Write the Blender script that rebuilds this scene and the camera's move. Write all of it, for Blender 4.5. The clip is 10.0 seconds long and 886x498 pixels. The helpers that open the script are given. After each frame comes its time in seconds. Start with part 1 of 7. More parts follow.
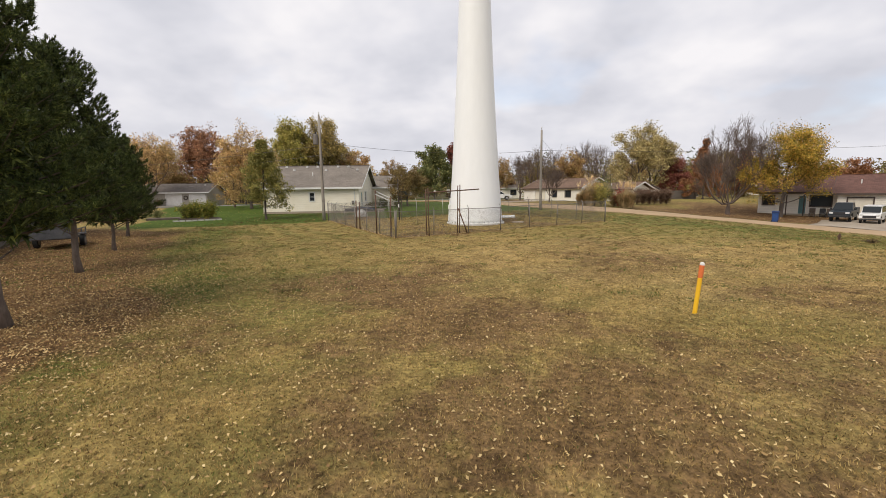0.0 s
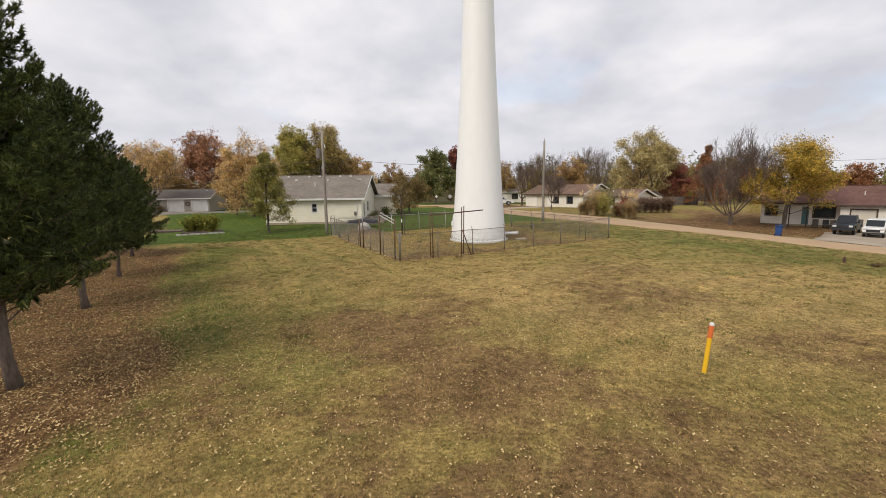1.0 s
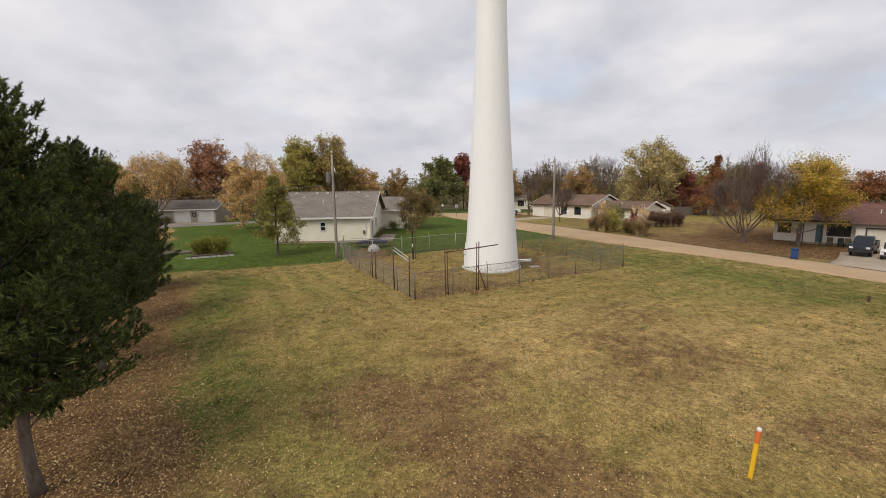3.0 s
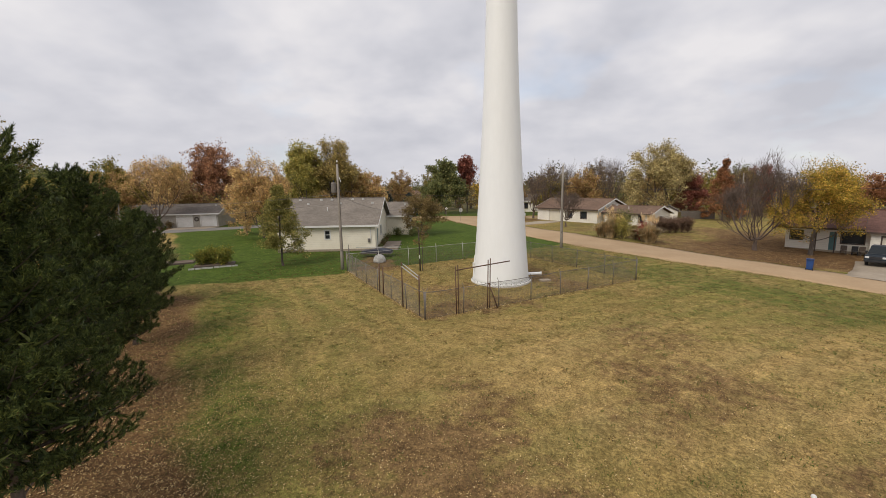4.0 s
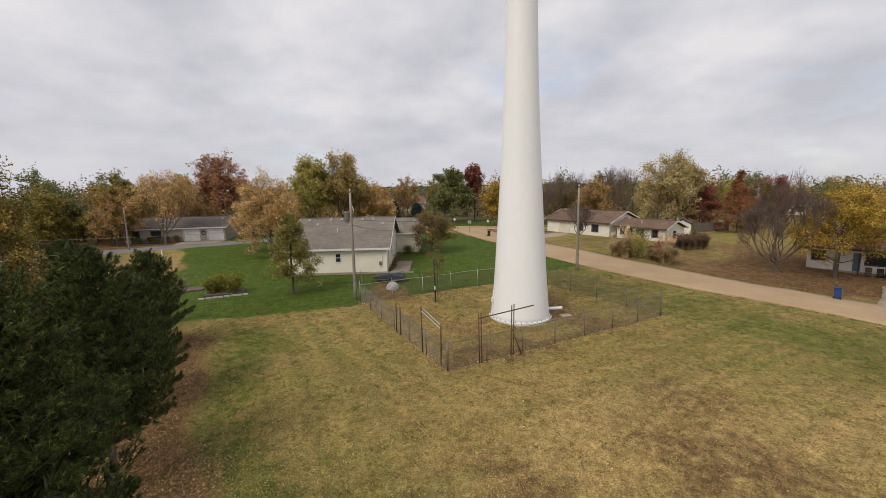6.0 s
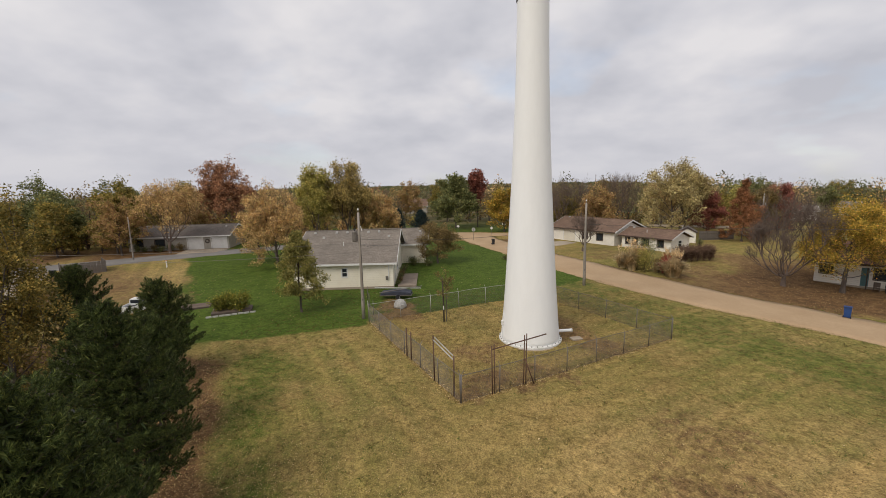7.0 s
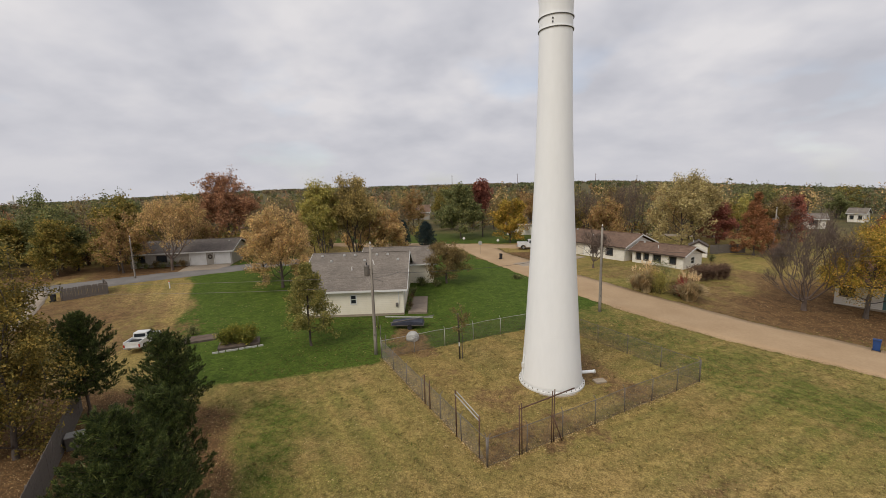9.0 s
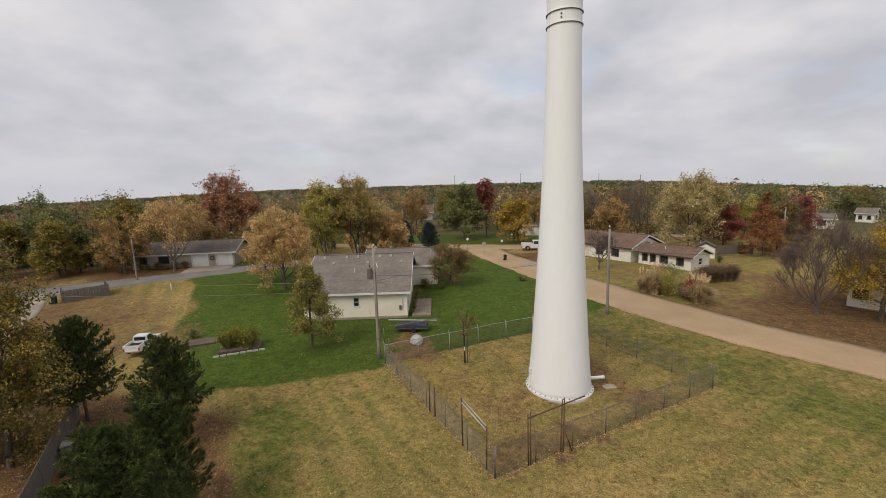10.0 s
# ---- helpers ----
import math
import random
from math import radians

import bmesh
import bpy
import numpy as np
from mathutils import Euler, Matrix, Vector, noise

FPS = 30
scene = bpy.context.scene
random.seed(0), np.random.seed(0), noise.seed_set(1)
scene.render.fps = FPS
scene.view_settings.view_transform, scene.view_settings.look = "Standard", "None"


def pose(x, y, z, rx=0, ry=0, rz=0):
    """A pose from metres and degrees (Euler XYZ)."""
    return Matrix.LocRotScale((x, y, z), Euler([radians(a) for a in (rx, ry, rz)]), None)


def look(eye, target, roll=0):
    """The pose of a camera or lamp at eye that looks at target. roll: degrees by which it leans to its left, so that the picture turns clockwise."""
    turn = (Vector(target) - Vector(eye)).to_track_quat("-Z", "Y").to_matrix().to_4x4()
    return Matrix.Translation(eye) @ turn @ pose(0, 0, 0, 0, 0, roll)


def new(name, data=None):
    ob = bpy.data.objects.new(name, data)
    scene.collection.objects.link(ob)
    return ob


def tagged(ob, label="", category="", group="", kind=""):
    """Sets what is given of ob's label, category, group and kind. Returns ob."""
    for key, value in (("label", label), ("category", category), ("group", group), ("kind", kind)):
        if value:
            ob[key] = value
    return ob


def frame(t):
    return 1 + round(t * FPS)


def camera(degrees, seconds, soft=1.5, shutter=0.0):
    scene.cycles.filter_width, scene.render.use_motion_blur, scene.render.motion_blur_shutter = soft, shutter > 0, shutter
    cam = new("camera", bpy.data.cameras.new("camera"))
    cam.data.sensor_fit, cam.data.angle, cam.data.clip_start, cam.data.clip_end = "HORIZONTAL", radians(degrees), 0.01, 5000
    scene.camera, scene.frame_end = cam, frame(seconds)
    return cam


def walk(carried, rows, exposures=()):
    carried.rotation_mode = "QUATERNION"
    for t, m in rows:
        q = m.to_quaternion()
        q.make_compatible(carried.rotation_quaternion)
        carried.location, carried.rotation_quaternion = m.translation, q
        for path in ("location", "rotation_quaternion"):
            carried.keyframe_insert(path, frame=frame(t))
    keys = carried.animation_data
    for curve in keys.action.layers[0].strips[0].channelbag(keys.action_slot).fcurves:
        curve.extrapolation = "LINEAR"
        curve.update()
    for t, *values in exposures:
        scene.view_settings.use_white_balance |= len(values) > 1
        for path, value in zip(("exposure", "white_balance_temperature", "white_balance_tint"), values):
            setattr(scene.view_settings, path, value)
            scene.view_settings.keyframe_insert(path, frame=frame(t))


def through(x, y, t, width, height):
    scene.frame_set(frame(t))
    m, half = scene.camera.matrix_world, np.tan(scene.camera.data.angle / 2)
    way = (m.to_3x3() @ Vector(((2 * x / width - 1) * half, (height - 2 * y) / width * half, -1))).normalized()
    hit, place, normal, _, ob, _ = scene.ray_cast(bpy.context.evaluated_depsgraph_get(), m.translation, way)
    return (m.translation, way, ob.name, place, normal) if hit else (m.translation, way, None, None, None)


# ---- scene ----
cam = camera(94.0, 10.0, soft=0.5)
PATH = [
    (0, (0.071, 1.074, 2.594), (-0.182, 3.039, 2.321), -0.8),
    (0.5, (-0.022, 1.17, 3.292), (-0.277, 3.134, 3.016), -0.9),
    (1, (-0.132, 1.246, 3.977), (-0.388, 3.209, 3.697), -0.8),
    (1.5, (-0.335, 1.303, 4.586), (-0.595, 3.266, 4.304), -0.8),
    (2, (-0.431, 1.486, 5.177), (-0.694, 3.448, 4.893), -0.9),
    (2.5, (-0.653, 1.605, 5.688), (-0.919, 3.567, 5.403), -0.9),
    (4, (-1.5, 2.58, 7.13), (-1.777, 4.539, 6.837), -1.0),
    (4.5, (-1.907, 3.029, 7.654), (-2.187, 4.987, 7.359), -1.0),
    (5, (-2.17, 3.236, 8.228), (-2.455, 5.193, 7.934), -1.1),
    (5.5, (-2.411, 3.514, 8.84), (-2.701, 5.471, 8.545), -1.2),
    (7, (-3.319, 3.996, 11.26), (-3.614, 5.951, 10.956), -1.3),
    (7.5, (-3.798, 4.202, 12.056), (-4.091, 6.157, 11.756), -1.2),
    (8, (-4.1, 4.501, 12.771), (-4.391, 6.456, 12.468), -1.4),
    (8.5, (-4.482, 4.953, 13.428), (-4.77, 6.908, 13.12), -1.4),
    (9, (-4.691, 5.418, 13.844), (-4.985, 7.372, 13.536), -1.6),
    (9.5, (-4.794, 5.89, 13.923), (-5.09, 7.844, 13.617), -1.7),
    (10, (-4.943, 6.113, 13.896), (-5.25, 8.065, 13.589), -1.7),
]
walk(cam, [(t, look(eye, target, roll)) for t, eye, target, roll in PATH], [(0, 0.32), (2.5, 0.18), (5.5, 0.08), (7.5, 0.01), (10, -0.02)])

# ---- world, sun ----
world = bpy.data.worlds.new("overcast_sky")
scene.world = world
world.use_nodes = True
wn, wl = world.node_tree.nodes, world.node_tree.links
wn.clear()
SUN_EL, SUN_AZ = 46.0, 215.0
w_out = wn.new("ShaderNodeOutputWorld")
sky = wn.new("ShaderNodeTexSky")
sky.sky_type, sky.sun_disc = "NISHITA", False
sky.sun_elevation, sky.sun_rotation = radians(SUN_EL), radians(SUN_AZ)
bg_sky = wn.new("ShaderNodeBackground")
bg_sky.inputs["Strength"].default_value = 0.15
wl.new(sky.outputs["Color"], bg_sky.inputs["Color"])
w_co = wn.new("ShaderNodeTexCoord")
w_sep = wn.new("ShaderNodeSeparateXYZ")
wl.new(w_co.outputs["Generated"], w_sep.inputs[0])


def w_math(op, a, b=None, c=None):
    n = wn.new("ShaderNodeMath")
    n.operation = op
    for i, v in enumerate((a, b, c)):
        if v is None:
            continue
        if isinstance(v, (int, float)):
            n.inputs[i].default_value = v
        else:
            wl.new(v, n.inputs[i])
    return n.outputs[0]


def w_ramp(fac, stops):
    n = wn.new("ShaderNodeValToRGB")
    e = n.color_ramp.elements
    while len(e) < len(stops):
        e.new(0.5)
    for el, (p, c) in zip(e, stops):
        el.position, el.color = p, (*c, 1)
    wl.new(fac, n.inputs[0])
    return n.outputs[0]


# cloud deck seen in perspective: direction divided by its height
up = w_math("ADD", w_math("MAXIMUM", w_sep.outputs[2], 0.0), 0.34)
w_flat = wn.new("ShaderNodeCombineXYZ")
wl.new(w_math("DIVIDE", w_sep.outputs[0], up), w_flat.inputs[0])
wl.new(w_math("DIVIDE", w_sep.outputs[1], up), w_flat.inputs[1])
c_big = wn.new("ShaderNodeTexNoise")
c_big.inputs["Scale"].default_value, c_big.inputs["Detail"].default_value, c_big.inputs["Roughness"].default_value = 2.1, 4.0, 0.5
wl.new(w_flat.outputs[0], c_big.inputs["Vector"])
c_map = wn.new("ShaderNodeMapping")
c_map.inputs["Location"].default_value = (7.3, 2.1, 0)
wl.new(w_flat.outputs[0], c_map.inputs["Vector"])
c_gap = wn.new("ShaderNodeTexNoise")
c_gap.inputs["Scale"].default_value, c_gap.inputs["Detail"].default_value = 1.2, 4.0
wl.new(c_map.outputs[0], c_gap.inputs["Vector"])
cloud = w_ramp(c_big.outputs["Fac"], ((0.34, (0.50, 0.505, 0.555)), (0.5, (0.625, 0.62, 0.66)), (0.65, (0.75, 0.73, 0.745))))
low = w_ramp(w_sep.outputs[2], ((0.0, (1, 1, 1)), (0.22, (0, 0, 0))))
w_mix = wn.new("ShaderNodeMix")
w_mix.data_type = "RGBA"
wl.new(w_math("MULTIPLY", low, 0.75), w_mix.inputs["Factor"])
wl.new(cloud, w_mix.inputs["A"])
w_mix.inputs["B"].default_value = (0.58, 0.578, 0.62, 1)
bg_cloud = wn.new("ShaderNodeBackground")
bg_cloud.inputs["Strength"].default_value = 1.0
wl.new(w_mix.outputs["Result"], bg_cloud.inputs["Color"])
gaps = w_ramp(c_gap.outputs["Fac"], ((0.30, (0.62, 0.62, 0.62)), (0.43, (1, 1, 1))))
w_sh = wn.new("ShaderNodeMixShader")
wl.new(gaps, w_sh.inputs[0])
wl.new(bg_sky.outputs[0], w_sh.inputs[1])
wl.new(bg_cloud.outputs[0], w_sh.inputs[2])
wl.new(w_sh.outputs[0], w_out.inputs["Surface"])

sun_data = bpy.data.lights.new("sun", "SUN")
sun_data.energy, sun_data.angle, sun_data.color = 1.8, radians(30), (1.0, 0.92, 0.8)
sun_ob = new("sun", sun_data)
_az, _el = radians(SUN_AZ), radians(SUN_EL)
_s = Vector((math.sin(_az) * math.cos(_el), math.cos(_az) * math.cos(_el), math.sin(_el))) * 100
sun_ob.matrix_basis = look(_s, (0, 0, 0))
tagged(sun_ob, kind="structure")


# ---- materials ----
def shader(name):
    m = bpy.data.materials.new(name)
    m.use_nodes = True
    nt = m.node_tree
    return m, nt.nodes, nt.links, nt.nodes["Principled BSDF"]


def ramp(nodes, links, fac, stops):
    n = nodes.new("ShaderNodeValToRGB")
    e = n.color_ramp.elements
    while len(e) < len(stops):
        e.new(0.5)
    for el, (p, c) in zip(e, stops):
        el.position, el.color = p, (*c, 1) if len(c) == 3 else c
    links.new(fac, n.inputs[0])
    return n.outputs[0]


def noise_node(nodes, links, vec, scale, detail=4.0, rough=0.55):
    n = nodes.new("ShaderNodeTexNoise")
    n.inputs["Scale"].default_value, n.inputs["Detail"].default_value, n.inputs["Roughness"].default_value = scale, detail, rough
    links.new(vec, n.inputs["Vector"])
    return n.outputs["Fac"]


def blend(nodes, links, fac, a, b, mode="MIX"):
    n = nodes.new("ShaderNodeMix")
    n.data_type, n.blend_type = "RGBA", mode
    for sock, v in (("Factor", fac), ("A", a), ("B", b)):
        if isinstance(v, (int, float)):
            n.inputs[sock].default_value = v
        elif isinstance(v, tuple):
            n.inputs[sock].default_value = (*v, 1)
        else:
            links.new(v, n.inputs[sock])
    return n.outputs["Result"]


def surf(name, c1, c2, big=0.6, fine=14.0, rough=0.7, bump=0.15, metal=0.0, stretch=(1, 1, 1), spec=0.4):
    """Two colours mixed by coarse stains and fine grain, with a fine relief."""
    m, n, l, b = shader(name)
    co = n.new("ShaderNodeTexCoord")
    mp = n.new("ShaderNodeMapping")
    mp.inputs["Scale"].default_value = stretch
    l.new(co.outputs["Object"], mp.inputs["Vector"])
    nb = noise_node(n, l, mp.outputs[0], big, 5)
    nf = noise_node(n, l, mp.outputs[0], fine, 6, 0.65)
    fac = n.new("ShaderNodeMath")
    fac.operation = "MULTIPLY_ADD"
    l.new(nb, fac.inputs[0])
    fac.inputs[1].default_value = 0.6
    sc = n.new("ShaderNodeMath")
    sc.operation = "MULTIPLY"
    l.new(nf, sc.inputs[0])
    sc.inputs[1].default_value = 0.4
    l.new(sc.outputs[0], fac.inputs[2])
    col = ramp(n, l, fac.outputs[0], ((0.36, c1), (0.64, c2)))
    l.new(col, b.inputs["Base Color"])
    b.inputs["Roughness"].default_value, b.inputs["Metallic"].default_value = rough, metal
    b.inputs["Specular IOR Level"].default_value = spec
    if bump:
        bp = n.new("ShaderNodeBump")
        bp.inputs["Strength"].default_value, bp.inputs["Distance"].default_value = bump, 0.02
        l.new(nf, bp.inputs["Height"])
        l.new(bp.outputs[0], b.inputs["Normal"])
    return m


def leafy(name, stops, through=0.28, rough=0.6, clumps=1.3, vary=(0.6, 1.6)):
    """Leaves: each one takes its own colour along the stops, and whole sprays are paler or deeper."""
    m, n, l, b = shader(name)
    geo = n.new("ShaderNodeNewGeometry")
    co = n.new("ShaderNodeTexCoord")
    col = ramp(n, l, geo.outputs["Random Per Island"], stops)
    # noise puts the light and shade of leaf clumps into the colour
    k = noise_node(n, l, co.outputs["Object"], clumps, 3, 0.6)
    col = blend(n, l, 1.0, col, ramp(n, l, k, ((0.36, (vary[0],) * 3), (0.64, (vary[1],) * 3))), "MULTIPLY")
    col = blend(n, l, 1.0, col, (1.02, 1.0, 0.88), "MULTIPLY")
    l.new(col, b.inputs["Base Color"])
    b.inputs["Roughness"].default_value = rough
    b.inputs["Specular IOR Level"].default_value = 0.25
    tr = n.new("ShaderNodeBsdfTranslucent")
    l.new(col, tr.inputs["Color"])
    mx = n.new("ShaderNodeMixShader")
    mx.inputs[0].default_value = through
    l.new(b.outputs[0], mx.inputs[1])
    l.new(tr.outputs[0], mx.inputs[2])
    l.new(mx.outputs[0], n["Material Output"].inputs["Surface"])
    return m


def banded(name, c1, c2, period, axis=2, rough=0.6, depth=0.35, groove=0.1):
    """Siding or ribs: grooves every `period` metres along one object axis, over weathered paint."""
    m, n, l, b = shader(name)
    co = n.new("ShaderNodeTexCoord")
    sp = n.new("ShaderNodeSeparateXYZ")
    l.new(co.outputs["Object"], sp.inputs[0])
    d = n.new("ShaderNodeMath")
    d.operation = "DIVIDE"
    l.new(sp.outputs[axis], d.inputs[0])
    d.inputs[1].default_value = period
    f = n.new("ShaderNodeMath")
    f.operation = "FRACT"
    l.new(d.outputs[0], f.inputs[0])
    edge = ramp(n, l, f.outputs[0], ((0.0, (0, 0, 0)), (groove, (1, 1, 1))))
    st = noise_node(n, l, co.outputs["Object"], 0.8, 5)
    col = ramp(n, l, st, ((0.35, c1), (0.65, c2)))
    l.new(blend(n, l, 0.5, col, edge, "MULTIPLY"), b.inputs["Base Color"])
    b.inputs["Roughness"].default_value = rough
    bp = n.new("ShaderNodeBump")
    bp.inputs["Strength"].default_value, bp.inputs["Distance"].default_value = depth, 0.02
    l.new(f.outputs[0], bp.inputs["Height"])
    l.new(bp.outputs[0], b.inputs["Normal"])
    return m


def shingles(name, c1, c2):
    m, n, l, b = shader(name)
    co = n.new("ShaderNodeTexCoord")
    br = n.new("ShaderNodeTexBrick")
    mp = n.new("ShaderNodeMapping")
    mp.inputs["Scale"].default_value = (1, 1.2, 1)
    l.new(co.outputs["Object"], mp.inputs["Vector"])
    l.new(mp.outputs[0], br.inputs["Vector"])
    br.inputs["Scale"].default_value = 1.0
    br.inputs["Brick Width"].default_value, br.inputs["Row Height"].default_value = 0.34, 0.17
    br.inputs["Mortar Size"].default_value, br.inputs["Bias"].default_value = 0.008, 0.0
    br.inputs["Color1"].default_value, br.inputs["Color2"].default_value = (*c1, 1), (*c2, 1)
    br.inputs["Mortar"].default_value = (*[v * 0.6 for v in c1], 1)
    st = noise_node(n, l, co.outputs["Object"], 0.5, 6)
    gr = noise_node(n, l, co.outputs["Object"], 9.0, 6)
    k = ramp(n, l, st, ((0.3, (0.78, 0.78, 0.78)), (0.7, (1.12, 1.12, 1.12))))
    g = ramp(n, l, gr, ((0.3, (0.75, 0.75, 0.75)), (0.7, (1.15, 1.15, 1.15))))
    l.new(blend(n, l, 1.0, blend(n, l, 1.0, br.outputs["Color"], k, "MULTIPLY"), g, "MULTIPLY"), b.inputs["Base Color"])
    b.inputs["Roughness"].default_value = 0.9
    bp = n.new("ShaderNodeBump")
    bp.inputs["Strength"].default_value, bp.inputs["Distance"].default_value = 0.4, 0.02
    l.new(br.outputs["Fac"], bp.inputs["Height"])
    l.new(bp.outputs[0], b.inputs["Normal"])
    return m


def glass_mat(name, tint=(0.03, 0.035, 0.04)):
    m, _, _, b = shader(name)
    b.inputs["Base Color"].default_value = (*tint, 1)
    b.inputs["Roughness"].default_value = 0.1
    b.inputs["Specular IOR Level"].default_value = 0.15
    return m


M_TOWER = surf("white_tower_paint", (0.83, 0.84, 0.835), (0.89, 0.9, 0.895), 0.22, 3.0, 0.42, 0.03, stretch=(1, 1, 0.25))
M_TOWER_BASE = surf("white_flange_paint", (0.55, 0.54, 0.5), (0.8, 0.8, 0.78), 1.5, 12, 0.55, 0.1)
M_BAND = surf("dark_steel_and_shadow_line", (0.06, 0.065, 0.07), (0.14, 0.14, 0.15), 2, 20, 0.5, 0.1)
M_RUST = surf("rusty_steel", (0.07, 0.04, 0.03), (0.19, 0.11, 0.075), 2, 30, 0.85, 0.3, 0.2)
M_GALV = surf("galvanised_steel", (0.13, 0.115, 0.1), (0.26, 0.235, 0.21), 1.5, 22, 0.55, 0.1, 0.5)
M_PALE_EDGE = surf("weathered_concrete_edging", (0.4, 0.39, 0.36), (0.6, 0.59, 0.55), 1.5, 22, 0.8, 0.0, 0.3)
M_GALV_PALE = surf("pale_galvanised_steel", (0.36, 0.35, 0.33), (0.52, 0.51, 0.48), 1.5, 22, 0.5, 0.05, 0.3)
M_STRAW = surf("straw_stalks", (0.42, 0.3, 0.16), (0.6, 0.46, 0.27), 2, 20, 0.8, 0)
M_WIRE = surf("weathered_wire", (0.13, 0.12, 0.11), (0.22, 0.2, 0.18), 1.5, 22, 0.6, 0.0, 0.4)
M_POLE = surf("weathered_pole_wood", (0.22, 0.19, 0.16), (0.40, 0.36, 0.31), 1.2, 16, 0.9, 0.4, stretch=(3, 3, 0.25))
M_POLE_DARK = surf("creosote_wood", (0.035, 0.028, 0.024), (0.09, 0.07, 0.055), 1.2, 16, 0.9, 0.4, stretch=(3, 3, 0.25))
M_CABLE = surf("cable_black", (0.03, 0.03, 0.03), (0.07, 0.07, 0.07), 2, 20, 0.6, 0)
M_YELLOW = surf("yellow_plastic", (0.80, 0.44, 0.02), (0.90, 0.55, 0.03), 2.0, 22, 0.45, 0.05)
M_ORANGE = surf("orange_plastic", (0.62, 0.13, 0.035), (0.75, 0.2, 0.06), 2.0, 22, 0.45, 0.05)
M_WHITE = surf("white_paint", (0.66, 0.65, 0.62), (0.80, 0.79, 0.77), 1.0, 12, 0.55, 0.08)
M_CREAM = banded("cream_siding", (0.82, 0.75, 0.61), (0.88, 0.82, 0.69), 0.2, depth=0.12, groove=0.05)
M_GREIGE = banded("grey_beige_siding", (0.36, 0.33, 0.28), (0.43, 0.395, 0.34), 0.2)
M_CREAM_PLAIN = surf("cream_panel", (0.62, 0.57, 0.47), (0.72, 0.67, 0.57), 0.7, 9, 0.6, 0.08)
M_WHITESIDE = banded("white_siding", (0.76, 0.72, 0.63), (0.84, 0.8, 0.72), 0.2)
M_GREYROOF = shingles("grey_shingles", (0.185, 0.156, 0.128), (0.25, 0.215, 0.178))
M_DARKROOF = shingles("dark_grey_brown_shingles", (0.12, 0.1, 0.086), (0.17, 0.145, 0.125))
M_BROWNROOF = shingles("brown_shingles", (0.15, 0.09, 0.06), (0.22, 0.14, 0.095))
M_REDROOF = shingles("red_brown_shingles", (0.13, 0.06, 0.045), (0.18, 0.09, 0.07))
M_TRIM = surf("brown_trim", (0.05, 0.035, 0.028), (0.1, 0.07, 0.055), 1, 15, 0.6, 0.05)
M_GLASS = glass_mat("dark_window_glass")
M_TEAL = surf("teal_door_paint", (0.08, 0.17, 0.18), (0.12, 0.23, 0.24), 1, 15, 0.5, 0.03)
M_BLUE = surf("blue_plastic", (0.012, 0.045, 0.16), (0.025, 0.075, 0.24), 1.5, 15, 0.45, 0.05)
M_BLACKPL = surf("black_plastic", (0.015, 0.015, 0.017), (0.035, 0.035, 0.038), 1.5, 15, 0.5, 0.05)
M_RUBBER = surf("tyre_rubber", (0.012, 0.012, 0.012), (0.03, 0.03, 0.03), 3, 30, 0.85, 0.1)
M_CHROME = surf("dull_chrome", (0.45, 0.45, 0.46), (0.6, 0.6, 0.61), 3, 30, 0.3, 0.02, 0.9)
M_CARDARK = surf("dark_blue_car_paint", (0.012, 0.018, 0.026), (0.02, 0.028, 0.038), 1, 10, 0.35, 0.0, 0.0, spec=0.3)
M_CARWHITE = surf("white_car_paint", (0.66, 0.66, 0.65), (0.76, 0.76, 0.75), 1, 10, 0.3, 0.0)
M_LAMPGLASS = surf("lamp_glass", (0.5, 0.5, 0.5), (0.7, 0.7, 0.7), 4, 20, 0.15, 0.0)
M_REDLAMP = surf("red_lamp_glass", (0.35, 0.02, 0.02), (0.5, 0.03, 0.03), 4, 20, 0.2, 0.0)
M_ROAD = surf("tan_chip_road", (0.36, 0.245, 0.138), (0.465, 0.332, 0.2), 0.22, 5.0, 0.95, 0.25)
M_ASPHALT = surf("grey_asphalt", (0.15, 0.14, 0.13), (0.23, 0.215, 0.2), 0.3, 6.0, 0.95, 0.25)
M_CONC = surf("pale_concrete", (0.29, 0.235, 0.175), (0.41, 0.345, 0.265), 0.5, 6.0, 0.9, 0.15)
M_BOARD = surf("grey_fence_board", (0.11, 0.094, 0.082), (0.2, 0.175, 0.152), 1.0, 14, 0.9, 0.35, stretch=(3, 3, 0.3))
M_DARKWOOD = surf("dark_old_wood", (0.07, 0.055, 0.045), (0.16, 0.125, 0.1), 1.0, 14, 0.9, 0.35)
M_BARK = surf("bark_grey_brown", (0.05, 0.04, 0.033), (0.15, 0.12, 0.1), 1.5, 10, 0.95, 0.6, stretch=(2.5, 2.5, 0.6))
M_PINEBARK = surf("pine_bark", (0.07, 0.052, 0.04), (0.19, 0.15, 0.122), 2.5, 9, 0.95, 0.7, stretch=(2.5, 2.5, 0.8))
M_TWIG = surf("bare_twigs", (0.095, 0.07, 0.056), (0.19, 0.142, 0.114), 1.5, 10, 0.95, 0.2)
M_TARP = surf("dark_blue_tarp", (0.03, 0.035, 0.055), (0.06, 0.065, 0.09), 1.0, 8, 0.6, 0.3)
M_SOIL = surf("garden_soil", (0.085, 0.06, 0.045), (0.17, 0.125, 0.095), 1.5, 9, 0.95, 0.6)

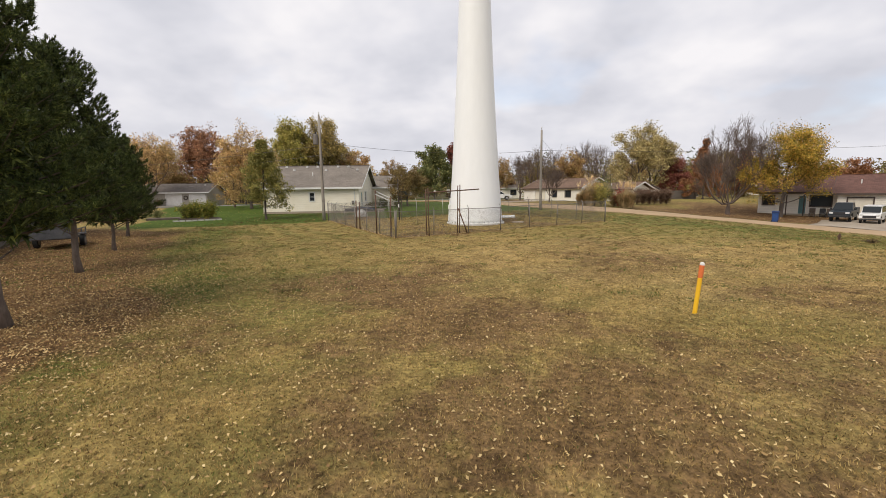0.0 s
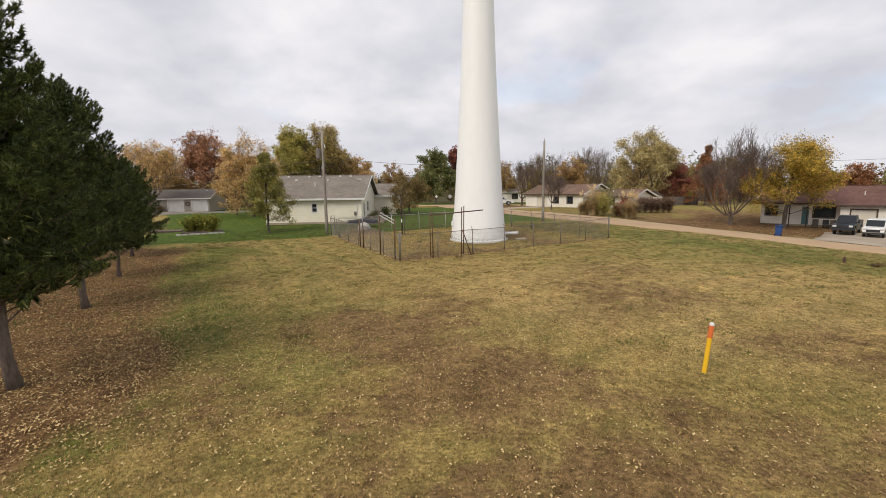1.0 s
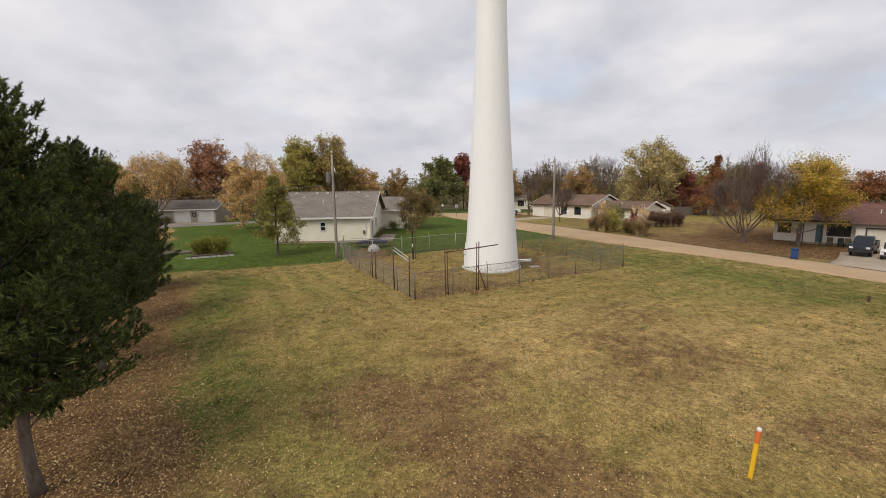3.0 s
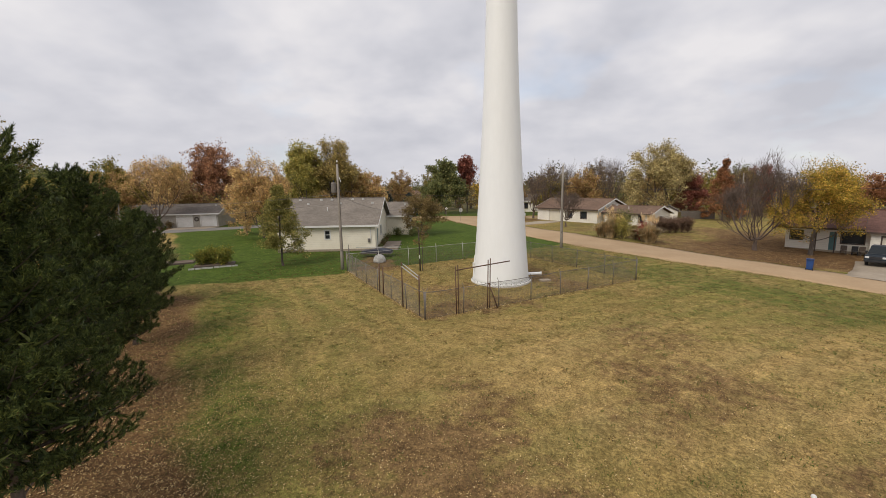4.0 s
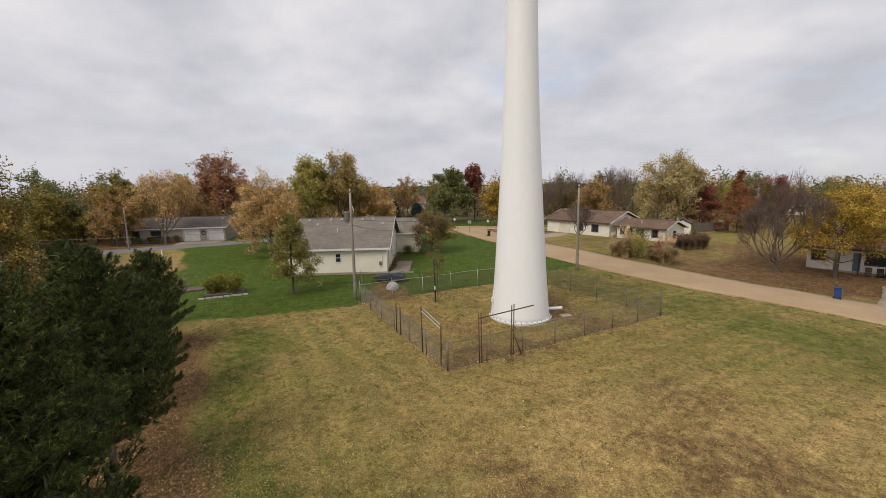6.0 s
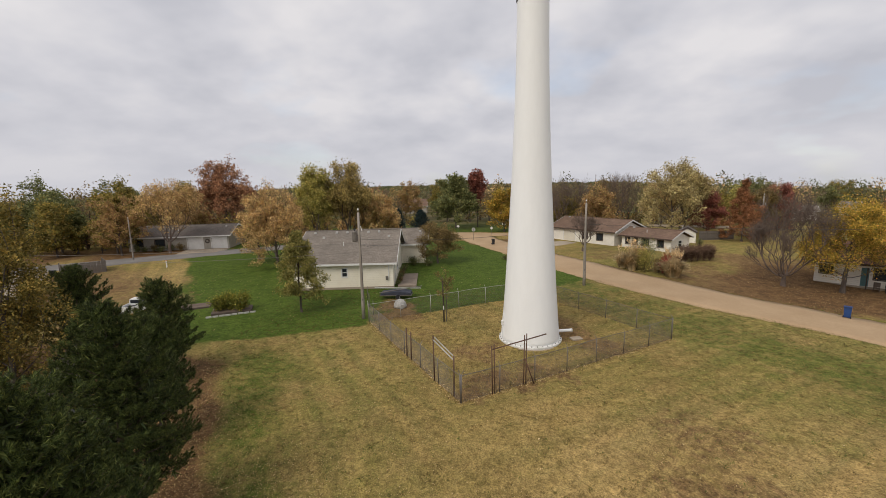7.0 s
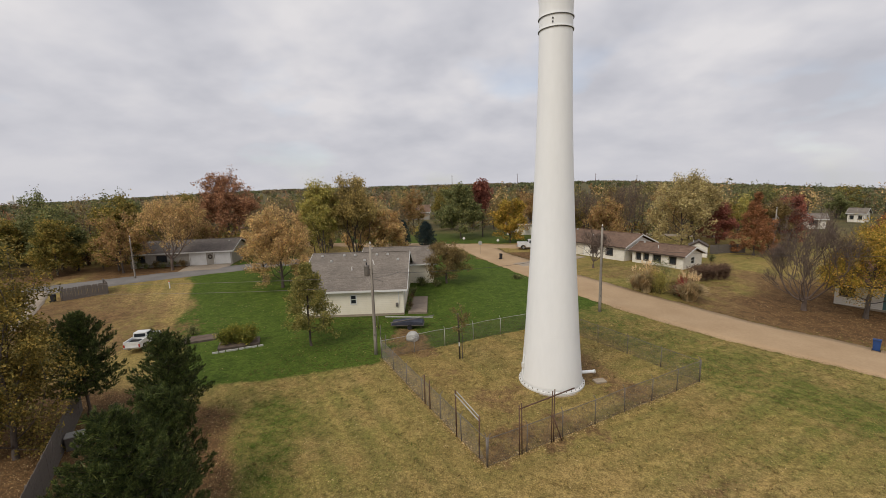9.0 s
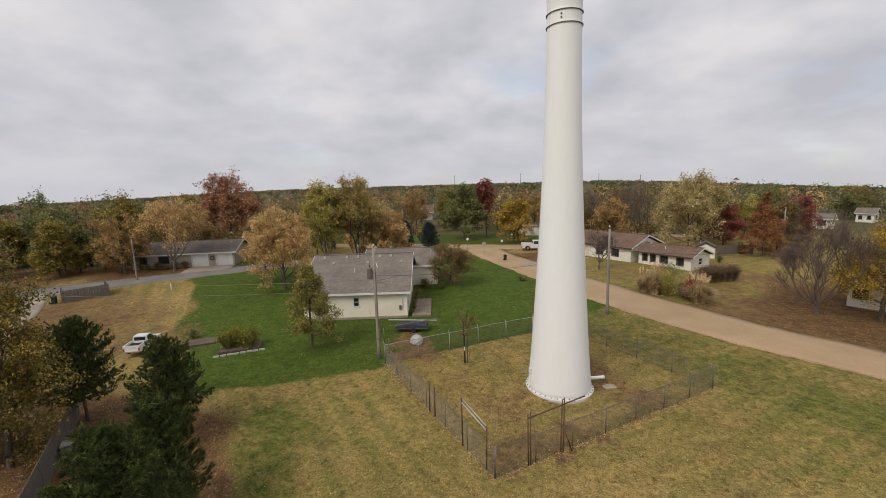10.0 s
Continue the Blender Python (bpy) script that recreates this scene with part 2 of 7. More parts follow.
L_PINE = leafy("pine_needles", ((0.0, (0.026, 0.040, 0.014)), (0.45, (0.056, 0.081, 0.026)), (0.8, (0.113, 0.141, 0.044)), (1.0, (0.230, 0.256, 0.077))), 0.15, 0.5, 3.2, (0.45, 1.6))
L_SPRUCE = leafy("blue_spruce_needles", ((0.0, (0.015, 0.03, 0.035)), (1.0, (0.06, 0.09, 0.1))), 0.12, 0.6, 2.0)
L_RUST = leafy("rust_leaves", ((0.0, (0.2, 0.1, 0.065)), (0.5, (0.37, 0.19, 0.115)), (1.0, (0.49, 0.28, 0.16))))
L_TAN = leafy("tan_leaves", ((0.0, (0.260, 0.155, 0.081)), (0.6, (0.439, 0.276, 0.138)), (1.0, (0.374, 0.325, 0.114))))
L_YELLOW = leafy("yellow_leaves", ((0.0, (0.16, 0.145, 0.028)), (0.45, (0.34, 0.26, 0.05)), (0.8, (0.55, 0.37, 0.068)), (1.0, (0.64, 0.34, 0.09))))
L_DARKOLIVE = leafy("dark_olive_leaves", ((0.0, (0.1, 0.092, 0.028)), (0.6, (0.23, 0.185, 0.052)), (1.0, (0.45, 0.31, 0.085))))
L_OLIVE = leafy("olive_leaves", ((0.0, (0.121, 0.116, 0.033)), (0.6, (0.253, 0.220, 0.061)), (1.0, (0.462, 0.319, 0.094))), 0.42)
L_TANYELLOW = leafy("tan_yellow_leaves", ((0.0, (0.26, 0.205, 0.11)), (0.5, (0.46, 0.37, 0.19)), (0.8, (0.45, 0.4, 0.185)), (1.0, (0.63, 0.52, 0.28))))
L_OLIVETAN = leafy("olive_tan_leaves", ((0.0, (0.2, 0.16, 0.062)), (0.6, (0.38, 0.3, 0.115)), (1.0, (0.56, 0.42, 0.17))))
L_CRIMSON = leafy("crimson_shrub_leaves", ((0.0, (0.22, 0.03, 0.035)), (1.0, (0.46, 0.07, 0.075))))
L_SAPLING = leafy("young_tree_leaves", ((0.0, (0.125, 0.13, 0.042)), (0.6, (0.26, 0.245, 0.08)), (1.0, (0.46, 0.37, 0.125))))
L_RUSTBROWN = leafy("rust_brown_leaves", ((0.0, (0.17, 0.074, 0.04)), (0.6, (0.31, 0.142, 0.072)), (1.0, (0.42, 0.22, 0.11))))
L_YGREEN = leafy("yellow_green_leaves", ((0.0, (0.21, 0.21, 0.06)), (0.6, (0.4, 0.365, 0.11)), (1.0, (0.62, 0.49, 0.175))))
L_GREEN = leafy("green_leaves", ((0.0, (0.1, 0.118, 0.05)), (0.6, (0.185, 0.205, 0.085)), (1.0, (0.31, 0.285, 0.12))), 0.3)
# Far crowns: distance haze is put into these muted leaf colours
L_FARGREEN = leafy("hazed_green_crowns", ((0.0, (0.097, 0.110, 0.055)), (1.0, (0.199, 0.209, 0.105))), 0.28, 0.6, 0.11, (0.6, 1.35))
L_FARBROWN = leafy("hazed_brown_crowns", ((0.0, (0.161, 0.127, 0.090)), (0.6, (0.269, 0.209, 0.142)), (1.0, (0.343, 0.264, 0.157))), 0.28, 0.6, 0.11, (0.6, 1.35))
L_FAROLIVE = leafy("hazed_olive_crowns", ((0.0, (0.146, 0.134, 0.063)), (0.6, (0.247, 0.220, 0.096)), (1.0, (0.365, 0.286, 0.121))), 0.28, 0.6, 0.11, (0.6, 1.35))
L_BRONZE = leafy("bronze_leaves", ((0.0, (0.121, 0.086, 0.040)), (0.6, (0.231, 0.160, 0.072)), (1.0, (0.286, 0.231, 0.094))))
L_RED = leafy("deep_red_leaves", ((0.0, (0.15, 0.05, 0.042)), (0.6, (0.27, 0.095, 0.075)), (1.0, (0.36, 0.15, 0.11))))
L_MAROON = leafy("maroon_shrub_leaves", ((0.0, (0.11, 0.072, 0.056)), (1.0, (0.26, 0.165, 0.125))))
L_REED = leafy("dry_reed_leaves", ((0.0, (0.36, 0.28, 0.17)), (1.0, (0.62, 0.51, 0.34))), 0.3)
L_PLUME = leafy("pale_plumes", ((0.0, (0.62, 0.48, 0.32)), (1.0, (0.8, 0.67, 0.48))), 0.4)
L_BED = leafy("bed_plants", ((0.0, (0.095, 0.12, 0.022)), (0.6, (0.22, 0.23, 0.045)), (1.0, (0.46, 0.37, 0.075))), 0.3)
L_FALLEN = leafy("fallen_leaves", ((0.0, (0.14, 0.07, 0.032)), (0.4, (0.3, 0.175, 0.08)), (0.75, (0.46, 0.31, 0.15)), (1.0, (0.62, 0.48, 0.28))), 0.1, 0.81, 0.5, (0.8, 1.2))
L_PALELEAF = leafy("pale_fallen_leaves", ((0.0, (0.22, 0.13, 0.06)), (0.35, (0.42, 0.28, 0.13)), (0.75, (0.6, 0.45, 0.24)), (1.0, (0.74, 0.6, 0.36))), 0.1, 0.81, 0.5, (0.8, 1.2))
L_TANORANGE = leafy("tan_orange_leaves", ((0.0, (0.31, 0.205, 0.11)), (0.5, (0.57, 0.385, 0.2)), (0.8, (0.64, 0.44, 0.205)), (1.0, (0.5, 0.45, 0.18))))
L_DRYGRASS = leafy("dry_grass_blades", ((0.0, (0.22, 0.145, 0.055)), (0.45, (0.4, 0.275, 0.105)), (0.8, (0.54, 0.39, 0.165)), (1.0, (0.64, 0.49, 0.24))), 0.25, 0.7, 1.1, (0.72, 1.25))
L_THATCH = leafy("dead_thatch", ((0.0, (0.075, 0.05, 0.022)), (1.0, (0.23, 0.152, 0.07))), 0.05, 0.9, 1.1, (0.8, 1.2))
L_GREENGRASS = leafy("green_grass_blades", ((0.0, (0.05, 0.085, 0.016)), (0.6, (0.1, 0.15, 0.03)), (1.0, (0.2, 0.2, 0.06))), 0.2, 0.6, 1.1, (0.8, 1.2))


# ---- geometry helpers ----
class Geo:
    """Vertices and faces gathered for one mesh."""

    def __init__(self):
        self.v, self.f = [], []

    def box(self, c, s, m=None, taper=1.0):
        k = len(self.v)
        for z in (-0.5, 0.5):
            w = taper if z > 0 else 1.0
            for x, y in ((-0.5, -0.5), (0.5, -0.5), (0.5, 0.5), (-0.5, 0.5)):
                p = Vector((c[0] + x * s[0] * w, c[1] + y * s[1] * w, c[2] + z * s[2]))
                self.v.append(tuple(m @ p) if m else tuple(p))
        for q in ((3, 2, 1, 0), (4, 5, 6, 7), (0, 1, 5, 4), (1, 2, 6, 5), (2, 3, 7, 6), (3, 0, 4, 7)):
            self.f.append(tuple(k + i for i in q))
        return self

    def tube(self, pts, radii, n=6, caps=True):
        pts = [Vector(p) for p in pts]
        k = len(self.v)
        for i, p in enumerate(pts):
            d = (pts[min(i + 1, len(pts) - 1)] - pts[max(i - 1, 0)]).normalized()
            a = d.cross(Vector((0, 0, 1)) if abs(d.z) < 0.95 else Vector((1, 0, 0))).normalized()
            b = d.cross(a)
            r = radii[i] if hasattr(radii, "__len__") else radii
            for j in range(n):
                t = 2 * math.pi * j / n
                self.v.append(tuple(p + a * (r * math.cos(t)) + b * (r * math.sin(t))))
        for i in range(len(pts) - 1):
            for j in range(n):
                q = (j + 1) % n
                self.f.append((k + i * n + j, k + i * n + q, k + (i + 1) * n + q, k + (i + 1) * n + j))
        if caps:
            self.f.append(tuple(k + j for j in range(n)))
            e = k + (len(pts) - 1) * n
            self.f.append(tuple(e + n - 1 - j for j in range(n)))
        return self

    def lathe(self, profile, n=48, c=(0, 0), caps=True):
        k = len(self.v)
        for r, z in profile:
            for j in range(n):
                t = 2 * math.pi * j / n
                self.v.append((c[0] + r * math.cos(t), c[1] + r * math.sin(t), z))
        for i in range(len(profile) - 1):
            for j in range(n):
                q = (j + 1) % n
                self.f.append((k + i * n + j, k + i * n + q, k + (i + 1) * n + q, k + (i + 1) * n + j))
        if caps:
            self.f.append(tuple(k + n - 1 - j for j in range(n)))
            e = k + (len(profile) - 1) * n
            self.f.append(tuple(e + j for j in range(n)))
        return self

    def prism(self, poly, a, b, axis="y", m=None):
        """A side outline extruded across; poly holds (x, z) for axis y."""
        k, n = len(self.v), len(poly)
        for w in (a, b):
            for p, q in poly:
                v = Vector((p, w, q)) if axis == "y" else Vector((w, p, q))
                self.v.append(tuple(m @ v) if m else tuple(v))
        self.f.append(tuple(k + i for i in range(n)))
        self.f.append(tuple(k + n + n - 1 - i for i in range(n)))
        for i in range(n):
            j = (i + 1) % n
            self.f.append((k + j, k + i, k + n + i, k + n + j))
        return self

    def quad(self, *pts):
        k = len(self.v)
        self.v += [tuple(p) for p in pts]
        self.f.append(tuple(range(k, k + len(pts))))
        return self


def mesh_from(name, v, f, material, smooth=False):
    me = bpy.data.meshes.new(name)
    me.from_pydata(v, [], f)
    me.materials.append(material)
    if smooth:
        me.polygons.foreach_set("use_smooth", [True] * len(me.polygons))
    me.update()
    return me


def mesh_array(name, v, corners, material):
    """A mesh of equal polygons out of arrays: v (n, 3), corners (faces, 3 or 4)."""
    me = bpy.data.meshes.new(name)
    nf, w = corners.shape
    me.vertices.add(len(v))
    me.vertices.foreach_set("co", v.astype(np.float32).ravel())
    me.loops.add(nf * w)
    me.loops.foreach_set("vertex_index", corners.astype(np.int32).ravel())
    me.polygons.add(nf)
    me.polygons.foreach_set("loop_start", np.arange(0, nf * w, w, dtype=np.int32))
    me.materials.append(material)
    me.update()
    me.validate()
    return me


def part(name, geo, material, parent=None, label="", smooth=False, bevel=0.0):
    me = mesh_from(name, geo.v, geo.f, material, smooth)
    if bevel:
        bm = bmesh.new()
        bm.from_mesh(me)
        bmesh.ops.recalc_face_normals(bm, faces=bm.faces)
        bmesh.ops.bevel(bm, geom=bm.edges, offset=bevel, segments=2, affect="EDGES", profile=0.6)
        bm.to_mesh(me)
        bm.free()
    else:
        bm = bmesh.new()
        bm.from_mesh(me)
        bmesh.ops.recalc_face_normals(bm, faces=bm.faces)
        bm.to_mesh(me)
        bm.free()
    ob = new(name, me)
    if parent:
        ob.parent = parent
    return tagged(ob, label)


def thing(name, at, yaw=0.0, label="", category="", group="", kind=""):
    ob = new(name)
    ob.matrix_basis = pose(*at, 0, 0, yaw)
    ob.empty_display_size = 0.2
    return tagged(ob, label, category, group, kind)


def step(a, b, v):
    k = np.clip((v - a) / (b - a), 0, 1)
    return k * k * (3 - 2 * k)


def ground_z(x, y):
    """The lie of the land."""
    x, y = np.asarray(x, float), np.asarray(y, float)
    z = 0.02 * np.clip(y - 24, -14.4, 36) - 1.28 * step(9.6, 33.6, x) * (1 - step(50.4, 72, y))
    # beyond the houses the land falls gently away to both sides
    d, az = np.hypot(x + 4, y), np.arctan2(x + 4, y)
    z = z - np.maximum(d - 170, 0) * (0.032 * step(0.15, 0.8, az) + 0.014 * step(0.45, 1.0, -az))
    return z + 0.025 * np.sin(x * 0.9 + 0.4 * y) * np.sin(y * 0.7 - 0.2 * x)


def on_ground(x, y, dz=0.0):
    return (x, y, float(ground_z(x, y)) + dz)


# ---- ground ----
def axis_steps(lo, hi, cell, far):
    mid = np.arange(lo, hi + cell, cell)
    d = cell
    a, b = lo, mid[-1]
    left, right = [], []
    while b < far:
        d *= 1.25
        a, b = a - d, b + d
        left.append(a)
        right.append(b)
    return np.array(left[::-1] + list(mid) + right)


def seg_dist(x, y, a, b):
    ax, ay, bx, by = *a, *b
    t = np.clip(((x - ax) * (bx - ax) + (y - ay) * (by - ay)) / ((bx - ax) ** 2 + (by - ay) ** 2), 0, 1)
    return np.hypot(x - ax - t * (bx - ax), y - ay - t * (by - ay))


def side(x, y, a, b):
    """Metres to the left of the line from a to b."""
    d = math.hypot(b[0] - a[0], b[1] - a[1])
    return ((b[0] - a[0]) * (y - a[1]) - (b[1] - a[1]) * (x - a[0])) / d


FENCE_A, FENCE_B, FENCE_C, FENCE_D = (-5.57, 23.95), (8.3, 33.8), (-14.4, 35.6), (-0.4, 44.3)
PINES = [(-10.9, 8.7, 8.8, 2.35), (-15.4, 14.45, 8.2, 2.35), (-18.9, 19.4, 5.9, 2.0), (-23.6, 25.0, 6.2, 2.1), (-30.8, 26.2, 6.6, 2.3)]


def lawn_green(x, y):
    """How far the watered green lawn covers a place, 0 to 1."""
    wob = 0.5 * np.sin(x * 0.8) + 0.4 * np.sin(y * 0.6 + x * 0.3)
    g = step(-0.6, 0.8, side(x, y, (-26, 29.7), (-15, 34.4)) + 0.3 * wob)
    g *= step(-1.5, 1.5, side(x, y, (-49.5, 58.0), (-31.0, 33.0)) + wob)
    inside = step(-0.3, 0.3, side(x, y, FENCE_C, FENCE_D))
    east = step(-1.0, 1.0, side(x, y, FENCE_A, FENCE_C) * -1)
    g *= 1 - east * (1 - inside)
    g *= 1 - step(-2.0, 2.5, side(x, y, (-0.4, 44.3), (6.0, 52.0)) * -1 + wob)
    g *= 1 - step(80, 84, y)
    g *= step(-1.5, 0.5, side(x, y, (12, 49.8), (-9, 87)))
    far_lawn = step(95, 97, y + wob) * (1 - step(130, 136, y)) * step(-50, -46, x) * (1 - step(8, 12, x)) * 0.85
    verge = step(-0.5, 1.5, side(x, y, (8.3, 33.8), (-0.4, 44.3)) * -1) * (1 - step(5.0, 13.0, side(x, y, (8.3, 33.8), (-0.4, 44.3)) * -1 + wob))
    verge2 = (1 - step(0.5, 6.5, seg_dist(x, y, (8.0, 35.5), (27.0, 31.5)) + 1.4 * wob)) * 0.8
    pine_side = (1 - step(0.2, 4.0, seg_dist(x, y, (-9.6, 11.0), (-19.5, 27.5)) + 0.8 * wob)) * 0.56
    pine_side = np.maximum(pine_side, (1 - step(0.4, 3.6, seg_dist(x, y, (-5.0, 3.0), (-9.6, 11.0)) + 0.8 * wob)) * 0.46)
    return np.clip(np.maximum.reduce([g, far_lawn, 0.46 * verge, 0.42 * verge2, pine_side]), 0, 1)


def litter(x, y):
    """Brown needles and leaves below the pines."""
    d = np.full_like(x, 99.0)
    for (ax, ay, *_), (bx, by, *_) in zip(PINES[:3], PINES[1:4]):
        d = np.minimum(d, seg_dist(x, y, (ax - 1.5, ay - 0.8), (bx - 1.5, by - 0.8)))
    d = np.minimum(d, seg_dist(x, y, (-12.5, -7.0), (-11.5, 8.0)))
    wob = 0.5 * np.sin(x * 1.3 + y * 0.5) + 0.4 * np.sin(y * 1.1)
    strip = step(-0.5, 1.5, side(x, y, (-11.0, 8.5), (-24.5, 26.5)) + wob) * (1 - step(11, 15, side(x, y, (-11.0, 8.5), (-24.5, 26.5)))) * (1 - step(27, 32, y)) * step(0, 5, y)
    out = np.maximum(1 - step(2.4, 5.6, d + 0.8 * wob), 0.9 * strip)
    # leaf-strewn yards across the road, the bare lot, and ground beyond the side street, whose brown mixes litter with
    # painted tree shade
    for cx, cy, r, k in ((28.0, 51.0, 9.5, 0.95), (34.0, 49.0, 8.0, 0.9), (23.0, 48.5, 6.0, 0.6), (30.0, 57.0, 7.0, 0.7), (-50.0, 40.0, 7.5, 0.6), (-58.0, 44.5, 6.0, 0.55), (-67.0, 70.0, 13.0, 0.8), (-82.0, 61.0, 13.0, 0.75), (-97.0, 66.0, 14.0, 0.7), (-1.5, 80.5, 5.0, 0.85), (3.5, 84.0, 4.0, 0.7)):
        out = np.maximum(out, k * (1 - step(0.45, 1.15, np.hypot(x - cx, y - cy) / r + 0.1 * wob)))
    return out


def bare(x, y):
    """Worn brown earth: the field's dark patches, the lot by the far street, the yards across the road."""
    spots = ((-3.6, 12.9, 3.4, 0.8), (-0.8, 10.2, 3.6, 0.75), (4.7, 17.7, 4.2, 0.6), (5.2, 22.3, 3.4, 0.5), (1.5, 6.0, 3.2, 0.8), (4.6, 4.2, 2.6, 0.7), (-1.6, 5.6, 2.0, 0.6), (3.9, 8.6, 2.4, 0.6), (-12.3, 37.6, 2.4, 0.9), (-13.4, 40.2, 2.4, 0.95), (-2.0, 26.5, 1.4, 0.7), (0.2, 27.5, 1.4, 0.6), (1.0, 34.5, 3.0, 0.85), (-4.2, 26.6, 1.7, 0.85), (-1.6, 28.2, 1.6, 0.7), (-5.2, 24.9, 1.2, 0.8), (8.5, 12.5, 3.0, 0.55), (-5.0, 30.5, 2.6, 0.6), (3.2, 32.0, 2.4, 0.7), (-9.0, 33.0, 2.2, 0.45), (0.5, 38.0, 2.5, 0.6), (-6.5, 8.5, 2.6, 0.5), (6.5, 7.5, 2.5, 0.6), (-2.0, 16.0, 2.6, 0.55), (-52.0, 45.0, 12.0, 0.65), (-41.0, 38.0, 8.0, 0.6), (-58.0, 48.0, 9.0, 0.7), (27.0, 51.0, 11.0, 1.0), (22.5, 47.5, 8.0, 0.95), (34.0, 45.5, 9.0, 1.0), (17.5, 52.0, 5.0, 0.7), (20.0, 57.0, 7.0, 0.6), (-66.0, 68.0, 13.0, 0.9), (-82.0, 58.0, 12.0, 0.8), (-6.0, 79.0, 4.0, 0.9), (0.5, 79.5, 5.0, 0.9), (13.0, 66.0, 7.0, 0.5), (30.0, 62.0, 8.0, 0.8))
    out = np.zeros_like(x)
    for cx, cy, r, k in spots:
        d = np.hypot(x - cx, (y - cy) * 1.1)
        wob = 0.16 * np.sin(3.1 * np.arctan2(y - cy, x - cx) + cx) + 0.12 * np.sin(x * 1.7 + y * 1.3)
        if cy < 24:
            k *= 1.02
        out = np.maximum(out, k * (1 - step(0.3, 1.3, d / r + wob)))
    return out


def field_olive(x, y):
    """Grass that still holds some green: most of the field, but not inside the fence."""
    inside = step(-0.3, 0.5, side(x, y, FENCE_A, FENCE_B)) * step(-0.3, 0.5, -side(x, y, FENCE_A, FENCE_C))
    near_pines = 1 - step(1.0, 11.0, seg_dist(x, y, (-8.0, 6.0), (-22.0, 30.0)))
    right = step(-1.0, 9.0, x) * 0.6
    return np.clip(0.44 + 0.45 * near_pines * step(5, 16, y) + 0.35 * near_pines + right * step(17, 25, y), 0, 0.95) * (1 - 0.25 * inside)


def field_pale(x, y):
    """Paler straw colour: the open field short of the fence and along the road side."""
    wob = 0.8 * np.sin(x * 0.55 + 0.3 * y) + 0.6 * np.sin(y * 0.8 - 0.4 * x)
    f = step(10.5, 15.0, y + wob) * (1 - step(20, 27, y + 0.5 * wob)) * step(-6.5, 1.5, x + 0.1 * (y - 12) + wob) * (1 - step(22, 30, x))
    near = (1 - step(5.0, 7.0, y + wob)) * step(-3.0, 1.0, x + wob) * 0.1
    lot = 0.72 * (1 - step(0.25, 1.1, np.hypot(x + 46, (y - 51) * 1.3) / 8.0 + 0.12 * wob))
    return np.maximum(np.clip(0.1 + np.maximum(f * 0.9, near), 0, 0.95) * (1 - step(36, 40, y) * 0.8), lot)


xs, ys = axis_steps(-75, 60, 0.55, 4200), axis_steps(-8, 100, 0.55, 4200)
gx, gy = np.meshgrid(xs, ys)
gzv = ground_z(gx, gy)
nx, ny = len(xs), len(ys)
idx = np.arange(nx * ny).reshape(ny, nx)
quads = np.stack([idx[:-1, :-1], idx[:-1, 1:], idx[1:, 1:], idx[1:, :-1]], -1).reshape(-1, 4)


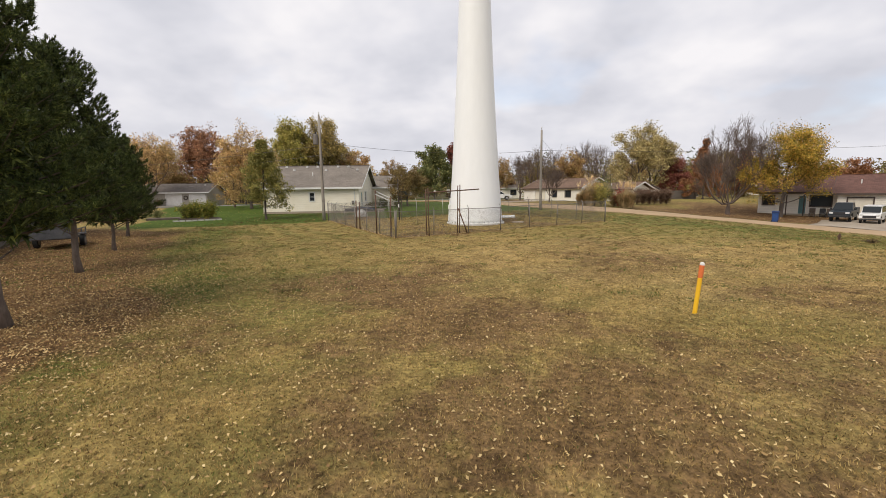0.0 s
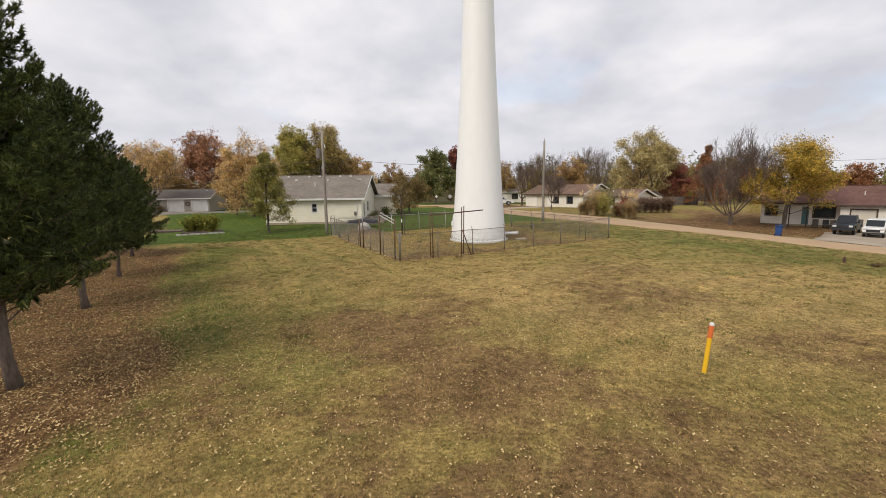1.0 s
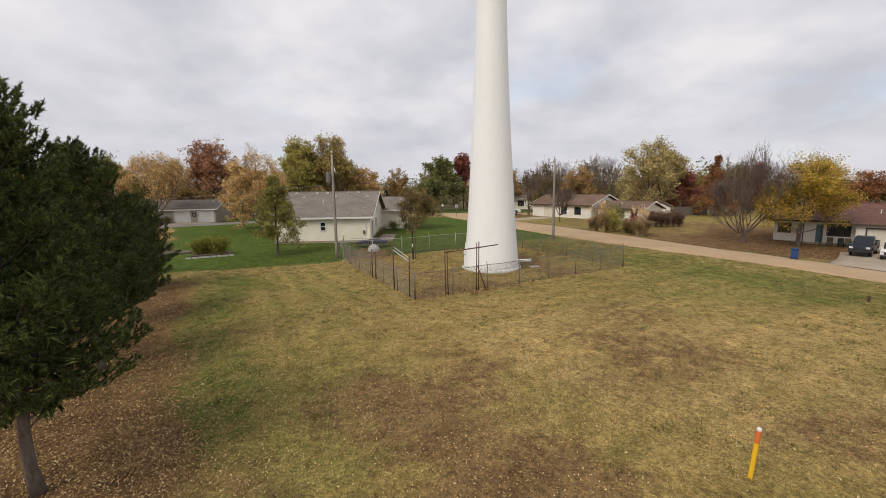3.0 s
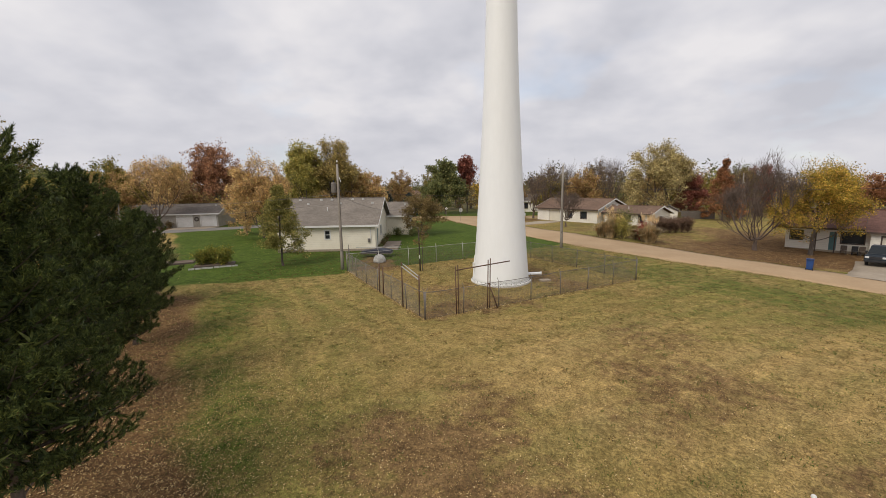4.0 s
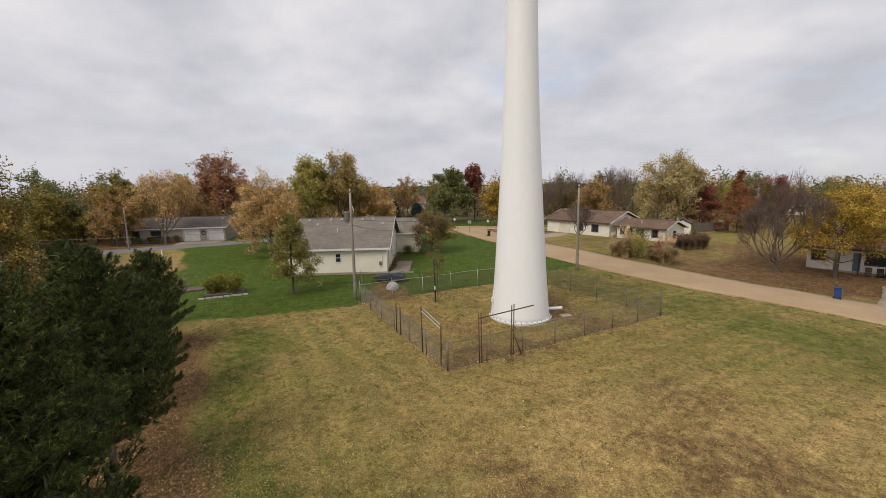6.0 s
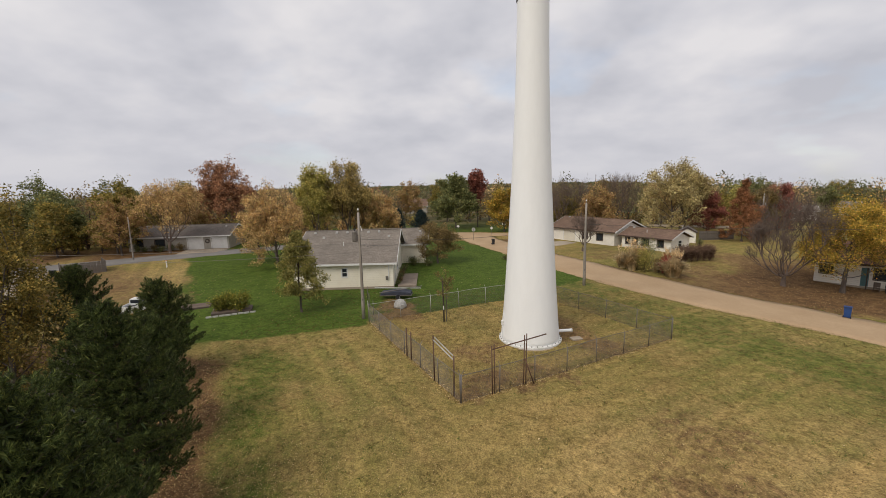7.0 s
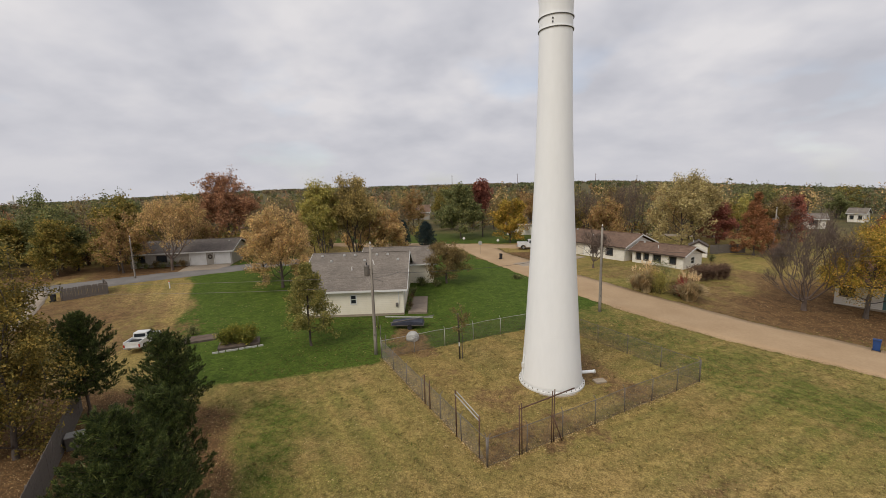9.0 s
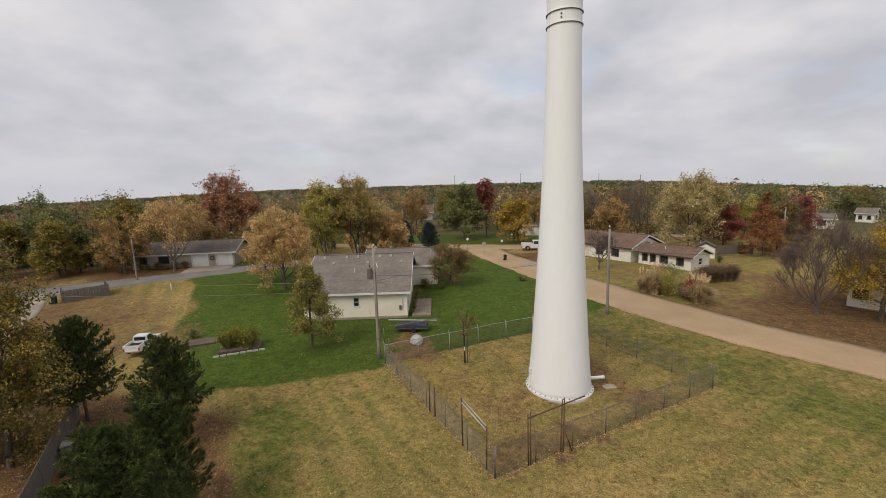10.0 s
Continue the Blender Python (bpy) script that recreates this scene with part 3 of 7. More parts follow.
def ground_material():
    m, n, l, b = shader("lawn_and_field")
    co = n.new("ShaderNodeTexCoord")
    v = co.outputs["Object"]

    def attr(name):
        a = n.new("ShaderNodeAttribute")
        a.attribute_name = name
        return a.outputs["Fac"]

    def rough_edge(name, scale, amount):
        w = noise_node(n, l, v, scale, 6, 0.65)
        a = n.new("ShaderNodeMath")
        a.operation = "MULTIPLY_ADD"
        l.new(w, a.inputs[0])
        a.inputs[1].default_value = amount
        a2 = n.new("ShaderNodeMath")
        a2.operation = "ADD"
        l.new(attr(name), a2.inputs[0])
        a2.inputs[1].default_value = -0.5 * amount
        l.new(a2.outputs[0], a.inputs[2])
        return ramp(n, l, a.outputs[0], ((0.3, (0, 0, 0)), (0.7, (1, 1, 1))))

    big = noise_node(n, l, v, 0.13, 5, 0.6)
    mid = noise_node(n, l, v, 1.1, 6, 0.65)
    fine = noise_node(n, l, v, 13.0, 8, 0.75)
    dry = ramp(n, l, big, ((0.33, (0.215, 0.155, 0.056)), (0.5, (0.30, 0.21, 0.084)), (0.68, (0.385, 0.268, 0.118))))
    dry = blend(n, l, 0.55, dry, ramp(n, l, mid, ((0.3, (0.19, 0.142, 0.053)), (0.7, (0.38, 0.275, 0.122)))))
    olive = ramp(n, l, mid, ((0.3, (0.14, 0.142, 0.036)), (0.7, (0.255, 0.232, 0.07))))

    def streaks(angle, across, along):
        mp = n.new("ShaderNodeMapping")
        mp.inputs["Rotation"].default_value = (0, 0, radians(-angle))
        l.new(v, mp.inputs["Vector"])
        m2 = n.new("ShaderNodeMapping")
        m2.inputs["Scale"].default_value = (along, across, 1)
        l.new(mp.outputs[0], m2.inputs["Vector"])
        return noise_node(n, l, m2.outputs[0], 1.0, 3, 0.5)

    mown = blend(n, l, attr("east"), streaks(127, 1.15, 0.05), streaks(34.7, 1.05, 0.045))
    rows_ = ramp(n, l, mown, ((0.36, (0.82, 0.86, 0.83)), (0.62, (1.12, 1.09, 1.06))))
    ol = n.new("ShaderNodeMath")
    ol.operation = "MULTIPLY"
    l.new(attr("olive"), ol.inputs[0])
    l.new(ramp(n, l, noise_node(n, l, v, 0.24, 6, 0.65), ((0.38, (0.1, 0.1, 0.1)), (0.6, (1, 1, 1)))), ol.inputs[1])
    ol2 = n.new("ShaderNodeMath")
    ol2.operation = "MULTIPLY"
    l.new(ol.outputs[0], ol2.inputs[0])
    l.new(ramp(n, l, mown, ((0.4, (1.05, 1.05, 1.05)), (0.6, (0.7, 0.7, 0.7)))), ol2.inputs[1])
    dry = blend(n, l, ol2.outputs[0], dry, olive)
    dry = blend(n, l, 0.8, dry, rows_, "MULTIPLY")
    straw = ramp(n, l, mid, ((0.3, (0.295, 0.207, 0.09)), (0.7, (0.455, 0.325, 0.152))))
    straw = blend(n, l, 0.9, straw, rows_, "MULTIPLY")
    pale_k = n.new("ShaderNodeMath")
    pale_k.operation = "MULTIPLY"
    l.new(attr("pale"), pale_k.inputs[0])
    l.new(ramp(n, l, noise_node(n, l, v, 0.38, 6, 0.65), ((0.34, (0.25, 0.25, 0.25)), (0.55, (1, 1, 1)))), pale_k.inputs[1])
    dry = blend(n, l, pale_k.outputs[0], dry, straw)
    green = ramp(n, l, mid, ((0.3, (0.05, 0.085, 0.011)), (0.7, (0.095, 0.136, 0.022))))
    earth = ramp(n, l, mid, ((0.3, (0.135, 0.082, 0.042)), (0.7, (0.275, 0.175, 0.088))))
    brown = ramp(n, l, mid, ((0.3, (0.095, 0.053, 0.028)), (0.7, (0.22, 0.13, 0.066))))
    col = blend(n, l, rough_edge("green", 1.3, 0.95), dry, green)
    col = blend(n, l, rough_edge("bare", 1.9, 1.7), col, earth)
    col = blend(n, l, rough_edge("litter", 2.2, 0.8), col, brown)
    col = blend(n, l, 1.0, col, ramp(n, l, fine, ((0.3, (0.3, 0.29, 0.28)), (0.48, (0.98, 0.97, 0.95)), (0.7, (1.9, 1.84, 1.74)))), "MULTIPLY")
    tuft = noise_node(n, l, v, 4.2, 5, 0.7)
    col = blend(n, l, 1.0, col, ramp(n, l, tuft, ((0.32, (0.52, 0.5, 0.48)), (0.52, (0.92, 0.92, 0.93)), (0.72, (1.25, 1.23, 1.18)))), "MULTIPLY")
    far = ramp(n, l, big, ((0.35, (0.06, 0.062, 0.026)), (0.65, (0.15, 0.115, 0.058))))
    col = blend(n, l, attr("far"), col, far)
    col = blend(n, l, 1.0, col, (0.98, 1.0, 0.9), "MULTIPLY")
    l.new(col, b.inputs["Base Color"])
    b.inputs["Roughness"].default_value = 0.95
    b.inputs["Specular IOR Level"].default_value = 0.15
    bp = n.new("ShaderNodeBump")
    bp.inputs["Strength"].default_value, bp.inputs["Distance"].default_value = 0.7, 0.05
    l.new(fine, bp.inputs["Height"])
    l.new(bp.outputs[0], b.inputs["Normal"])
    return m


M_GROUND = ground_material()
ground_me = mesh_array("ground", np.stack([gx, gy, gzv], -1).reshape(-1, 3), quads, M_GROUND)
ground_me.polygons.foreach_set("use_smooth", np.ones(len(quads), dtype=bool))
far_mask = step(95, 130, gy) + step(75, 110, -gx) + step(60, 90, gx)
for key, val in (("green", lawn_green(gx, gy)), ("litter", litter(gx, gy)), ("bare", bare(gx, gy)), ("far", np.clip(far_mask, 0, 1)), ("olive", field_olive(gx, gy)), ("pale", field_pale(gx, gy)), ("east", step(-3, 3, side(gx, gy, (-5.57, 23.95), (-8.5, 2.0))))):
    at = ground_me.attributes.new(key, "FLOAT", "POINT")
    at.data.foreach_set("value", val.astype(np.float32).ravel())
ground = new("ground", ground_me)
tagged(ground, "dry tan autumn lawn with green strips and brown leaf litter", "lawn", kind="structure")


def land_z(x, y):
    """Height of the ground sheet itself, also where its far cells are wide."""
    i = min(max(int(np.searchsorted(xs, x)) - 1, 0), nx - 2)
    j = min(max(int(np.searchsorted(ys, y)) - 1, 0), ny - 2)
    u, v = (x - xs[i]) / (xs[i + 1] - xs[i]), (y - ys[j]) / (ys[j + 1] - ys[j])
    return float((gzv[j, i] * (1 - u) + gzv[j, i + 1] * u) * (1 - v) + (gzv[j + 1, i] * (1 - u) + gzv[j + 1, i + 1] * u) * v)


# ---- roads and paving ----
def smooth_line(pts, n=10):
    out = []
    p = [Vector(q) for q in pts]
    p = [p[0] * 2 - p[1]] + p + [p[-1] * 2 - p[-2]]
    for i in range(1, len(p) - 2):
        for k in range(n):
            t = k / n
            a, b, c, d = p[i - 1], p[i], p[i + 1], p[i + 2]
            out.append(0.5 * (2 * b + (c - a) * t + (2 * a - 5 * b + 4 * c - d) * t * t + (3 * b - a - 3 * c + d) * t ** 3))
    out.append(p[-2])
    return out


def ribbon(name, pts, width, material, lift, label, rows=7, ragged=0.15, seed=1):
    """A strip of paving that lies on the land, with an uneven edge and real thickness."""
    rng = random.Random(seed)
    wide = width if isinstance(width, (list, tuple)) else [width] * len(pts)
    line, half = [], []
    for q in smooth_line([(*q, w) for q, w in zip(pts, wide)], 16):
        line.append(Vector((q.x, q.y, 0)))
        half.append(q.z / 2)
    v, f = [], []
    for i, p in enumerate(line):
        d = (line[min(i + 1, len(line) - 1)] - line[max(i - 1, 0)]).normalized()
        nrm = Vector((-d.y, d.x, 0))
        e = [rng.uniform(-ragged, ragged), rng.uniform(-ragged, ragged)]
        for j in range(rows):
            s = j / (rows - 1) * 2 - 1
            off = s * half[i] + (e[0] if j == 0 else e[1] if j == rows - 1 else 0)
            q = p + nrm * off
            crown = lift + 0.05 * (1 - s * s)
            if j in (0, rows - 1):
                crown = lift - 0.02
            v.append((q.x, q.y, float(ground_z(q.x, q.y)) + crown))
        if i:
            for j in range(rows - 1):
                a = (i - 1) * rows + j
                f.append((a, a + 1, a + 1 + rows, a + rows))
    k = len(v)
    base = [(x, y, z - 0.15) for x, y, z in v]
    v += base
    for i in range(1, len(line)):
        for j in (0, rows - 1):
            a = (i - 1) * rows + j
            f.append((a, a + rows, k + a + rows, k + a))
    me = mesh_from(name, v, f, material, True)
    bm = bmesh.new()
    bm.from_mesh(me)
    bmesh.ops.recalc_face_normals(bm, faces=bm.faces)
    bm.to_mesh(me)
    bm.free()
    return tagged(new(name, me), label, "road", kind="structure")


ROAD = [(61.0, 14.4), (37.0, 29.9), (23.3, 39.9), (15.4, 45.2), (7.9, 54.3), (1.8, 64.5), (-3.2, 74), (-7.4, 82.5), (-9.6, 88.5), (-11.2, 92.6)]
ROAD_WIDE = [7.5, 7.5, 7.5, 7.5, 7.2, 6.8, 6.8, 6.8, 7.4, 8.5]
ribbon("road", ROAD, ROAD_WIDE, M_ROAD, 0.03, "tan chip-sealed residential street with ragged grass edges")
ribbon("cross_street", [(-75, 100), (-50, 96.5), (-28, 94.5), (-12, 93), (2, 91), (24, 88)], 5.5, M_ROAD, 0.04, "tan cross street at the end of the block", seed=2)
ribbon("side_street", [(-118, 18), (-86, 40.5), (-66, 56.2), (-53, 66.5), (-38, 78.5), (-26, 92)], 6.2, M_ASPHALT, 0.03, "grey asphalt street past the far houses", seed=3)
ribbon("garage_driveway", [(28.6, 38.6), (32.1, 42.4), (35.4, 46.6)], 5.2, M_CONC, 0.06, "pale concrete driveway before a garage", ragged=0.05, seed=4)
ribbon("house_driveway", [(-54.9, 66.6), (-56.0, 69.2), (-56.9, 71.6)], 7.4, M_CONC, 0.05, "pale concrete driveway before two garage doors", ragged=0.05, seed=5)
ribbon("corner_driveway", [(-2.5, 71.5), (2.5, 75.0), (8.0, 80.0)], 3.6, M_CONC, 0.07, "pale concrete driveway off the street", ragged=0.05, seed=6)
ribbon("back_street", [(16, 115), (24, 112), (34, 108), (46, 103)], 4.5, M_CONC, 0.05, "pale street behind the brown-roofed house", ragged=0.1, seed=8)
ribbon("lot_driveway", [(-69, 52), (-62, 45.5), (-56, 38.5), (-52, 33)], 3.4, M_CONC, 0.05, "pale concrete drive into a bare lot", ragged=0.1, seed=7)


# ---- plants ----
def leaf_mesh(name, pts, size, material, rng, flat=0.0, kite=0.62, three=False):
    """Small pointed leaves, each its own island, at the given points; three-cornered where they stay far off."""
    n = len(pts)
    a = rng.normal(size=(n, 3))
    a[:, 2] *= 1 - flat
    a /= np.linalg.norm(a, axis=1)[:, None] + 1e-9
    r = rng.normal(size=(n, 3))
    r[:, 2] *= 1 - flat
    b = np.cross(a, r)
    if flat > 0.5:
        b = np.cross(a, np.array([0, 0, 1.0]) + 0.35 * rng.normal(size=(n, 3)))
    b /= np.linalg.norm(b, axis=1)[:, None] + 1e-9
    s = (size * rng.uniform(0.6, 1.35, n))[:, None]
    c = np.cross(a, b) * s * 0.18
    if three:
        v = np.stack([pts - a * s * 0.5 - b * s * 0.32, pts - a * s * 0.4 + b * s * 0.38, pts + a * s * 0.6], 1).reshape(-1, 3)
        return mesh_array(name, v, np.arange(n * 3).reshape(-1, 3), material)
    v = np.stack([pts - a * s * 0.5, pts + b * s * kite * 0.5 + c, pts + a * s * 0.5, pts - b * s * kite * 0.5 + c], 1).reshape(-1, 3)
    return mesh_array(name, v, np.arange(n * 4).reshape(-1, 4), material)


def skeleton_tree(rng, h, crown_base, radii, targets, trunk_top=0.72, lean=(0, 0), shape="oval", trunk_r=0.16, multi=1, lobes_n=11):
    """Branches that reach for points of the crown; thickness adds up towards the foot."""
    nodes, parent = [np.zeros(3)], [-1]
    for s in range(multi):
        last = 0
        top = h * trunk_top * (1.0 if multi == 1 else rng.uniform(0.7, 1.0))
        out = np.array([math.cos(s * 2.4 + 0.5), math.sin(s * 2.4 + 0.5)]) * (0 if multi == 1 else radii[0] * 0.38)
        k = max(5, int(top / 0.55))
        wob = rng.normal(size=(k + 1, 2)).cumsum(0) * 0.035
        for i in range(1, k + 1):
            t = i / k
            spread = out * max(0.0, (t - 0.12)) * 1.2
            nodes.append(np.array([wob[i, 0] + lean[0] * t + spread[0], wob[i, 1] + lean[1] * t + spread[1], top * t]))
            parent.append(last)
            last = len(nodes) - 1
    tg = []
    lobes = []
    for i in range(lobes_n):
        az = i * 2.4 + rng.uniform(-0.5, 0.5)
        z = (i + 0.5) / lobes_n + rng.uniform(-0.08, 0.08)
        if shape == "vase":
            w = 0.3 + 0.55 * z
        elif shape == "cone":
            w = 0.78 * (1 - z) + 0.04
        else:
            w = 0.66 * math.sqrt(max(0.05, 1 - (1.7 * z - 0.8) ** 2))
        w *= rng.uniform(0.75, 1.1)
        s = rng.uniform(0.32, 0.5)
        if shape == "cone":
            s *= 1.12 - 0.95 * z
        lobes.append((math.cos(az) * w, math.sin(az) * w, 0.12 + 0.74 * z, s))
    while len(tg) < targets:
        lx, ly, lz, s = lobes[int(rng.integers(lobes_n))]
        u = rng.normal(size=3)
        u *= rng.uniform(0.2, 1) ** 0.5 / np.linalg.norm(u) * s
        z = lz + u[2] * (0.75 if shape == "vase" else 0.55)
        z = min(1.0, max(0.0, z))
        tg.append(((lx + u[0]) * radii[0] + lean[0], (ly + u[1]) * radii[1] + lean[1], crown_base + z * (h - crown_base)))
    tg.sort(key=lambda p: math.hypot(p[0], p[1]) + 0.3 * p[2])
    arr = np.array(nodes)
    for p in tg:
        p = np.array(p)
        d = np.linalg.norm(arr - p, axis=1) + 1.1 * np.maximum(0, arr[:, 2] - p[2] + 0.25 * np.hypot(arr[:, 0] - p[0], arr[:, 1] - p[1])) + 3.0 * (arr[:, 2] < crown_base * 0.75)
        j = int(np.argmin(d))
        a = arr[j]
        gap = np.linalg.norm(p - a)
        k = max(1, int(gap / 0.6))
        fresh = []
        for i in range(1, k + 1):
            t = i / k
            q = a + (p - a) * t
            q[2] -= 0.16 * gap * math.sin(math.pi * t) * (1 if p[2] > a[2] else -0.4)
            q += rng.normal(size=3) * 0.05 * (1 if i < k else 0)
            nodes.append(q)
            fresh.append(q)
            parent.append(j if i == 1 else len(nodes) - 2)
        arr = np.vstack([arr, np.array(fresh)])
    n = len(nodes)
    rad = np.zeros(n)
    tip = 0.011
    for i in range(n - 1, -1, -1):
        rad[i] = max(rad[i] ** (1 / 2.2) if rad[i] > 0 else 0, tip)
        if parent[i] >= 0:
            rad[parent[i]] += rad[i] ** 2.2
    rad *= trunk_r / rad[0] if rad[0] > trunk_r else 1.0
    rad = np.maximum(rad, 0.010)
    rad[0] = max(rad[0], trunk_r) * 1.25
    return arr, parent, rad


def forked_tree(rng, h, crown_base, radii, depth=5, limbs=5, spread=38, lean=(0, 0), trunk_r=0.16, up=0.16, side_shoots=0.55, leader=False, mid=0.42):
    """A trunk that forks again and again, each time shorter and thinner, then fitted into the crown's height and width."""
    nodes, parent = [np.zeros(3)], [-1]

    def add(p, j):
        nodes.append(p)
        parent.append(j)
        return len(nodes) - 1

    k = max(2, int(crown_base / 0.5))
    j = 0
    for i in range(1, k + 1):
        j = add(np.array([rng.normal() * 0.03 + lean[0] * 0.3 * i / k, rng.normal() * 0.03 + lean[1] * 0.3 * i / k, crown_base * i / k]), j)

    def turned(d, ang, az):
        a = np.cross(d, [0.31, 0.77, 0.55])
        a /= np.linalg.norm(a)
        b = np.cross(d, a)
        return d * math.cos(ang) + (a * math.cos(az) + b * math.sin(az)) * math.sin(ang)

    def grow(j, d, ln, left):
        p = nodes[j]
        steps = 3 if left > 1 else 2
        for s in range(steps):
            d = d + rng.normal(size=3) * 0.1 + np.array([0, 0, up])
            d /= np.linalg.norm(d)
            p = p + d * ln / steps
            j = add(p, j)
            if s == steps - 2 and left > 0 and rng.uniform() < side_shoots:
                grow(j, turned(d, radians(rng.uniform(35, 60)), rng.uniform(0, 6.28)), ln * rng.uniform(0.45, 0.65), max(0, left - 2))
        if left == 0:
            return
        n = 2 if rng.uniform() < 0.62 else 3
        az = rng.uniform(0, 6.28)
        for c in range(n):
            grow(j, turned(d, radians(rng.uniform(14, 34)), az + c * 6.28 / n + rng.normal() * 0.3), ln * rng.uniform(0.7, 0.88), left - 1)

    az0 = rng.uniform(0, 6.28)
    ln = (h - crown_base) * 0.3
    if leader:
        top_z, seats = crown_base + (h - crown_base) * 0.62, [j]
        m = max(5, int((top_z - crown_base) / 0.5))
        for i in range(1, m + 1):
            p = nodes[j] + np.array([rng.normal() * 0.06, rng.normal() * 0.06, (top_z - crown_base) / m])
            j = add(p, j)
            seats.append(j)
        for i in range(limbs):
            f = (i + 0.3) / limbs
            t = radians((78 - 48 * f) * rng.uniform(0.85, 1.15))
            az = az0 + i * 2.4 + rng.normal() * 0.2
            grow(seats[int(f * m)], np.array([math.sin(t) * math.cos(az), math.sin(t) * math.sin(az), math.cos(t)]), ln * (1.0 - 0.35 * f) * rng.uniform(0.8, 1.15), depth - 2)
        limbs = 2
    for i in range(limbs):
        t = radians(spread * rng.uniform(0.6, 1.25))
        az = az0 + i * 2 * math.pi / limbs + rng.normal() * 0.25
        low = j - (1 if i % 2 and k > 2 else 0)
        grow(low, np.array([math.sin(t) * math.cos(az), math.sin(t) * math.sin(az), math.cos(t)]), ln * rng.uniform(0.85, 1.15), depth - 1)
    grow(j, np.array([0.05, 0.02, 1.0]), ln * 1.1, depth - 1)
    arr = np.array(nodes)
    top = arr[:, 2] > crown_base
    rr = np.hypot(arr[top, 0], arr[top, 1])
    arr[top, 2] = crown_base + (arr[top, 2] - crown_base) * (h - crown_base) / (np.percentile(arr[top, 2], 99.6) - crown_base)
    f = 1.0 / np.percentile(rr, 97)
    w = step(crown_base * 0.9, crown_base * 1.25, arr[:, 2])
    arr[:, 0] *= 1 + w * (radii[0] * f - 1)
    arr[:, 1] *= 1 + w * (radii[1] * f - 1)
    zc = crown_base + mid * (h - crown_base)
    dz = arr[:, 2] - zc
    q = np.sqrt((arr[:, 0] / radii[0]) ** 2 + (arr[:, 1] / radii[1]) ** 2 + (dz / np.where(dz > 0, h - zc, zc - 0.7 * crown_base)) ** 2)
    grown = 1.12 / np.percentile(q[top], 82)
    k2 = 1 + (grown - 1) * w
    arr[:, 0] *= k2
    arr[:, 1] *= k2
    arr[:, 2] = np.where(w > 0, np.maximum(zc + dz * k2, crown_base * 0.9 * w), arr[:, 2])
    q = q * k2
    az_ = np.arctan2(arr[:, 1], arr[:, 0])
    pa, pb, pc = rng.uniform(0, 6.28, 3)
    wave = 0.98 + 0.13 * np.sin(3.0 * az_ + 9.0 * arr[:, 2] / h + pa) + 0.11 * np.sin(5.0 * az_ - 13.0 * arr[:, 2] / h + pb) + 0.07 * np.sin(2.0 * az_ + 21.0 * arr[:, 2] / h + pc) + rng.normal(size=len(arr)) * 0.13
    keep = (q < wave) | (w < 0.5)
    keep |= (arr[:, 2] < crown_base + 0.3 * (h - crown_base)) & (np.hypot(arr[:, 0] / radii[0], arr[:, 1] / radii[1]) < 0.7)
    keep[: k + 1] = True
    place, kept, par2 = {}, [], []
    for i in range(len(arr)):
        if keep[i] and (parent[i] < 0 or parent[i] in place):
            place[i] = len(kept)
            kept.append(i)
            par2.append(place[parent[i]] if parent[i] >= 0 else -1)
    arr, w, parent = arr[kept], w[kept], par2
    # uneven heads: some sides rise to points, others sink
    rho = np.clip(np.hypot(arr[:, 0] / radii[0], arr[:, 1] / radii[1]), 0, 1.2)
    az_ = np.arctan2(arr[:, 1], arr[:, 0])
    rise = 1.06 - 0.3 * rho ** 2 + 0.2 * rho * np.sin(az_ + pb) + 0.14 * rho * np.sin(3 * az_ + pc)
    arr[:, 2] = np.where(arr[:, 2] > zc, zc + (arr[:, 2] - zc) * rise, arr[:, 2])
    lift = np.clip(arr[:, 2] / h, 0, 1) * 1.6
    arr[:, 0] += lean[0] * lift
    arr[:, 1] += lean[1] * lift
    rad = np.zeros(len(arr))
    for i in range(len(arr) - 1, -1, -1):
        rad[i] = max(rad[i] ** (1 / 2.15) if rad[i] > 0 else 0, 0.012)
        if parent[i] >= 0:
            rad[parent[i]] += rad[i] ** 2.15
    if rad[0] > trunk_r:
        rad = 0.012 + (trunk_r - 0.012) * ((rad - 0.012) / (rad[0] - 0.012)) ** 1.15
    rad[0] *= 1.3
    return arr, parent, rad


def wood_mesh(name, arr, parent, rad, material, thin=0.0):
    g = Geo()
    kids = {}
    for i, p in enumerate(parent):
        kids.setdefault(p, []).append(i)
    done = set()
    for start in range(1, len(arr)):
        if start in done:
            continue
        chain = [parent[start], start]
        done.add(start)
        while chain[-1] in kids:
            nxt = max(kids[chain[-1]], key=lambda q: rad[q])
            if nxt in done:
                break
            chain.append(nxt)
            done.add(nxt)
        rr = [float(rad[c]) for c in chain]
        rr[0] = min(rr[0], rr[1] * 1.3) if chain[0] != 0 else rr[0]
        rr[-1] *= 0.45
        big = max(rr)
        if big < thin:
            continue
        g.tube([arr[c] for c in chain], rr, 9 if big > 0.09 else 5 if big > 0.03 else 3, caps=False)
    return mesh_from(name, g.v, g.f, material, True)


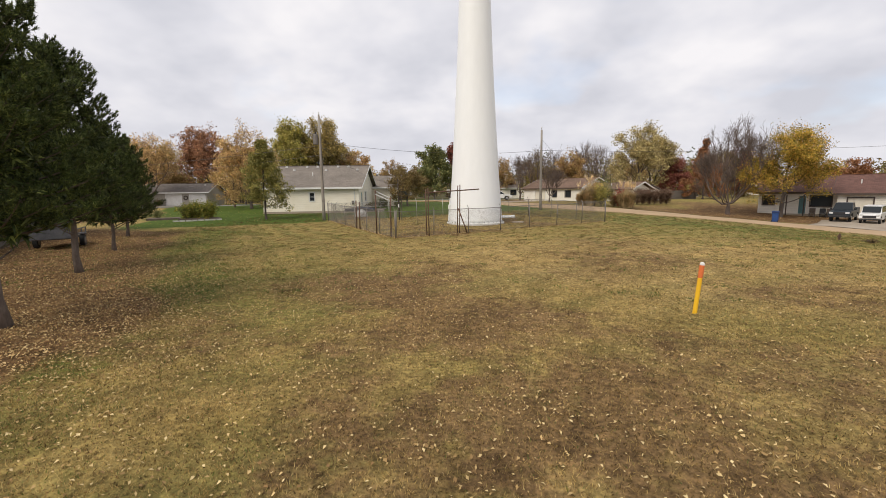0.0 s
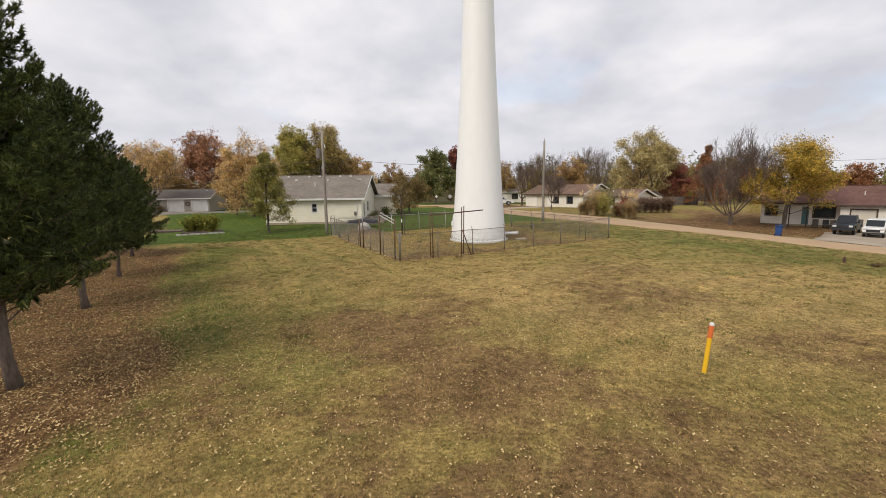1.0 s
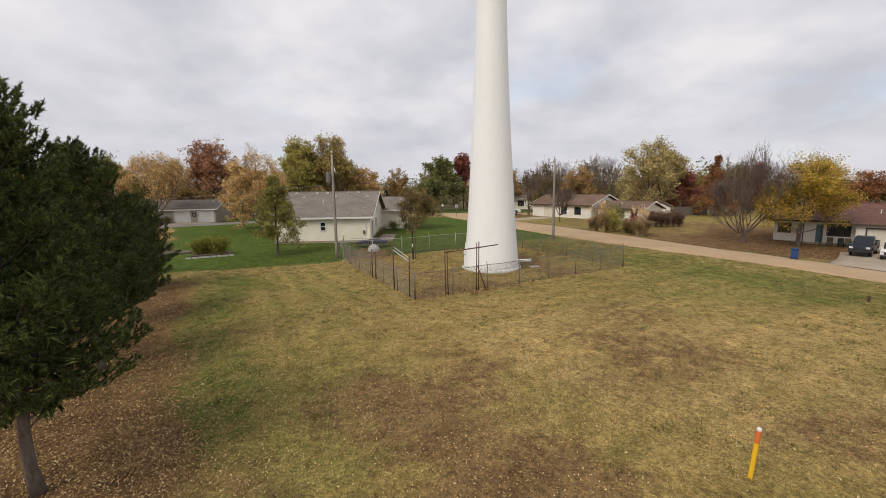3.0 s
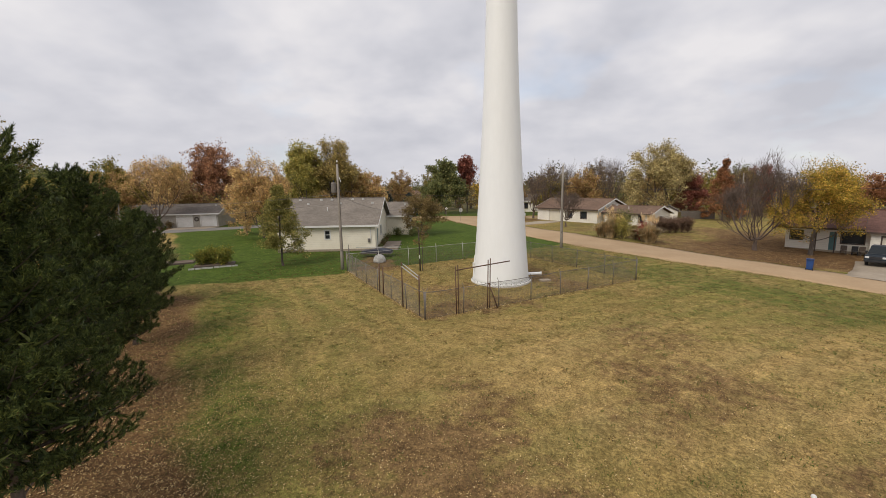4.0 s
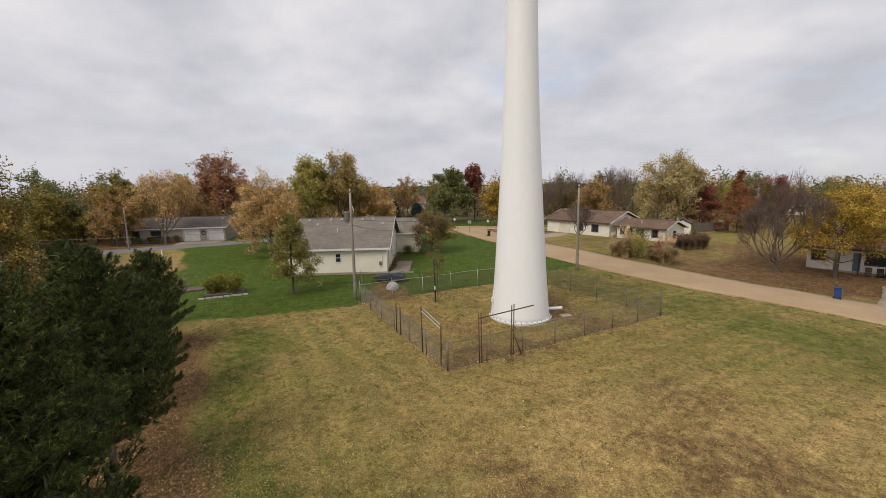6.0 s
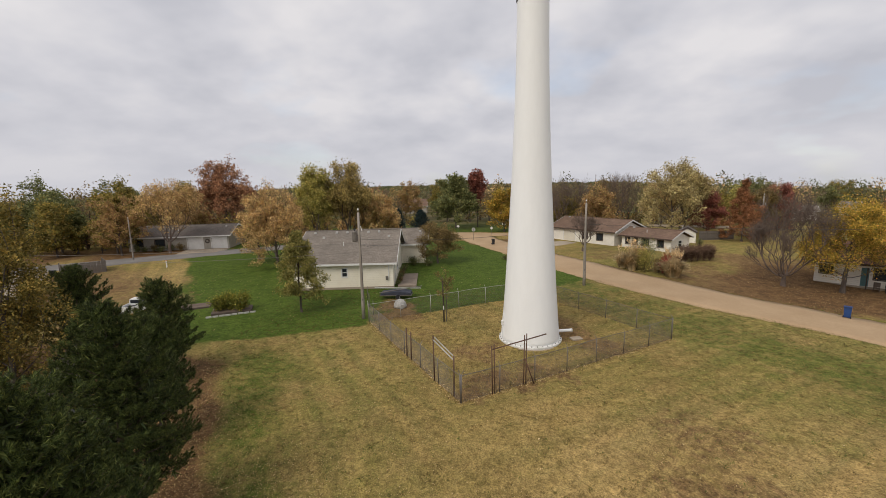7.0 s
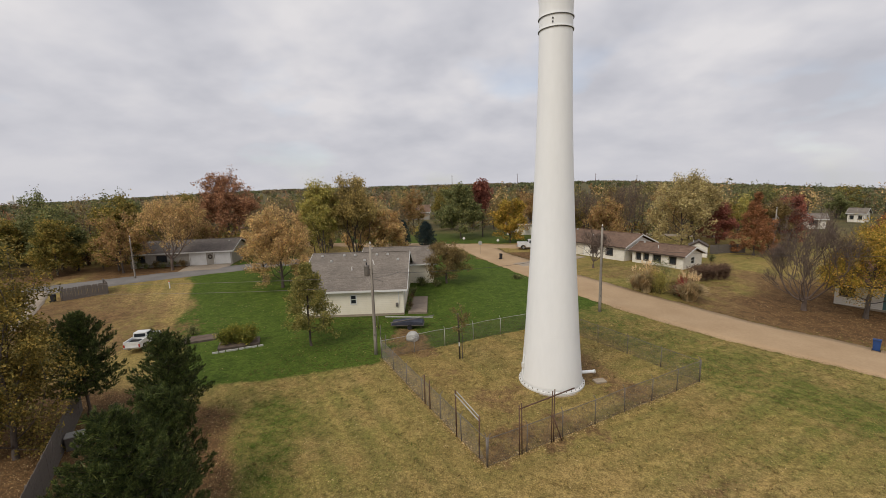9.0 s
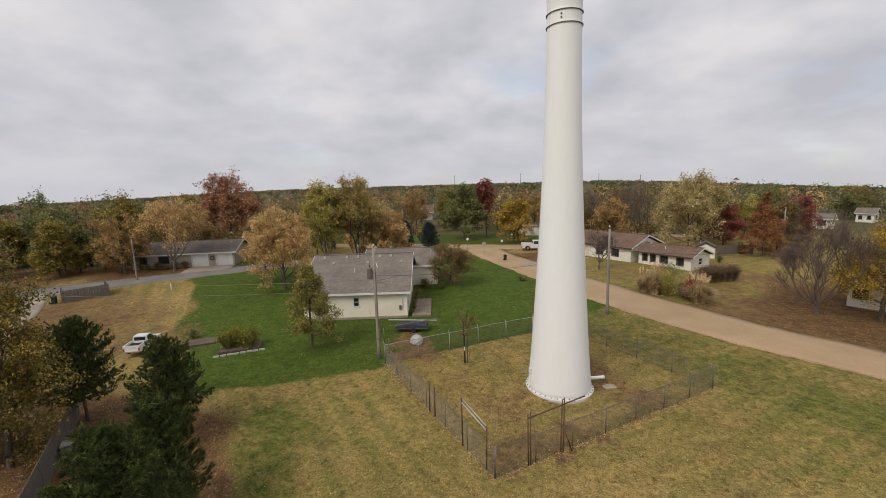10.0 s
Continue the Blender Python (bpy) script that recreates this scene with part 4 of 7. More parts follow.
def tree(at, h, radii, leaves=5000, leaf=0.16, leafmat=None, crown_base=None, targets=160, seed=1, label="", shape="oval", trunk_r=0.16, lean=(0, 0), multi=1, name="tree", bark=None, clump=0.38, category="tree", trunk_top=0.72, bias=0.0, thin=0.0, lobes=11, depth=5, limbs=None, spread=None, mid=0.42):
    rng = np.random.default_rng(seed)
    crown_base = h * 0.2 if crown_base is None else crown_base * (0.8 if shape == "oval" else 1.0)
    limbs = limbs or (12 if shape == "oval" else 5)
    root = thing(name, on_ground(*at, -0.05), 0, label, category)
    if shape == "cone":
        arr, parent, rad = skeleton_tree(rng, h, crown_base, radii, targets, trunk_top, lean, shape, trunk_r, multi, lobes)
    else:
        arr, parent, rad = forked_tree(rng, h, crown_base, radii, depth, limbs, spread or (30 if shape == "vase" else 44), lean, trunk_r, 0.2 if shape == "vase" else 0.07, leader=shape == "oval", mid=mid)
    t = new("trunk", wood_mesh("trunk", arr, parent, rad, bark or M_BARK, thin or (0.02 if leaves > 1000 else 0.0)))
    t.parent = root
    if leaves < 1000 and h > 5:
        tips = np.where((rad < 0.03) & (arr[:, 2] > crown_base))[0]
        tips = rng.choice(tips, min(len(tips), int(1500 * min(2.2, (85 / math.hypot(*at)) ** 2))), replace=False)
        out = arr[tips] - np.array([0, 0, crown_base * 0.6])
        out = out / np.linalg.norm(out, axis=1)[:, None] + np.array([0, 0, 0.35])
        tw = new("spray", needle_tufts("spray", arr[tips], out, 0.6, 3, bark or M_TWIG, rng, 0.02))
        tw.parent = root
    if leaves:
        leaves = int(leaves * 2.8 * min(1.0, 75.0 / math.hypot(*at)) ** 0.7)
        leaf *= max(1.0, math.hypot(*at) / 75.0) ** 0.35
        w = (rad < 0.03) * 1.0 + 0.02
        w[arr[:, 2] < crown_base * 0.85] = 0
        twig_z = arr[rad < 0.03, 2]
        w *= 1 - 0.85 * step(np.percentile(twig_z, 95), np.percentile(twig_z, 100) + 0.01, arr[:, 2])
        if bias:
            w *= np.exp(bias * (arr[:, 2] - crown_base) / (h - crown_base))
        pick = rng.choice(len(arr), leaves, p=w / w.sum())
        pts = arr[pick] + np.clip(rng.normal(size=(leaves, 3)), -1.4, 1.4) * clump * 0.68 * np.array([1, 1, 0.8])
        c = new("crown", leaf_mesh("crown", pts, leaf * 1.03, leafmat, rng, three=True))
        c.parent = root
    return root


def needle_tufts(name, pts, dirs, length, per, material, rng, width=0.02, brush=0.0):
    """Tufts of needles: narrow triangles that fan out from twig ends, spread along the twig where brush is set."""
    n = len(pts)
    axis = np.repeat(dirs / np.linalg.norm(dirs, axis=1)[:, None], per, 0)
    p = np.repeat(pts, per, 0) + axis * (brush * rng.uniform(0, 1, (n * per, 1)))
    d = axis + rng.normal(size=(n * per, 3)) * 0.55
    d /= np.linalg.norm(d, axis=1)[:, None]
    s = np.cross(d, rng.normal(size=(n * per, 3)))
    s /= np.linalg.norm(s, axis=1)[:, None]
    ln = length * rng.uniform(0.7, 1.2, (n * per, 1))
    v = np.stack([p - s * width / 2 - d * 0.02, p + s * width / 2 - d * 0.02, p + d * ln], 1).reshape(-1, 3)
    return mesh_array(name, v, np.arange(n * per * 3).reshape(-1, 3), material)


def pine(at, h, r, seed, label, crown_base=1.7, name="pine_tree", needle=L_PINE, per=25, length=0.1, width=0.021, dense=32.0, lean=(0, 0), cone=1.25):
    """Whorls of limbs that turn up at their tips and carry upright brushes of needles, close-set under a rounded cone."""
    rng = np.random.default_rng(seed)
    root = thing(name, on_ground(*at, -0.05), 0, label, "pine tree")
    g = Geo()
    k = 12
    axis = [Vector((lean[0] * (i / k) + 0.05 * math.sin(i * 1.3 + seed), lean[1] * (i / k) + 0.05 * math.cos(i * 1.7 + seed), h * 0.97 * i / k)) for i in range(k + 1)]
    g.tube(axis, [0.085 * (1 - 0.9 * i / k) * h / 7 + 0.015 + (0.035 if i == 0 else 0) for i in range(k + 1)], 10)
    part("trunk", g, M_PINEBARK, root, smooth=True)
    # bare dead limbs below the crown
    for i in range(4 if crown_base > 1.2 else 0):
        az, foot = rng.uniform(0, 6.28), Vector((0, 0, crown_base - 0.55 + 0.13 * i))
        out = Vector((math.cos(az), math.sin(az), 0))
        part("dead_limb", Geo().tube([foot, foot + out * 0.45 + Vector((0, 0, 0.22)), foot + out * 0.95 + Vector((0, 0, 0.62))], [0.026, 0.018, 0.008], 5, caps=False), M_PINEBARK, root, smooth=True)
    pts, dirs, inner = [], [], []
    z = crown_base
    lobe = rng.uniform(0, 6.28, 2)
    while z < h * 0.975:
        f = (z - crown_base) / (h - crown_base)
        reach = r * min(1.0, 0.93 + 0.9 * f) * max(0.03, 1 - f ** cone) ** 0.8
        ring = rng.uniform(0, 6.28)
        count = int(rng.integers(6, 9)) if f < 0.8 else 5
        for i in range(count):
            az = ring + i * 2 * math.pi / count + rng.normal() * 0.2
            ln = reach * rng.uniform(0.86, 1.06) * (1 + 0.1 * math.sin(2 * az + 4 * f + lobe[0]) + 0.07 * math.sin(3 * az - 9 * f + lobe[1]))
            rise = rng.uniform(-0.08, 0.2) + 0.75 * f
            t0 = axis[min(k, int(z / (h * 0.97) * k))]
            out, perp = np.array([math.cos(az), math.sin(az), 0.0]), np.array([-math.sin(az), math.cos(az), 0.0])
            foot = np.array([t0.x, t0.y, z])

            def on_limb(t):
                return foot + out * ln * t + np.array([0, 0, ln * (rise * t + 0.2 * t * t)])

            part("limb", Geo().tube([on_limb(q / 5) for q in range(6)], [0.032 * (1 - 0.8 * q / 5) * (1.2 - f) for q in range(6)], 4, caps=False), M_PINEBARK, root, smooth=True)
            for _ in range(int(dense * ln) + 5):
                t = 0.22 + 0.8 * rng.uniform() ** 0.6
                w = rng.uniform(-1, 1)
                p = on_limb(min(t, 1.02)) + perp * w * (0.12 + 0.4 * ln * (1.1 - t)) + np.array([0, 0, rng.uniform(-0.06, 0.2)])
                d = out * rng.uniform(0.25, 0.8) + perp * w * 0.4 + np.array([0, 0, rng.uniform(0.35, 1.0) + 0.4 * f])
                pts.append(p)
                dirs.append(d)
            for _ in range(int(4 * ln) + 2):
                q = rng.uniform(0.1, 0.75)
                inner.append(on_limb(q) + perp * rng.uniform(-0.3, 0.3) * ln * (1 - q) + np.array([0, 0, rng.uniform(-0.1, 0.15)]))
        z += 0.37 * (1.0 - 0.3 * f) * rng.uniform(0.85, 1.15)
    for i in range(40):
        pts.append(np.array(axis[k] + Vector((rng.normal() * 0.08, rng.normal() * 0.08, -rng.uniform(0, 0.12) * h))))
        dirs.append(np.array([rng.normal() * 0.3, rng.normal() * 0.3, 1.0]))
    c = new("needles", needle_tufts("needles", np.array(pts), np.array(dirs), length, per, needle, rng, width, length))
    c.parent = root
    inner = np.array(inner)
    c = new("inner_needles", needle_tufts("inner_needles", inner, rng.normal(size=inner.shape), 0.3, 9, needle, rng, 0.075, 0.1))
    c.parent = root
    return root


def shrub(at, size, n, leaf, material, seed, label, name="shrub", category="shrub", up=0.4):
    """Stems from one foot and leaves round them."""
    rng = np.random.default_rng(seed)
    root = thing(name, on_ground(*at), 0, label, category)
    g = Geo()
    pts = []
    for i in range(26):
        az, tilt = rng.uniform(0, 6.28), rng.uniform(0.1, 1.0)
        tip = Vector((math.cos(az) * size[0] * tilt * 0.85, math.sin(az) * size[1] * tilt * 0.85, size[2] * (1 - up * tilt * tilt) * rng.uniform(0.75, 1.0)))
        mid = Vector((tip.x * 0.35, tip.y * 0.35, tip.z * 0.6))
        g.tube([(0, 0, -0.05), mid, tip], [0.022, 0.014, 0.005], 3, caps=False)
        for _ in range(n // 26):
            t = rng.uniform(0.2, 1.05)
            q = mid.lerp(tip, (t - 0.5) * 2) if t > 0.5 else Vector((0, 0, 0)).lerp(mid, t * 2)
            pts.append(np.array(q) + rng.normal(size=3) * 0.13 * (size[0] + size[2]) / 2)
    pts = np.array(pts)
    pts[:, 2] = np.abs(pts[:, 2])
    part("stems", g, M_TWIG, root, smooth=True)
    c = new("foliage", leaf_mesh("foliage", pts, leaf, material, rng))
    c.parent = root
    return root


def reeds(at, h, r, seed, label, plumes=26, blades=900):
    rng = np.random.default_rng(seed)
    root = thing("ornamental_grass", on_ground(*at), 0, label, "ornamental grass")
    az, t = rng.uniform(0, 6.28, blades), rng.uniform(0.05, 1, blades)
    ln = h * rng.uniform(0.5, 0.95, blades)
    foot = np.stack([np.cos(az) * r * 0.45 * t, np.sin(az) * r * 0.45 * t, np.zeros(blades)], 1)
    mid = foot + np.stack([np.cos(az) * r * 0.35 * t, np.sin(az) * r * 0.35 * t, ln * 0.65], 1)
    tip = foot + np.stack([np.cos(az) * r * t, np.sin(az) * r * t, ln * (1 - 0.4 * t)], 1)
    s = np.stack([-np.sin(az), np.cos(az), np.zeros(blades)], 1) * 0.025
    v = np.stack([foot - s, foot + s, mid + s, mid - s, tip], 1).reshape(-1, 3)
    k = np.arange(blades)[:, None] * 5
    f = np.concatenate([k + np.array([[0, 1, 2]]), k + np.array([[0, 2, 3]]), k + np.array([[3, 2, 4]])], 0)
    ob = new("blades", mesh_array("blades", v, f, L_REED))
    ob.parent = root
    if plumes:
        g, pts = Geo(), []
        for i in range(plumes):
            a, q = rng.uniform(0, 6.28), rng.uniform(0.1, 0.8)
            tipp = Vector((math.cos(a) * r * q, math.sin(a) * r * q, h * rng.uniform(0.95, 1.2)))
            g.tube([(math.cos(a) * 0.1, math.sin(a) * 0.1, 0), tipp], [0.008, 0.006], 3, caps=False)
            for _ in range(28):
                pts.append(np.array(tipp) + rng.normal(size=3) * np.array([0.05, 0.05, 0.14]))
        part("stalks", g, M_STRAW, root)
        ob = new("plumes", leaf_mesh("plumes", np.array(pts), 0.12, L_PLUME, rng))
        ob.parent = root
    return root


# ---- water tower ----
TOWER = (-1.5, 33.3)


def water_tower():
    z0 = float(ground_z(*TOWER))
    root = thing("water_tower", (*TOWER, z0), 0, "tall white painted steel water tower shaft on a flared base", "water tower")
    prof = [(2.08, 0.0), (2.05, 0.35), (1.92, 1.93), (1.79, 3.7), (1.665, 5.8), (1.555, 7.6), (1.445, 9.6), (1.35, 11.4), (1.268, 13.2), (1.195, 15.0), (1.13, 16.8), (1.08, 18.6), (1.04, 20.6), (1.015, 22.8), (1.015, 23.6), (1.04, 24.3), (1.15, 25.2), (1.36, 26.0), (1.62, 26.7)]
    part("shaft", Geo().lathe(prof, 72), M_TOWER, root, smooth=True)
    # welded plate seams, a hair proud of the shell
    for zc in (3.7, 7.6, 11.4, 15.0, 18.6):
        r = float(np.interp(zc, [p[1] for p in prof], [p[0] for p in prof]))
        part("weld_seam", Geo().lathe([(r, zc - 0.03), (r + 0.006, zc), (r - 0.004, zc + 0.03)], 72, caps=False), M_TOWER, root, smooth=True)
    # each white rim's shadow line is added below it as a dark ring
    for zc in (22.75, 23.45):
        part("band", Geo().lathe([(1.0, zc - 0.035), (1.075, zc - 0.035), (1.075, zc - 0.008), (1.0, zc - 0.008)], 64), M_BAND, root, "thin dark ring as the white rim's shadow line")
        part("band_rim", Geo().lathe([(1.0, zc - 0.006), (1.085, zc - 0.006), (1.085, zc + 0.035), (1.0, zc + 0.035)], 64), M_TOWER, root)
    for dz in (23.0, 23.2):
        a = radians(-107)
        part("vent_hole", Geo().tube([(1.0 * math.cos(a), 1.0 * math.sin(a), dz), (1.06 * math.cos(a), 1.06 * math.sin(a), dz)], 0.05, 10), M_BAND, root, "small dark vent")
    part("base_flange", Geo().lathe([(2.0, -0.15), (2.22, -0.15), (2.23, 0.06), (2.2, 0.1), (2.12, 0.1), (2.06, 0.14)], 72), M_TOWER_BASE, root, "white steel base flange", smooth=False)
    part("foundation", Geo().lathe([(2.42, -0.4), (2.44, -0.08), (2.35, -0.05)], 48), M_CONC, root, "concrete foundation ring")
    bolt = None
    for i in range(36):
        a = 2 * math.pi * i / 36
        if bolt is None:
            bolt = part("anchor_bolt", Geo().lathe([(0.03, 0), (0.03, 0.05), (0.015, 0.05), (0.015, 0.08)], 6), M_GALV, root)
            ob = bolt
        else:
            ob = new("anchor_bolt", bolt.data)
            ob.parent = root
        ob.location = (2.16 * math.cos(a), 2.16 * math.sin(a), 0.1)
    # conduit up the shaft's side
    a = radians(196)
    part("conduit", Geo().tube([(2.12 * math.cos(a), 2.12 * math.sin(a), 0), (2.06 * math.cos(a), 2.06 * math.sin(a), 0.9), (1.97 * math.cos(a), 1.97 * math.sin(a), 1.95)], 0.045, 8), M_TOWER, root, "white painted conduit")
    part("conduit_box", Geo().box((2.04 * math.cos(a), 2.04 * math.sin(a), 1.25), (0.2, 0.2, 0.34)), M_TOWER_BASE, root, bevel=0.015)
    # overflow pipe
    g = Geo().tube([(1.9, 0.35, 0.42), (3.0, 0.62, 0.42)], 0.11, 14)
    part("overflow_pipe", g, M_TOWER, root, "white overflow pipe", smooth=False)
    part("pipe_collar", Geo().tube([(2.96, 0.61, 0.42), (3.04, 0.63, 0.42)], 0.14, 14), M_TOWER_BASE, root)
    return root


water_tower()
pad = part("splash_pad", Geo().box((0, 0, 0.05), (0.78, 0.55, 0.12)), M_CONC, None, bevel=0.02)
pad.matrix_basis = pose(*on_ground(1.75, 33.3), 0, 0, 20)
tagged(pad, "small pale concrete splash pad on bare earth", "concrete slab")


# ---- chain-link fence ----
def fence_side(a, b, height, spans, name, label, seed=0):
    rng = random.Random(seed)
    a3, b3 = Vector(on_ground(*a)), Vector(on_ground(*b))
    root = thing(name, a3, 0, label, "chain-link fence", "fence round the tower")
    d = b3 - a3
    for i in range(spans + 1):
        t = i / spans
        p = d * t
        p.z = float(ground_z(a3.x + p.x, a3.y + p.y)) - a3.z
        end = i in (0, spans)
        r = 0.042 if end else 0.028
        lean = Vector((rng.uniform(-0.05, 0.05), rng.uniform(-0.05, 0.05), 0))
        top = p + lean + Vector((0, 0, height + (0.06 if end else 0.02)))
        g = Geo().tube([p - Vector((0, 0, 0.1)), top], r, 8)
        steel = M_GALV_PALE if seed == 3 else M_GALV
        po = part("post", g, steel, root, smooth=True)
        # slanted arm that carried barbed wire
        side_v = Vector((-d.y, d.x, 0)).normalized() * (0.16 if seed % 2 else -0.16)
        part("barb_arm", Geo().tube([top, top + side_v + Vector((0, 0, 0.2))], 0.016, 5), steel, po)
    ln = Vector((d.x, d.y, 0)).length

    def at(s, z):
        q = a3 + d * (s / ln)
        return Vector((q.x - a3.x, q.y - a3.y, float(ground_z(q.x, q.y)) - a3.z + z))

    n = spans * 4
    part("top_rail", Geo().tube([at(ln * i / n, height + 0.012 * math.sin(i * 1.7 + seed)) for i in range(n + 1)], 0.017, 6), M_WIRE if seed != 3 else steel, root, smooth=True)
    part("bottom_wire", Geo().tube([at(ln * i / n, 0.06) for i in range(n + 1)], 0.006, 3), M_WIRE, root)
    v, f = [], []
    pitch, w = 0.075, 0.0028
    along = Vector((d.x, d.y, 0)).normalized()
    for k in range(int(ln / pitch)):
        for sgn in (1, -1):
            s0 = k * pitch
            s1 = s0 + sgn * (height - 0.05)
            lo, hi = 0.05, height
            if s1 < 0:
                hi = lo + s0
                s1 = 0.0
            if s1 > ln:
                hi = lo + (ln - s0)
                s1 = ln
            if hi - lo < 0.05:
                continue
            p, q = at(s0, lo), at(s1, hi)
            nrm = Vector((-along.y, along.x, 0)) * w
            u = (q - p).normalized().cross(nrm).normalized() * w
            j = len(v)
            for c in (p, q):
                v += [tuple(c + nrm), tuple(c - nrm * 0.5 + u), tuple(c - nrm * 0.5 - u)]
            f += [(j, j + 1, j + 4, j + 3), (j + 1, j + 2, j + 5, j + 4), (j + 2, j, j + 3, j + 5)]
    me = mesh_from("wire_mesh", v, f, M_WIRE)
    ob = new("wire_mesh", me)
    ob.parent = root
    return root


FENCE_LABEL = "weathered grey chain-link fence with slightly leaning posts on dry grass"
fence_side(FENCE_A, FENCE_B, 1.5, 7, "chain_link_fence", FENCE_LABEL, seed=1)
fence_side(FENCE_A, FENCE_C, 1.5, 6, "chain_link_fence", FENCE_LABEL, seed=2)
fence_side(FENCE_C, FENCE_D, 1.5, 6, "chain_link_fence", FENCE_LABEL, seed=3)
fence_side(FENCE_D, FENCE_B, 1.5, 5, "chain_link_fence", FENCE_LABEL, seed=4)


def gate(p, q, tops, label, twin=0.0, over=0.0, brace=False):
    a, b = Vector(on_ground(*p)), Vector(on_ground(*q))
    root = thing("gate_frame", a, 0, label, "gate frame")
    d = b - a
    along = Vector((d.x, d.y, 0)).normalized()
    for base, h, lean in ((Vector((0, 0, 0)), tops[0], -0.04), (d, tops[1], 0.05)):
        for k in ((-1, 1) if twin else (0,)):
            o = along * (twin * k)
            part("gate_post", Geo().tube([base + o - Vector((0, 0, 0.1)), base + o + along * lean + Vector((0, 0, h + 0.03 * k))], 0.03 if twin else 0.04, 8), M_RUST, root, smooth=True)
    r0 = Vector((0, 0, tops[0] - 0.25))
    r1 = d + Vector((0, 0, tops[1] - 0.25))
    part("overhead_rail", Geo().tube([r0 - along * 0.1, r1 + along * over], 0.035, 8), M_RUST if over else M_GALV_PALE, root, smooth=True)
    if not over:
        part("overhead_rail", Geo().tube([r0 + Vector((0.05, 0.05, 0.14)), r1 + Vector((0.05, 0.05, 0.14))], 0.03, 8), M_GALV_PALE, root, smooth=True)
    if brace:
        part("brace", Geo().tube([d + Vector((0, 0, 1.55)), d + along * 0.55 + Vector((0.1, -0.15, -0.05))], 0.035, 7), M_RUST, root, smooth=True)
    return root


gate((-7.35, 26.25), (-6.0, 24.55), (2.75, 2.35), "rusty gate posts joined by two pale overhead rails")
gate((-3.9, 25.1), (-2.2, 26.3), (2.8, 2.95), "paired rusty gate posts with a long overhead rail", twin=0.075, over=1.5, brace=True)

for x, y, h in ((-9.72, 29.36, 1.98), (-9.3, 28.8, 1.9)):
    tall_post = part("steel_post", Geo().tube([(0, 0, -0.1), (0.02, -0.02, h)], 0.04, 8), M_RUST, None, smooth=True)
    tall_post.location = on_ground(x, y)
    tagged(tall_post, "rusty steel post beside the chain-link fence", "post", "gate posts")

# dark pole inside the fence, with a sapling leaning on it
rp = thing("short_pole", on_ground(-8.2, 36.1), 0, "short dark creosoted pole on the dry grass", "pole")
part("shaft", Geo().tube([(0, 0, -0.1), (-0.03, 0, 2.0), (-0.08, 0.02, 3.65)], [0.065, 0.06, 0.05], 10), M_POLE_DARK, rp, smooth=True)
part("cap", Geo().lathe([(0.055, 3.62), (0.06, 3.66), (0.03, 3.7)], 10, c=(-0.08, 0.02)), M_GALV, rp)
part("marker_tag", Geo().box((-0.02, -0.07, 1.2), (0.09, 0.015, 0.3)), M_WHITE, rp, "pale tag")
tree((-8.0, 36.1), 4.4, (0.85, 0.85), 330, 0.09, L_BRONZE, 2.9, 26, 71, "thin sapling with a few bronze leaves", trunk_r=0.03, clump=0.2, name="sapling", depth=3, limbs=3)


# ---- marker post ----
def marker():
    root = thing("marker_post", on_ground(4.62, 10.95), 0, "yellow plastic utility marker post with an orange cap in the lawn", "marker post")
    lean = Matrix.Rotation(radians(4.5), 4, "Y")
    body = part("post", Geo().lathe([(0.048, -0.15), (0.048, 0.84)], 20), M_YELLOW, root, smooth=False)
    cap = part("cap", Geo().lathe([(0.053, 0.84), (0.053, 1.1), (0.05, 1.13)], 20), M_ORANGE, root, "orange cap")
    tip = part("tip", Geo().lathe([(0.05, 1.13), (0.05, 1.16), (0.035, 1.19), (0.01, 1.2)], 20), M_WHITE, root, "white tip")
    for o in (body, cap, tip):
        o.matrix_basis = lean
    return root


marker()


